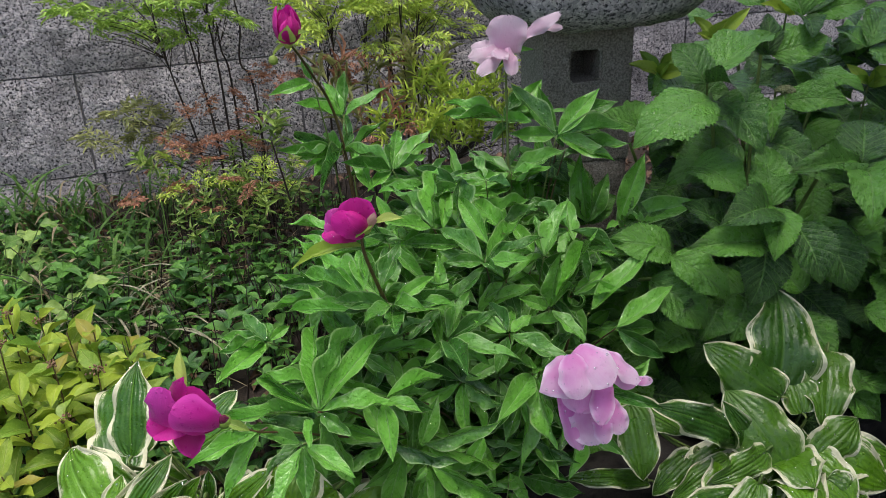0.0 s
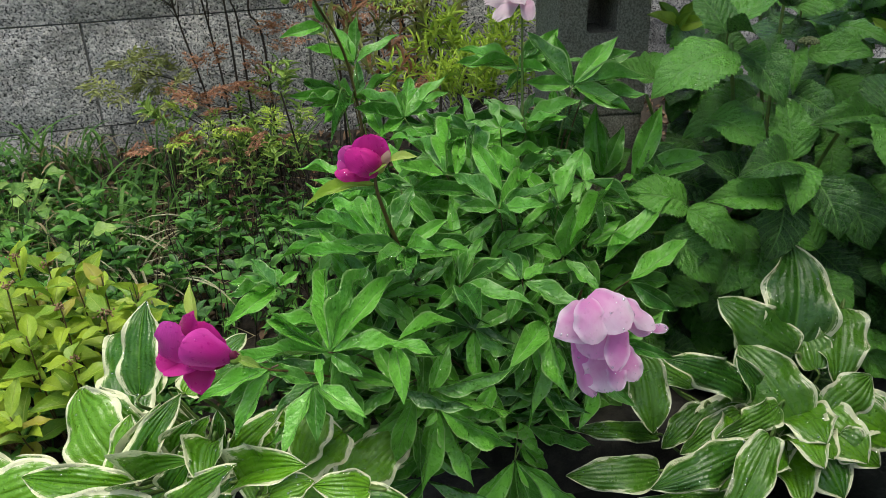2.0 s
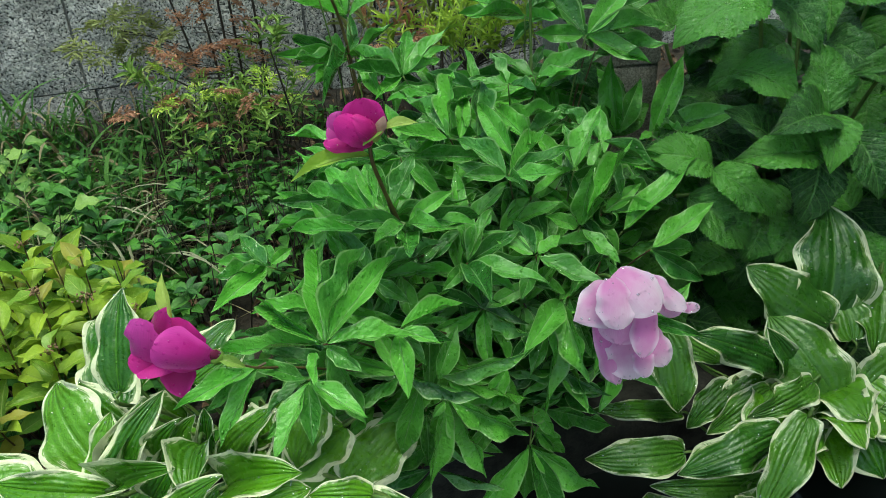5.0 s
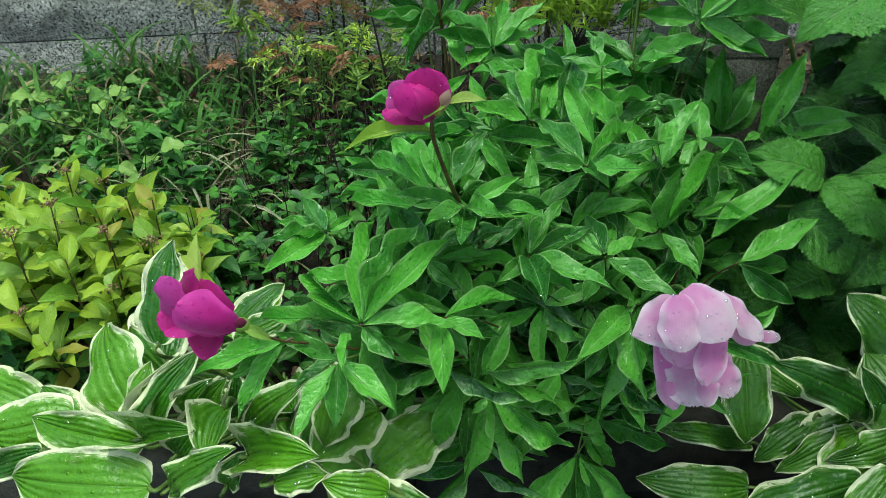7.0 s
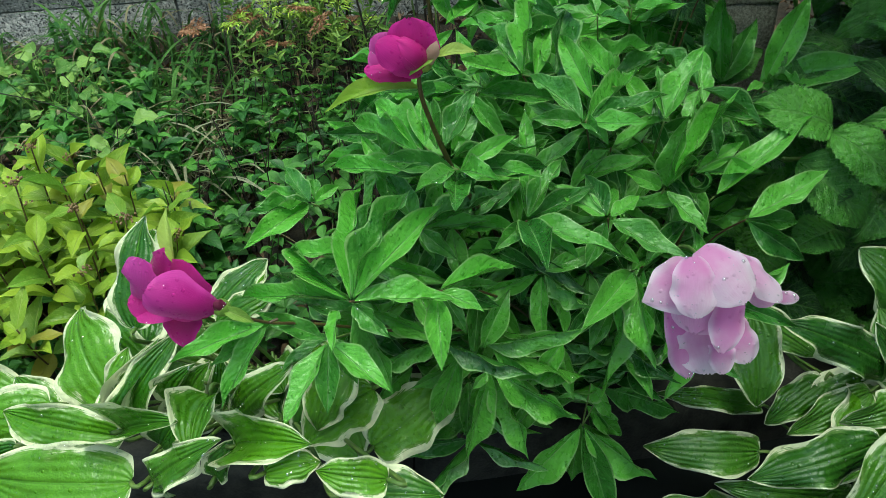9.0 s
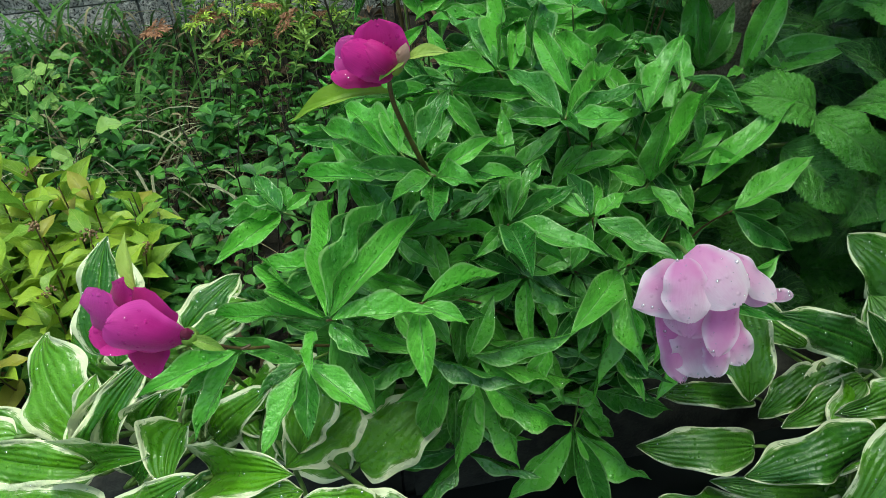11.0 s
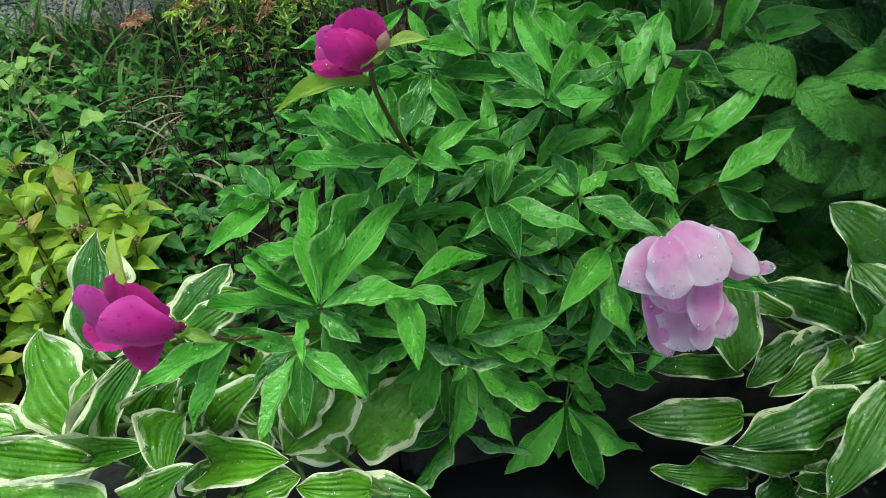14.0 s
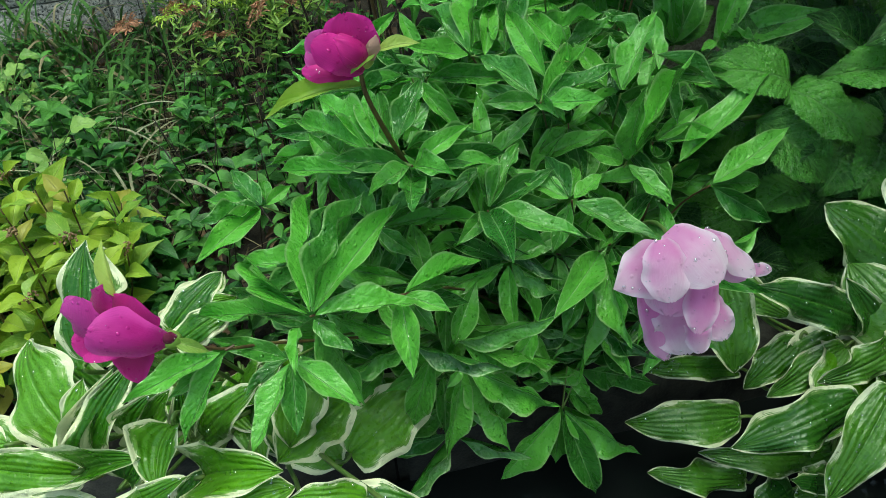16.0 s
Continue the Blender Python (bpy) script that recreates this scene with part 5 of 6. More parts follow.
for _p in ((0.54, 1.175, 0.44), (0.60, 1.33, 0.585), (0.46, 1.28, 0.60), (0.52, 1.14, 0.40), (0.55, 1.42, 0.62), (0.62, 1.50, 0.68), (0.40, 1.15, 0.33), (0.33, 1.15, 0.33), (0.66, 1.25, 0.50), (0.72, 1.45, 0.60), (0.35, 1.36, 0.5)):
    _v = Vector(_p)
    _r = HYD_ROOT + Vector((_rng.uniform(-0.1, 0.1), _rng.uniform(-0.1, 0.1), -0.02))
    part("stem", tube([_r, _r.lerp(_v, 0.5) + Vector((0, 0.03, 0.03)), _v], 0.0045, 0.003, stem_green, "stem", 7, 5), hydrangea)


def young_shoot(at, size, seed):
    """Fresh upright leaves at the tip of a shoot."""
    rng = random.Random(seed)
    p = Vector(at)
    part("stem", tube([p + Vector((0.01, 0.03, -0.18)), p + Vector((0.0, 0.01, -0.08)), p], 0.0026, 0.0018, stem_green, "stem", 6, 4), hydrangea)
    for k in range(7):
        g = k * 2.4 + rng.uniform(-0.3, 0.3)
        ln = size * rng.uniform(0.6, 1.1)
        lift = 0.9 - 0.13 * (k if k < 5 else 5)
        me = blade("hydrangea", sprout_green, bow=0.08, fold=0.3, wave=0.03, seed=800 + k, nu=12, nv=3)
        part("leaf", me, hydrangea, blade_pose(p, p + Vector((math.cos(g) * ln, math.sin(g) * ln * 0.7, ln * lift)), ln * 0.42, (0, -0.8, 0.55), rng.uniform(-0.4, 0.4)))


young_shoot((0.431, 1.500, 0.593), 0.062, 0)
young_shoot((0.527, 1.500, 0.654), 0.060, 1)
young_shoot((0.699, 1.600, 0.682), 0.070, 2)
young_shoot((0.803, 1.450, 0.567), 0.050, 3)


def flower_cluster(at, radius):
    """A flat head of tight green buds."""
    head = part("flower_cluster", ball(radius * 0.72, bud_cluster, "cluster", (1, 1, 0.4), 0.1, rings=6), hydrangea, Matrix.Translation(at), "tight green flower buds")
    rng = random.Random(int(at[0] * 1000))
    bead = ball(radius * 0.15, bud_cluster, "bead", rings=4)
    heap = Heap()
    for k in range(80):
        g, r = k * 2.4, radius * math.sqrt((k + 0.5) / 80)
        heap.add(bead, Matrix.Translation((at[0] + r * math.cos(g), at[1] + r * math.sin(g), at[2] + radius * 0.42 * (1 - (r / radius) ** 2) + rng.uniform(-0.001, 0.001))))
    part("bead_crust", heap.mesh("buds", bud_cluster), head)


flower_cluster((0.596, 1.315, 0.592), 0.016)
flower_cluster((0.652, 1.245, 0.497), 0.017)
flower_cluster((0.39, 1.40, 0.545), 0.014)


# ---- hostas ----
_rng = random.Random(8)


def hosta_leaf(plant, root, base, tip, width, dish=0.0, material=hosta_green):
    """A heart-shaped leaf with wavy pale edges on a channelled stalk."""
    b, t = Vector(base), Vector(tip)
    me = blade("hosta", material, bow=_rng.uniform(0.05, 0.14), fold=_rng.uniform(0.0, 0.20), wave=_rng.uniform(0.06, 0.115), bend=_rng.uniform(-0.05, 0.05), seed=_rng.randint(0, 9999), nu=32, nv=8, lobe=_rng.uniform(0.08, 0.15), cup=_rng.uniform(0.0, 0.13) - dish, twist=_rng.uniform(-0.25, 0.25), crinkle=0.005, droop=_rng.uniform(0.0, 0.14))
    leaf = part("leaf", me, plant, blade_pose(base, tip, width, (_rng.uniform(-0.12, 0.12), -0.72, 0.69), _rng.uniform(-0.18, 0.18)))
    r = root + Vector((_rng.uniform(-0.03, 0.03), _rng.uniform(-0.03, 0.03), 0))
    knee = r.lerp(b, 0.7)
    knee.z = max(0.02, min(knee.z, b.z - 0.07))
    part("petiole", tube([r, knee, b + (b - t).normalized() * 0.012, b], 0.0026, 0.0020, stem_green, "petiole", 7, 4), leaf)


ROOT_A, ROOT_B = Vector((-0.33, 0.97, 0.03)), Vector((0.50, 1.0, 0.03))
hosta_a = thing("hosta", ROOT_A, "variegated hosta clump with cream-edged ribbed leaves over the curb", "hosta", "hosta clumps")
hosta_leaf(hosta_a, ROOT_A, (-0.348, 0.74, 0.326), (-0.348, 0.8, 0.418), 0.054)
hosta_leaf(hosta_a, ROOT_A, (-0.385, 0.72, 0.24), (-0.464, 0.8, 0.297), 0.083)
hosta_leaf(hosta_a, ROOT_A, (-0.37, 0.77, 0.24), (-0.463, 0.84, 0.267), 0.051)
hosta_leaf(hosta_a, ROOT_A, (-0.374, 0.7, 0.238), (-0.368, 0.745, 0.296), 0.043)
hosta_leaf(hosta_a, ROOT_A, (-0.351, 0.68, 0.254), (-0.295, 0.72, 0.339), 0.039)
hosta_leaf(hosta_a, ROOT_A, (-0.473, 0.73, 0.216), (-0.585, 0.71, 0.19), 0.068)
hosta_leaf(hosta_a, ROOT_A, (-0.336, 0.66, 0.262), (-0.469, 0.67, 0.269), 0.044)
hosta_leaf(hosta_a, ROOT_A, (-0.293, 0.6, 0.276), (-0.447, 0.6, 0.262), 0.07)
hosta_leaf(hosta_a, ROOT_A, (-0.330, 0.655, 0.276), (-0.252, 0.625, 0.328), 0.036, 0.35)
hosta_leaf(hosta_a, ROOT_A, (-0.243, 0.670, 0.316), (-0.237, 0.610, 0.309), 0.044, 0.35)
hosta_leaf(hosta_a, ROOT_A, (-0.213, 0.640, 0.288), (-0.129, 0.610, 0.333), 0.047, 0.35)
hosta_leaf(hosta_a, ROOT_A, (-0.271, 0.6, 0.279), (-0.193, 0.58, 0.36), 0.037)
hosta_leaf(hosta_a, ROOT_A, (-0.24, 0.7, 0.266), (-0.171, 0.69, 0.341), 0.039)
hosta_leaf(hosta_a, ROOT_A, (-0.119, 0.75, 0.261), (-0.179, 0.7, 0.23), 0.066)
hosta_leaf(hosta_a, ROOT_A, (-0.13, 0.76, 0.167), (-0.044, 0.82, 0.217), 0.069)
hosta_leaf(hosta_a, ROOT_A, (-0.296, 0.8, 0.308), (-0.251, 0.85, 0.341), 0.041)
hosta_leaf(hosta_a, ROOT_A, (-0.285, 0.78, 0.305), (-0.226, 0.81, 0.333), 0.035)
hosta_leaf(hosta_a, ROOT_A, (-0.289, 0.7, 0.276), (-0.255, 0.7, 0.326), 0.029)
hosta_leaf(hosta_a, ROOT_A, (-0.458, 0.66, 0.231), (-0.555, 0.66, 0.184), 0.033)
hosta_leaf(hosta_a, ROOT_A, (-0.14, 0.74, 0.3), (-0.164, 0.7, 0.249), 0.05)
hosta_leaf(hosta_a, ROOT_A, (-0.116, 0.625, 0.259), (-0.029, 0.630, 0.263), 0.05, 0.1)
hosta_leaf(hosta_a, ROOT_A, (-0.168, 0.6, 0.306), (-0.124, 0.61, 0.314), 0.031)
hosta_leaf(hosta_a, ROOT_A, (-0.067, 0.600, 0.313), (-0.120, 0.590, 0.326), 0.034, 0.1)
hosta_leaf(hosta_a, ROOT_A, (-0.412, 0.830, 0.227), (-0.474, 0.990, 0.287), 0.075)
hosta_leaf(hosta_a, ROOT_A, (-0.414, 0.900, 0.208), (-0.443, 0.950, 0.228), 0.050)
hosta_leaf(hosta_a, ROOT_A, (-0.217, 0.850, 0.127), (-0.151, 0.770, 0.140), 0.090)
hosta_leaf(hosta_a, ROOT_A, (-0.142, 0.800, 0.127), (-0.051, 0.870, 0.168), 0.080)
hosta_leaf(hosta_a, ROOT_A, (-0.227, 0.800, 0.116), (-0.181, 0.830, 0.215), 0.060)
hosta_leaf(hosta_a, ROOT_A, (-0.384, 0.930, 0.191), (-0.342, 1.030, 0.204), 0.055)
hosta_leaf(hosta_a, ROOT_A, (-0.403, 0.950, 0.185), (-0.311, 0.980, 0.201), 0.040)
hosta_leaf(hosta_a, ROOT_A, (-0.486, 0.750, 0.166), (-0.553, 0.780, 0.204), 0.060)
hosta_leaf(hosta_a, ROOT_A, (-0.442, 0.900, 0.193), (-0.494, 0.930, 0.180), 0.050)
hosta_leaf(hosta_a, ROOT_A, (-0.251, 0.700, 0.276), (-0.249, 0.710, 0.326), 0.022, 0.4)
hosta_leaf(hosta_a, ROOT_A, (-0.297, 0.690, 0.280), (-0.271, 0.700, 0.323), 0.024, 0.4)
hosta_leaf(hosta_a, ROOT_A, (-0.301, 0.660, 0.255), (-0.272, 0.670, 0.296), 0.034, 0.35)
hosta_leaf(hosta_a, ROOT_A, (-0.234, 0.630, 0.257), (-0.217, 0.640, 0.291), 0.03, 0.3)
hosta_leaf(hosta_a, ROOT_A, (-0.347, 0.700, 0.244), (-0.323, 0.730, 0.322), 0.03, 0.5)
hosta_leaf(hosta_a, ROOT_A, (-0.586, 0.800, 0.150), (-0.697, 0.820, 0.171), 0.060)
hosta_b = thing("hosta", ROOT_B, "variegated hosta with broad white-margined green leaves beside a hydrangea", "hosta", "hosta clumps")
hosta_leaf(hosta_b, ROOT_B, (0.519, 1.030, 0.176), (0.541, 1.115, 0.325), 0.113, 0.0, hosta_shaded)
hosta_leaf(hosta_b, ROOT_B, (0.520, 1.010, 0.191), (0.410, 1.045, 0.268), 0.086, 0.0, hosta_shaded)
hosta_leaf(hosta_b, ROOT_B, (0.615, 1.080, 0.225), (0.581, 0.980, 0.157), 0.081, 0.0, hosta_shaded)
hosta_leaf(hosta_b, ROOT_B, (0.504, 0.930, 0.126), (0.435, 1.003, 0.214), 0.096, 0.0, hosta_shaded)
hosta_leaf(hosta_b, ROOT_B, (0.304, 0.9, 0.063), (0.171, 0.88, 0.073), 0.055, 0.0, hosta_shaded)
hosta_leaf(hosta_b, ROOT_B, (0.317, 0.88, -0.028), (0.195, 0.86, 0.008), 0.040, 0.0, hosta_shaded)
hosta_leaf(hosta_b, ROOT_B, (0.42, 0.9, -0.001), (0.258, 0.87, 0.03), 0.047, 0.0, hosta_shaded)
hosta_leaf(hosta_b, ROOT_B, (0.409, 0.86, 0.137), (0.272, 0.82, 0.103), 0.055, 0.0, hosta_shaded)
hosta_leaf(hosta_b, ROOT_B, (0.422, 0.83, 0.182), (0.354, 0.76, 0.092), 0.052, 0.0, hosta_shaded)
hosta_leaf(hosta_b, ROOT_B, (0.382, 0.97, 0.121), (0.314, 0.93, 0.08), 0.044, 0.0, hosta_shaded)
hosta_leaf(hosta_b, ROOT_B, (0.427, 0.95, 0.127), (0.336, 0.91, 0.085), 0.041, 0.0, hosta_shaded)
hosta_leaf(hosta_b, ROOT_B, (0.472, 0.93, 0.154), (0.38, 0.88, 0.14), 0.044, 0.0, hosta_shaded)
hosta_leaf(hosta_b, ROOT_B, (0.451, 0.97, 0.147), (0.31, 0.93, 0.237), 0.057, 0.0, hosta_shaded)
hosta_leaf(hosta_b, ROOT_B, (0.278, 1.0, 0.2), (0.367, 0.97, 0.158), 0.043, 0.0, hosta_shaded)
hosta_leaf(hosta_b, ROOT_B, (0.282, 0.97, 0.214), (0.296, 0.92, 0.115), 0.061, 0.0, hosta_shaded)
hosta_leaf(hosta_b, ROOT_B, (0.316, 0.97, 0.071), (0.18, 0.94, 0.107), 0.032, 0.0, hosta_shaded)
hosta_leaf(hosta_b, ROOT_B, (0.386, 0.82, 0.041), (0.329, 0.79, 0.088), 0.025, 0.0, hosta_shaded)
hosta_leaf(hosta_b, ROOT_B, (0.485, 0.97, 0.083), (0.422, 0.96, 0.217), 0.047, 0.0, hosta_shaded)
hosta_leaf(hosta_b, ROOT_B, (0.529, 0.920, 0.049), (0.546, 0.965, 0.160), 0.072, 0.0, hosta_shaded)
hosta_leaf(hosta_b, ROOT_B, (0.557, 0.950, 0.122), (0.629, 0.980, 0.169), 0.067, 0.0, hosta_shaded)
hosta_leaf(hosta_b, ROOT_B, (0.561, 0.920, 0.108), (0.599, 0.900, 0.084), 0.057, 0.0, hosta_shaded)
hosta_leaf(hosta_b, ROOT_B, (0.551, 1.000, 0.167), (0.544, 1.060, 0.208), 0.057, 0.0, hosta_shaded)
hosta_leaf(hosta_b, ROOT_B, (0.367, 0.860, -0.020), (0.311, 0.820, -0.016), 0.057, 0.0, hosta_shaded)
hosta_leaf(hosta_b, ROOT_B, (0.394, 0.840, 0.026), (0.342, 0.800, 0.048), 0.048, 0.0, hosta_shaded)
for _plant, _root, _n, _y in ((hosta_a, ROOT_A, 16, 0.90), (hosta_b, ROOT_B, 16, 1.0)):
    for _k in range(_n):
        _g = _rng.uniform(-2.9, -0.2)
        _b = _root + Vector((math.cos(_g) * 0.07, math.sin(_g) * 0.05, _rng.uniform(0.05, 0.10)))
        _l = _rng.uniform(0.09, 0.14)
        hosta_leaf(_plant, _root, _b, _b + Vector((math.cos(_g) * _l, math.sin(_g) * _l * 0.8, _rng.uniform(-0.06, 0.03))), _rng.uniform(0.06, 0.09))


# ---- golden spirea ----
spirea_blades = [blade("peony", spirea_yellow, bow=b, fold=f, wave=w, seed=80 + k, nu=8, nv=2) for k, (b, f, w) in enumerate([(0.06, 0.25, 0.03), (0.12, 0.35, 0.02), (0.02, 0.15, 0.05), (0.09, 0.4, 0.04)])]
spirea_tips = [blade("peony", sprout_green, bow=b, fold=0.3, wave=0.03, seed=90 + k, nu=8, nv=2) for k, b in enumerate((0.05, 0.1))]


def build_spirea(at, radius, height, shoots, seed, label):
    """Upright shoots with whorls of small pointed leaves and a cluster of brown buds at some tips."""
    rng = random.Random(seed)
    plant = thing("spirea_shrub", at, label, "spirea", "golden shrubs")
    base = Vector(at)
    count = 0
    for k in range(shoots):
        a, rr = k * 2.4, math.sqrt((k + 0.5) / shoots)
        top = base + Vector((math.cos(a) * rr * radius[0], math.sin(a) * rr * radius[1], height * (1.0 - 0.45 * rr * rr) * rng.uniform(0.85, 1.05)))
        foot = base + Vector((math.cos(a) * rr * radius[0] * 0.4, math.sin(a) * rr * radius[1] * 0.4, 0.0))
        mid = foot.lerp(top, 0.55) + Vector((math.cos(a) * 0.02, math.sin(a) * 0.02, 0))
        part("stem", tube([foot, mid, top], 0.0018, 0.0010, stem_red, "stem", 5, 4), plant)
        n = rng.randint(8, 11)
        for q in range(n):
            if count >= 292:
                break
            f = q / (n - 1)
            p = mid.lerp(top, f) if f > 0.15 else foot.lerp(top, 0.55)
            g = q * 2.4 + rng.uniform(-0.4, 0.4) + a
            ln = rng.uniform(0.044, 0.074) * (1.05 - 0.35 * f)
            tip = p + Vector((math.cos(g) * ln, math.sin(g) * ln, ln * rng.uniform(-0.25, 0.35 + 0.9 * f)))
            part("leaf", rng.choice(spirea_blades if rng.random() < 0.85 else spirea_tips), plant, blade_pose(p, tip, ln * rng.uniform(0.44, 0.56), (0, -0.35, 0.93), rng.uniform(-0.6, 0.6)))
            count += 1
        if rng.random() < 0.4:
            heap = Heap()
            bead = ball(0.0018, spirea_bud, "bead", rings=4)
            for q in range(26):
                heap.add(bead, Matrix.Translation(top + Vector((rng.gauss(0, 0.006), rng.gauss(0, 0.006), rng.uniform(-0.002, 0.006)))))
            part("flower_head", heap.mesh("buds", spirea_bud), plant, None, "brown unopened bud cluster")


build_spirea((-0.625, 1.02, 0.04), (0.17, 0.19), 0.315, 26, 3, "golden-leaved spirea shrub with small brown bud clusters")
build_spirea((-0.87, 1.13, 0.06), (0.18, 0.17), 0.215, 20, 4, "yellow-green spirea shrub at the edge of the bed")


# ---- nandina ----
def leaf_spray(seed, size=1.0, slim=0.24):
    """A feathery compound leaf: an arching rib, side stalks in pairs, and pairs of narrow leaflets along them."""
    rng = random.Random(seed)
    units = [blade("peony", nandina_lime, bow=b, fold=0.25, wave=0.02, bend=c, seed=seed + k, nu=4, nv=1) for k, (b, c) in enumerate(((0.06, 0.0), (0.12, 0.05), (-0.04, -0.05)))]
    heap = Heap()
    line = [Vector((0, 0, 0)), Vector((0.03, 0.5, 0.26)), Vector((0, 1.0, 0.24))]
    heap.add(tube(line, 0.008, 0.004, nandina_lime, "rib", 4, 3), Matrix())
    for k in range(6):
        s = 0.20 + 0.15 * k
        foot = Vector((0.03 * math.sin(math.pi * s), s, 0.30 * math.sin(2.0 * s)))
        for sgn in (-1, 1):
            if rng.random() < 0.12:
                continue
            reach = (0.62 - 0.40 * s) * rng.uniform(0.75, 1.15)
            lean = rng.uniform(0.35, 0.75)
            way = Vector((sgn * math.cos(lean), math.sin(lean), rng.uniform(-0.10, 0.16)))
            heap.add(tube([foot, foot + way * reach * 0.5 + Vector((0, 0, 0.02)), foot + way * reach], 0.005, 0.003, nandina_lime, "stalk", 4, 2), Matrix())
            pairs = 3 if reach < 0.3 else 4
            for q in range(pairs + 1):
                p = foot + way * reach * (0.3 + 0.7 * q / pairs) + Vector((0, 0, 0.02 * math.sin(math.pi * q / pairs)))
                for turn in ((0.0,) if q == pairs else (-0.85, 0.85)):
                    d = Matrix.Rotation(turn + rng.uniform(-0.25, 0.25), 3, "Z") @ way
                    ln = size * rng.uniform(0.13, 0.23)
                    tip = p + d * ln + Vector((0, 0, rng.uniform(-0.5, 0.15) * ln))
                    heap.add(rng.choice(units), blade_pose(p, tip, ln * slim * rng.uniform(0.8, 1.25), (0, -0.2, 1), rng.uniform(-0.6, 0.6)))
    return heap


def leaf_shoot(seed, slim=0.25, upright=0.8):
    """A young upright shoot with pairs of narrow pointed leaves."""
    rng = random.Random(seed)
    unit = blade("peony", nandina_lime, bow=0.08, fold=0.25, wave=0.03, seed=seed, nu=6, nv=2)
    heap = Heap()
    heap.add(tube([(0, 0, 0), (0.02, 0.0, 0.5), (0.0, 0.03, 1.0)], 0.012, 0.006, nandina_lime, "rib", 4, 3), Matrix())
    for k in range(5):
        p = Vector((0, 0, 0.25 + 0.17 * k))
        for q in (0, math.pi):
            g = k * 1.9 + q + rng.uniform(-0.5, 0.5)
            ln = rng.uniform(0.26, 0.46) * (1.1 - 0.05 * k)
            heap.add(unit, blade_pose(p, p + Vector((math.cos(g) * ln, math.sin(g) * ln, ln * rng.uniform(0.0, upright))), ln * slim * rng.uniform(0.8, 1.2), (0, -0.5, 0.85), rng.uniform(-0.4, 0.4)))
    return heap


SPRAYS = {}
for _name, _mat in (("lime", nandina_lime), ("red", nandina_red), ("green", nandina_green), ("olive", nandina_olive), ("leafy", nandina_leaf)):
    SPRAYS[_name] = [leaf_spray(100 + k).mesh("leaf_spray", _mat) for k in range(5)]
SPRAYS["sprig"] = [leaf_shoot(140 + k).mesh("leaf_shoot", nandina_green) for k in range(4)]
SPRAYS["reed"] = [leaf_shoot(150 + k, 0.15, 1.6).mesh("leaf_shoot", nandina_olive) for k in range(4)]
SPRAYS["rust"] = [leaf_shoot(160 + k, 0.16, 1.4).mesh("leaf_shoot", nandina_red) for k in range(3)]
SPRAYS["fresh"] = [leaf_shoot(170 + k, 0.17, 1.3).mesh("leaf_shoot", nandina_lime) for k in range(4)]


def nandina(at, label, stems, sprays, seed):
    """Dark upright canes; sprays are (place, colour, spread, how many, size)."""
    rng = random.Random(seed)
    plant = thing("nandina_shrub", at, label, "nandina", "nandina shrubs")
    for pts in stems:
        part("cane", tube(pts, 0.0034, 0.0017, stem_dark, "cane", 6, 5), plant)
    for place, colour, spread, many, size in sprays:
        for k in range(many):
            p = Vector(place) + Vector((rng.uniform(-1, 1) * spread[0], rng.uniform(-1, 1) * spread[1], rng.uniform(-1, 1) * spread[2]))
            s = size * rng.uniform(0.75, 1.25)
            m = Matrix.Translation(p) @ Euler((rng.uniform(-0.7, 0.7), rng.uniform(-0.7, 0.7), rng.uniform(0, 6.28)), "ZXY").to_matrix().to_4x4() @ Matrix.Scale(s, 4)
            part("leaf_spray", rng.choice(SPRAYS[colour]), plant, m)
            # the twig that carries it, from the nearest cane
            joints = [Vector(a).lerp(Vector(b), f) for pts in stems for a, b in zip(pts, pts[1:]) for f in (0.0, 0.25, 0.5, 0.75)]
            near = min(joints, key=lambda q: (q - p - Vector((0, 0, -0.09))).length)
            if near.z < p.z and (near - p).length < 0.26:
                part("twig", tube([near, near.lerp(p, 0.5) + Vector((rng.uniform(-0.01, 0.01), 0, 0.012)), p], 0.0011, 0.0006, stem_dark, "twig", 4, 3), plant)


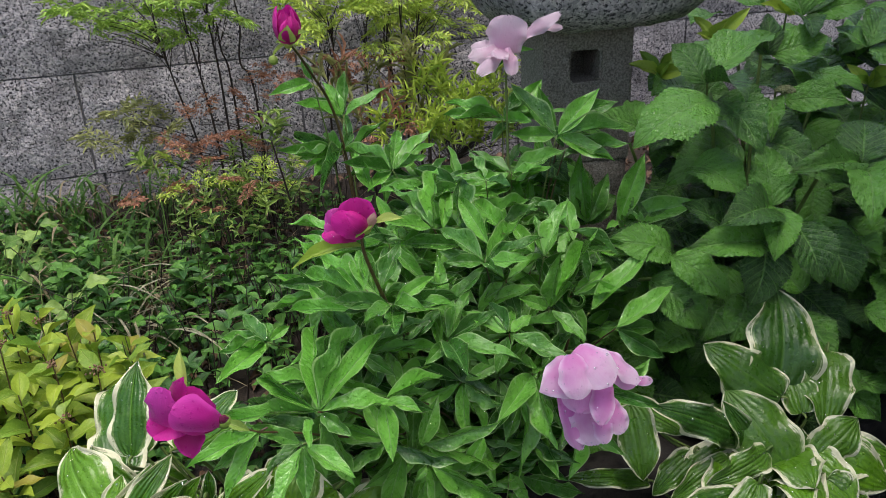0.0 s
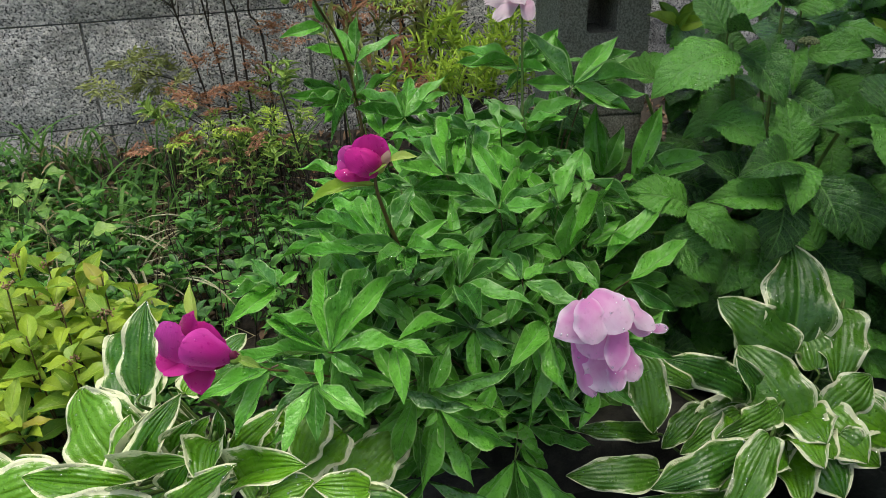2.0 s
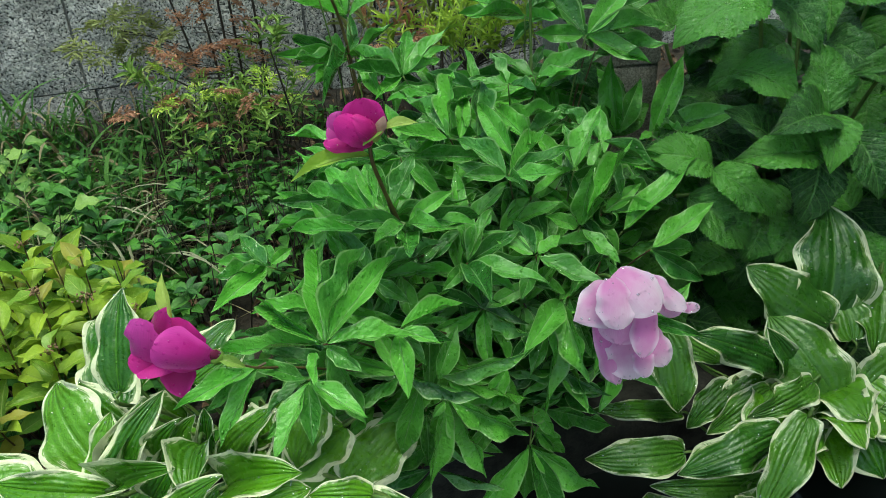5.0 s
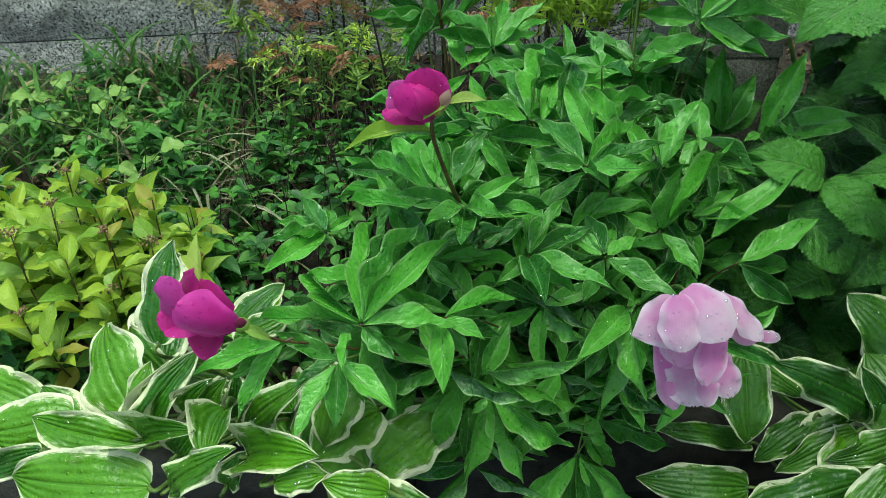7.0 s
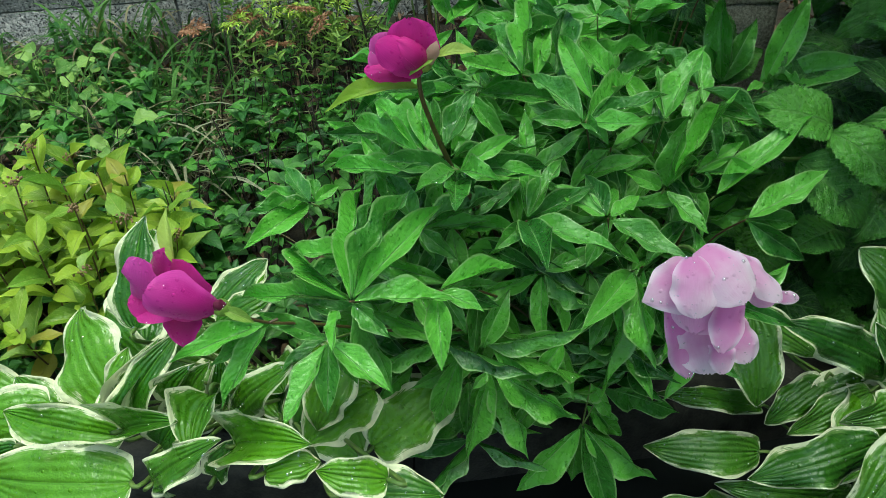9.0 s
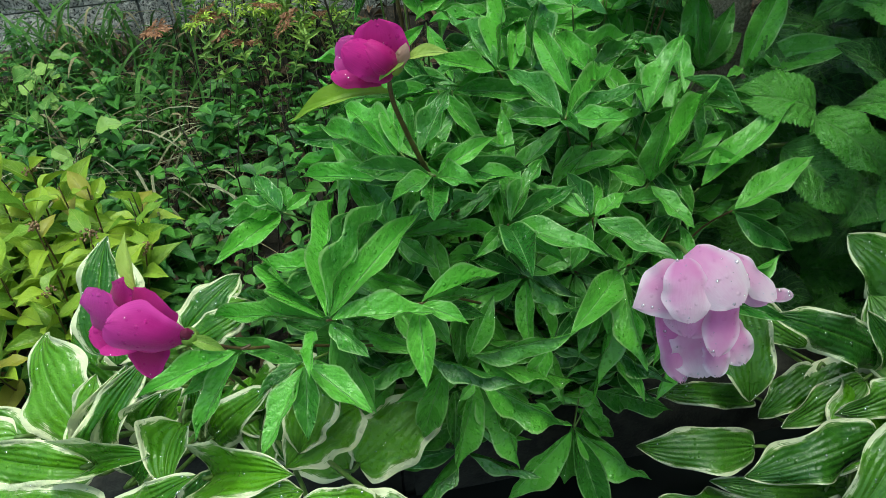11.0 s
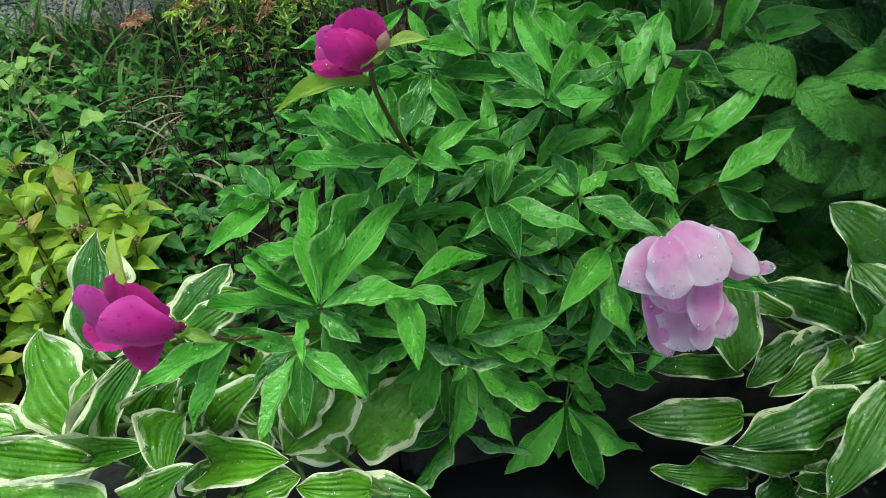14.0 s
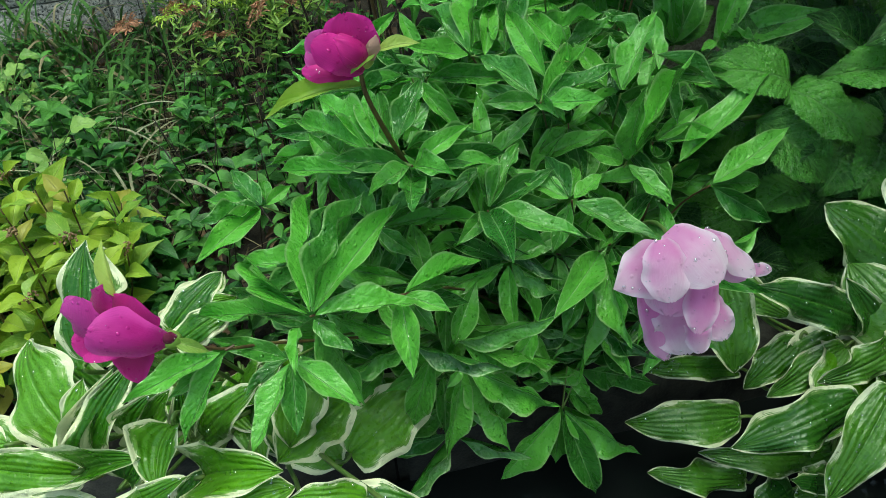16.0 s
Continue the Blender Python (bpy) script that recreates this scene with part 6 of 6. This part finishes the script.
nandina((-0.628, 1.939, 0.090), "tall nandina with dark canes and feathery yellow-green tops", [
    [(-0.628, 1.939, 0.090), (-0.628, 1.939, 0.354), (-0.659, 1.929, 0.541), (-0.678, 1.923, 0.666), (-0.679, 1.923, 0.770)],
    [(-0.577, 1.933, 0.090), (-0.577, 1.933, 0.373), (-0.592, 1.929, 0.552), (-0.605, 1.925, 0.675), (-0.605, 1.925, 0.766)],
    [(-0.553, 1.961, 0.090), (-0.553, 1.961, 0.508), (-0.557, 1.960, 0.628), (-0.560, 1.959, 0.709), (-0.542, 1.965, 0.773)],
    [(-0.535, 1.988, 0.090), (-0.535, 1.988, 0.524), (-0.547, 1.984, 0.610), (-0.549, 1.983, 0.679)],
], [
    ((-0.741, 1.884, 0.706), "leafy", (0.08, 0.05, 0.04), 6, 0.100),
    ((-0.660, 1.929, 0.684), "leafy", (0.08, 0.05, 0.04), 6, 0.090),
    ((-0.560, 1.959, 0.676), "leafy", (0.07, 0.05, 0.05), 6, 0.090),
    ((-0.790, 1.837, 0.726), "leafy", (0.04, 0.04, 0.02), 2, 0.120),
    ((-0.611, 1.944, 0.752), "leafy", (0.14, 0.05, 0.04), 9, 0.090),
    ((-0.793, 1.941, 0.436), "olive", (0.06, 0.04, 0.03), 4, 0.120),
    ((-0.763, 1.898, 0.394), "olive", (0.06, 0.03, 0.03), 3, 0.110),
    ((-0.654, 1.931, 0.643), "leafy", (0.1, 0.05, 0.04), 5, 0.100),
    ((-0.787, 1.870, 0.684), "leafy", (0.06, 0.04, 0.03), 2, 0.110),
], 51)
nandina((-0.464, 1.936, 0.090), "bare dark nandina cane with russet lower foliage", [
    [(-0.464, 1.936, 0.090), (-0.464, 1.936, 0.505), (-0.489, 1.929, 0.586), (-0.477, 1.932, 0.675), (-0.485, 1.930, 0.760)],
], [
    ((-0.471, 1.934, 0.474), "red", (0.08, 0.06, 0.05), 4, 0.070),
    ((-0.608, 1.819, 0.395), "red", (0.06, 0.06, 0.03), 6, 0.070),
    ((-0.530, 1.864, 0.436), "red", (0.08, 0.06, 0.05), 4, 0.062),
    ((-0.423, 1.896, 0.445), "red", (0.05, 0.04, 0.04), 3, 0.062),
    ((-0.532, 1.759, 0.325), "sprig", (0.14, 0.1, 0.05), 22, 0.065),
    ((-0.532, 1.759, 0.325), "lime", (0.14, 0.1, 0.05), 8, 0.060),
    ((-0.453, 1.678, 0.266), "sprig", (0.14, 0.08, 0.04), 20, 0.060),
    ((-0.489, 1.772, 0.362), "red", (0.12, 0.1, 0.05), 4, 0.047),
    ((-0.592, 1.688, 0.324), "red", (0.16, 0.08, 0.03), 6, 0.062),
    ((-0.460, 1.833, 0.385), "sprig", (0.05, 0.05, 0.03), 6, 0.090),
    ((-0.617, 1.733, 0.338), "red", (0.12, 0.08, 0.03), 4, 0.062),
    ((-0.421, 1.740, 0.312), "sprig", (0.08, 0.06, 0.05), 10, 0.080),
], 52)
nandina((-0.092, 2.017, 0.090), "clustered dark nandina canes with yellow-green foliage", [
    [(-0.092, 2.017, 0.090), (-0.092, 2.017, 0.385), (-0.092, 2.017, 0.556), (-0.094, 2.016, 0.722)],
    [(-0.061, 2.047, 0.090), (-0.061, 2.047, 0.423), (-0.063, 2.047, 0.564), (-0.039, 2.054, 0.716)],
    [(-0.036, 2.013, 0.090), (-0.036, 2.013, 0.466), (-0.038, 2.012, 0.582), (-0.066, 2.004, 0.640)],
    [(-0.122, 2.029, 0.090), (-0.122, 2.029, 0.437), (-0.128, 2.027, 0.555), (-0.149, 2.021, 0.614)],
    [(-0.197, 2.069, 0.090), (-0.197, 2.069, 0.492), (-0.195, 2.069, 0.595), (-0.178, 2.074, 0.679)],
    [(-0.297, 2.039, 0.090), (-0.297, 2.039, 0.503), (-0.274, 2.045, 0.588), (-0.282, 2.043, 0.674)],
], [
    ((-0.223, 2.040, 0.657), "lime", (0.12, 0.06, 0.05), 16, 0.090),
    ((-0.080, 2.062, 0.648), "lime", (0.12, 0.06, 0.05), 18, 0.090),
    ((0.021, 2.135, 0.649), "lime", (0.06, 0.05, 0.05), 6, 0.120),
    ((-0.105, 2.055, 0.705), "lime", (0.16, 0.06, 0.03), 12, 0.090),
    ((-0.305, 2.036, 0.689), "lime", (0.06, 0.05, 0.04), 5, 0.110),
    ((-0.277, 2.045, 0.559), "red", (0.1, 0.05, 0.05), 4, 0.062),
    ((-0.196, 1.965, 0.541), "red", (0.1, 0.05, 0.05), 3, 0.070),
    ((-0.169, 1.868, 0.405), "red", (0.08, 0.06, 0.05), 3, 0.070),
    ((0.314, 1.962, 0.518), "lime", (0.03, 0.03, 0.03), 2, 0.090),
], 53)
nandina((0.027, 1.823, 0.090), "low nandina with fresh lime shoots behind the peony", [
    [(0.027, 1.823, 0.090), (0.027, 1.823, 0.428), (0.026, 1.823, 0.463)],
    [(-0.026, 1.755, 0.090), (-0.026, 1.755, 0.401), (-0.028, 1.754, 0.435)],
    [(-0.338, 1.692, 0.090), (-0.338, 1.692, 0.198), (-0.351, 1.688, 0.300), (-0.367, 1.683, 0.403), (-0.375, 1.681, 0.450)],
], [
    ((-0.13, 2.02, 0.527), "reed", (0.07, 0.04, 0.06), 5, 0.11),
    ((-0.19, 1.98, 0.465), "reed", (0.07, 0.04, 0.05), 5, 0.11),
    ((-0.052, 1.97, 0.447), "reed", (0.07, 0.05, 0.06), 6, 0.11),
    ((-0.117, 1.93, 0.422), "rust", (0.08, 0.05, 0.04), 4, 0.09),
    ((-0.014, 1.95, 0.471), "fresh", (0.05, 0.05, 0.04), 11, 0.085),
    ((0.048, 1.88, 0.441), "fresh", (0.06, 0.05, 0.04), 17, 0.085),
    ((0.113, 1.9, 0.49), "fresh", (0.04, 0.04, 0.04), 10, 0.08),
    ((-0.086, 1.86, 0.396), "fresh", (0.07, 0.05, 0.03), 13, 0.08),
    ((0.08, 1.8, 0.404), "fresh", (0.08, 0.05, 0.03), 17, 0.085),
    ((-0.199, 1.88, 0.41), "reed", (0.06, 0.05, 0.04), 4, 0.09),
    ((0.16, 1.78, 0.426), "fresh", (0.06, 0.05, 0.03), 10, 0.08),
    ((-0.001, 1.76, 0.391), "fresh", (0.1, 0.05, 0.03), 13, 0.08),
    ((-0.281, 2.0, 0.465), "rust", (0.06, 0.04, 0.06), 3, 0.09),
    ((0.284, 1.83, 0.516), "reed", (0.03, 0.03, 0.02), 2, 0.09),
    ((0.371, 1.8, 0.505), "fresh", (0.03, 0.03, 0.02), 5, 0.08),
], 54)


# ---- low plants, grass and litter ----
def sprig_unit(seed, scale=1.0, pairs=5):
    rng = random.Random(seed)
    unit = blade("plain", mint_green, bow=0.08, fold=0.3, wave=0.03, seed=seed, nu=5, nv=1)
    heap = Heap()
    h = 0.10 * scale
    heap.add(tube([(0, 0, 0), (0.004, 0.003, h * 0.5), (0, 0, h)], 0.0012, 0.0007, mint_green, "stalk", 4, 2), Matrix())
    for k in range(pairs):
        z = h * (0.3 + 0.7 * k / (pairs - 1))
        for q in range(2 if k < pairs - 1 else 4):
            g = k * 1.57 + q * (math.pi if k < pairs - 1 else math.pi / 2) + rng.uniform(-0.4, 0.4)
            ln = scale * rng.uniform(0.025, 0.040) * (1.0 if k < pairs - 1 else 0.65)
            p = Vector((0, 0, z))
            heap.add(unit, blade_pose(p, p + Vector((math.cos(g) * ln, math.sin(g) * ln, ln * rng.uniform(-0.15, 0.35))), ln * rng.uniform(0.45, 0.6), (0, -0.3, 0.95)))
    return heap.mesh("sprig", mint_green)


def build_low_plants():
    rng = random.Random(21)
    units = [sprig_unit(200 + k, 1.0, 5) for k in range(5)] + [sprig_unit(210 + k, 0.8, 4) for k in range(3)]
    heap = Heap()
    n = 0
    while n < 470:
        x, y = rng.uniform(-1.15, 0.35), rng.uniform(0.90, 2.1)
        u, v = wall_uv(x, y)
        if v < 0.18 or v > 1.335:
            continue
        if x > -0.16 and y < 1.35 or x > 0.15:
            continue
        if noise.noise(Vector((x * 4, y * 4, 2.0))) < -0.18 and rng.random() < 0.75:
            continue
        if (v < 0.62 or (Vector((x, y)) - Vector((-0.633, 1.620))).length < 0.10) and rng.random() < 0.6:
            continue
        s = rng.uniform(0.8, 1.7) if y < 1.6 else rng.uniform(0.7, 1.3)
        m = Matrix.Translation((x, y, soil_height(x, y) - 0.005)) @ Euler((rng.uniform(-0.25, 0.25), rng.uniform(-0.25, 0.25), rng.uniform(0, 6.28))).to_matrix().to_4x4() @ Matrix.Scale(s, 4)
        heap.add(rng.choice(units), m)
        n += 1
    tagged(new("groundcover", heap.mesh("groundcover", mint_green)), "mat of small opposite-leaved green plants on the soil", "groundcover", kind="stuff")


def strap(rng, root, length, lean, width, material, droop=0.6):
    """One arching strap leaf as a ribbon with a keel."""
    g = rng.uniform(0, 6.28)
    d = Vector((math.cos(g), math.sin(g), 0))
    side = Vector((-d.y, d.x, 0))
    verts, uvs, faces = [], [], []
    n = 9
    for i in range(n + 1):
        s = i / n
        p = root + d * (lean * length * s ** 1.5) + Vector((0, 0, length * (s - droop * s ** 2.6)))
        w = width * half_width("blade", s * 0.98) * 2
        for j, v in enumerate((-1, 0, 1)):
            verts.append(p + side * v * w / 2 + Vector((0, 0, -0.15 * w if v == 0 else 0)))
            uvs.append((s, (v + 1) / 2))
    for i in range(n):
        for j in range(2):
            a = i * 3 + j
            faces.append((a, a + 1, a + 4, a + 3))
    return mesh_of("strap", verts, faces, material, uvs)


def build_grass():
    rng = random.Random(31)
    for cu, cv, n, length, spread in ((-0.10, 0.20, 100, 0.27, 0.15), (0.22, 0.18, 90, 0.22, 0.14), (-0.42, 0.26, 90, 0.27, 0.16), (-0.25, 0.50, 100, 0.27, 0.18), (0.08, 0.50, 80, 0.24, 0.17), (0.45, 0.20, 50, 0.19, 0.12), (-0.5, 0.62, 70, 0.26, 0.16), (0.01, 0.67, 120, 0.27, 0.16)):
        heap, dry = Heap(), Heap()
        at = by_wall(cu, cv, 0)
        at.z = soil_height(at.x, at.y)
        for k in range(n):
            p = at + Vector((rng.gauss(0, spread * 0.5), rng.gauss(0, spread * 0.35), -0.01))
            old = rng.random() < 0.24
            me = strap(rng, p, length * rng.uniform(0.6, 1.2), rng.uniform(0.2, 0.8), rng.uniform(0.004, 0.0095), straw if old else grass_green, rng.uniform(0.35, 0.75) + (0.15 if old else 0))
            (dry if old else heap).add(me, Matrix())
            bpy.data.meshes.remove(me)
        clump = thing("grass_clump", at, "clump of arching strap-leaved grass with a few dry blades", "grass", "grass clumps")
        tagged(part("foliage", heap.mesh("blades", grass_green), clump), kind="stuff")
        if dry.v:
            tagged(part("dry_foliage", dry.mesh("blades", straw), clump, None, "dry straw-coloured blades"), kind="stuff")


def build_straw_tuft():
    """Bleached dead blades arching over the grass."""
    rng = random.Random(61)
    heap = Heap()
    at = Vector((-0.709, 1.35, 0.0))
    at.z = soil_height(at.x, at.y)
    for k in range(80):
        p = at + Vector((rng.gauss(0, 0.07), rng.gauss(0, 0.06), 0.0))
        me = strap(rng, p, rng.uniform(0.20, 0.33), rng.uniform(0.4, 1.1), rng.uniform(0.003, 0.006), straw_pale, rng.uniform(0.6, 0.95))
        heap.add(me, Matrix())
        bpy.data.meshes.remove(me)
    tuft = thing("straw_tuft", at, "tuft of bleached dead grass blades among green ones", "dry grass", "grass clumps")
    tagged(part("foliage", heap.mesh("blades", straw_pale), tuft), kind="stuff")


def build_litter():
    rng = random.Random(41)
    unit = [blade("plain", litter_brown, bow=0.2, fold=0.4, wave=0.08, seed=300 + k, nu=4, nv=1) for k in range(3)]
    heap, stalks = Heap(), Heap()
    for k in range(2400):
        u, v = rng.uniform(-0.3, 1.9), rng.uniform(0.03, 1.33)
        p = by_wall(u, v, 0)
        p.z = soil_height(p.x, p.y) + rng.uniform(0.001, 0.012)
        g, ln = rng.uniform(0, 6.28), rng.uniform(0.015, 0.045)
        heap.add(rng.choice(unit), blade_pose(p, p + Vector((math.cos(g) * ln, math.sin(g) * ln, rng.uniform(-0.004, 0.012))), ln * rng.uniform(0.25, 0.6), (0, 0, 1), rng.uniform(-0.6, 0.6)))
    tagged(new("leaf_litter", heap.mesh("leaf_litter", litter_brown)), "brown fallen leaves strewn over the soil", "leaf litter", kind="stuff")
    for k in range(460):
        u, v = rng.uniform(-0.3, 1.2), rng.uniform(0.10, 1.2)
        p = by_wall(u, v, 0)
        if k > 260:
            p = Vector((-0.633, 1.620, 0)) + Vector((rng.gauss(0, 0.09), rng.gauss(0, 0.10), 0))
        p.z = soil_height(p.x, p.y) + rng.uniform(0.004, 0.03)
        g, ln = rng.uniform(0, 6.28), rng.uniform(0.06, 0.16)
        q = p + Vector((math.cos(g) * ln, math.sin(g) * ln, rng.uniform(-0.005, 0.03)))
        t = tube([p, p.lerp(q, 0.5) + Vector((0, 0, 0.008)), q], 0.0013, 0.0008, straw, "stalk", 4, 2)
        stalks.add(t, Matrix())
        bpy.data.meshes.remove(t)
    bare = Heap()
    for k in range(240):
        x, y = rng.uniform(-0.75, -0.05), rng.uniform(1.15, 1.95)
        if wall_uv(x, y)[1] < 0.2:
            continue
        p = Vector((x, y, soil_height(x, y) - 0.01))
        top = p + Vector((rng.uniform(-0.06, 0.06), rng.uniform(-0.05, 0.05), rng.uniform(0.08, 0.24)))
        t = tube([p, p.lerp(top, 0.5) + Vector((rng.uniform(-0.012, 0.012), 0, 0)), top], 0.0017, 0.0007, stem_dark, "stalk", 4, 2)
        bare.add(t, Matrix())
        bpy.data.meshes.remove(t)
    tagged(new("bare_stems", bare.mesh("bare_stems", stem_dark)), "thin dark bare stems standing among the low plants", "stems", kind="stuff")
    tagged(new("dry_stalks", stalks.mesh("dry_stalks", straw)), "dry straw stalks lying on the ground", "stalks", kind="stuff")


def dry_twig(points, radius, material, label):
    tagged(new('dry_twig', tube(points, radius, radius * 0.5, material, 'dry_twig', 5, 5)), label, 'twig', 'twigs among the low plants')


dry_twig([(-0.576, 1.300, 0.196), (-0.503, 1.330, 0.211), (-0.463, 1.360, 0.210), (-0.415, 1.400, 0.204)], 0.0011, stem_dark, 'thin brown twig lying across the low plants')
dry_twig([(-0.932, 1.350, 0.311), (-0.801, 1.300, 0.314), (-0.733, 1.280, 0.294), (-0.643, 1.250, 0.271)], 0.0010, stem_dark, 'thin dark bare twig over the grass')
dry_twig([(-0.958, 1.550, 0.285), (-0.853, 1.450, 0.273), (-0.776, 1.360, 0.258), (-0.723, 1.300, 0.249)], 0.0010, stem_dark, 'thin dark bare twig over the grass')
dry_twig([(-0.832, 1.200, 0.298), (-0.788, 1.220, 0.292), (-0.727, 1.250, 0.261)], 0.0009, straw, 'pale dry stalk over the low plants')
dry_twig([(-0.328, 1.200, 0.163), (-0.411, 1.300, 0.208), (-0.458, 1.360, 0.235)], 0.0010, stem_dark, 'thin dark bare twig over the grass')


def leafy_weed(at, count, seed, label):
    """A low plant with broad pale leaves on short stalks."""
    rng = random.Random(seed)
    plant = thing("leafy_weed", at, label, "weed", "weeds")
    units = [blade("hydrangea", weed_green, bow=0.1, fold=0.2, wave=0.10, seed=700 + k, nu=14, nv=3, lobe=0.05, crinkle=0.02, teeth=1) for k in range(3)]
    base = Vector(at)
    for k in range(count):
        g = k * 2.4
        rr = 0.10 * math.sqrt((k + 0.5) / count)
        p = base + Vector((math.cos(g) * rr, math.sin(g) * rr, rng.uniform(0.09, 0.19)))
        ln = rng.uniform(0.03, 0.046)
        leaf = part("leaf", rng.choice(units), plant, blade_pose(p, p + Vector((math.cos(g) * ln, math.sin(g) * ln, rng.uniform(-0.02, 0.02))), ln * 0.75, (0, -0.5, 0.85), rng.uniform(-0.3, 0.3)))
        part("petiole", tube([base, base.lerp(p, 0.6) + Vector((0, 0, 0.01)), p], 0.0014, 0.0009, stem_green, "petiole", 5, 3), leaf)


leafy_weed((-1.199, 1.747, 0.050), 16, 1, "low pale green weed with broad soft leaves")
leafy_weed((-1.067, 1.687, 0.050), 14, 2, "low pale green weed with broad soft leaves")
leafy_weed((-1.087, 1.549, 0.050), 14, 3, "low pale green weed with broad soft leaves")
leafy_weed((-0.980, 1.600, 0.050), 10, 4, "low pale green weed with broad soft leaves")
leafy_weed((-0.948, 1.5, 0.141), 9, 5, "low pale green weed with broad soft leaves")
leafy_weed((-0.771, 1.3, 0.13), 9, 7, "low pale green weed with broad soft leaves")


build_low_plants()
build_grass()
build_straw_tuft()
build_litter()


# ---- rain drops ----
def dew(carrier, name, count, seed, small, large, only):
    """Beads of rain that sit on the faces of a thing's blades, gathered into one mesh."""
    rng = random.Random(seed)
    bead = ball(1.0, drop_clear, "bead", (1, 1, 0.55), rings=5)
    heap = Heap()
    carriers = [o for o in carrier.children_recursive if o.name.split(".")[0] in only]
    for k in range(count):
        o = rng.choice(carriers)
        poly = rng.choice(o.data.polygons)
        m = world_of(o)
        ws = [m @ o.data.vertices[i].co for i in poly.vertices]
        a, b = rng.random(), rng.random()
        p = ws[0].lerp(ws[1], a).lerp(ws[-1].lerp(ws[-2], a), b)
        nrm = (ws[1] - ws[0]).cross(ws[-1] - ws[0])
        if nrm.length < 1e-9:
            continue
        nrm.normalize()
        if nrm.z < 0:
            nrm = -nrm
        r = small + (large - small) * rng.random() ** 3
        heap.add(bead, Matrix.Translation(p + nrm * r * 0.25) @ nrm.to_track_quat("Z", "Y").to_matrix().to_4x4() @ Matrix.Scale(r, 4))
    tagged(part(name, heap.mesh(name, drop_clear), carrier, None, "clear beads of rain"), kind="stuff")


dew(pink_bloom, "dew", 130, 1, 0.0006, 0.0020, ("petal",))
dew(low_bud, "dew", 40, 2, 0.0004, 0.0010, ("petal",))
dew(upper_bud, "dew", 30, 3, 0.0004, 0.0010, ("petal",))
dew(peony, "dew", 2000, 4, 0.0005, 0.0016, ("leaflet",))
dew(hosta_a, "dew", 900, 5, 0.0005, 0.0018, ("leaf",))
dew(hosta_b, "dew", 900, 6, 0.0005, 0.0020, ("leaf",))
dew(hydrangea, "dew", 900, 7, 0.0006, 0.0016, ("leaf",))
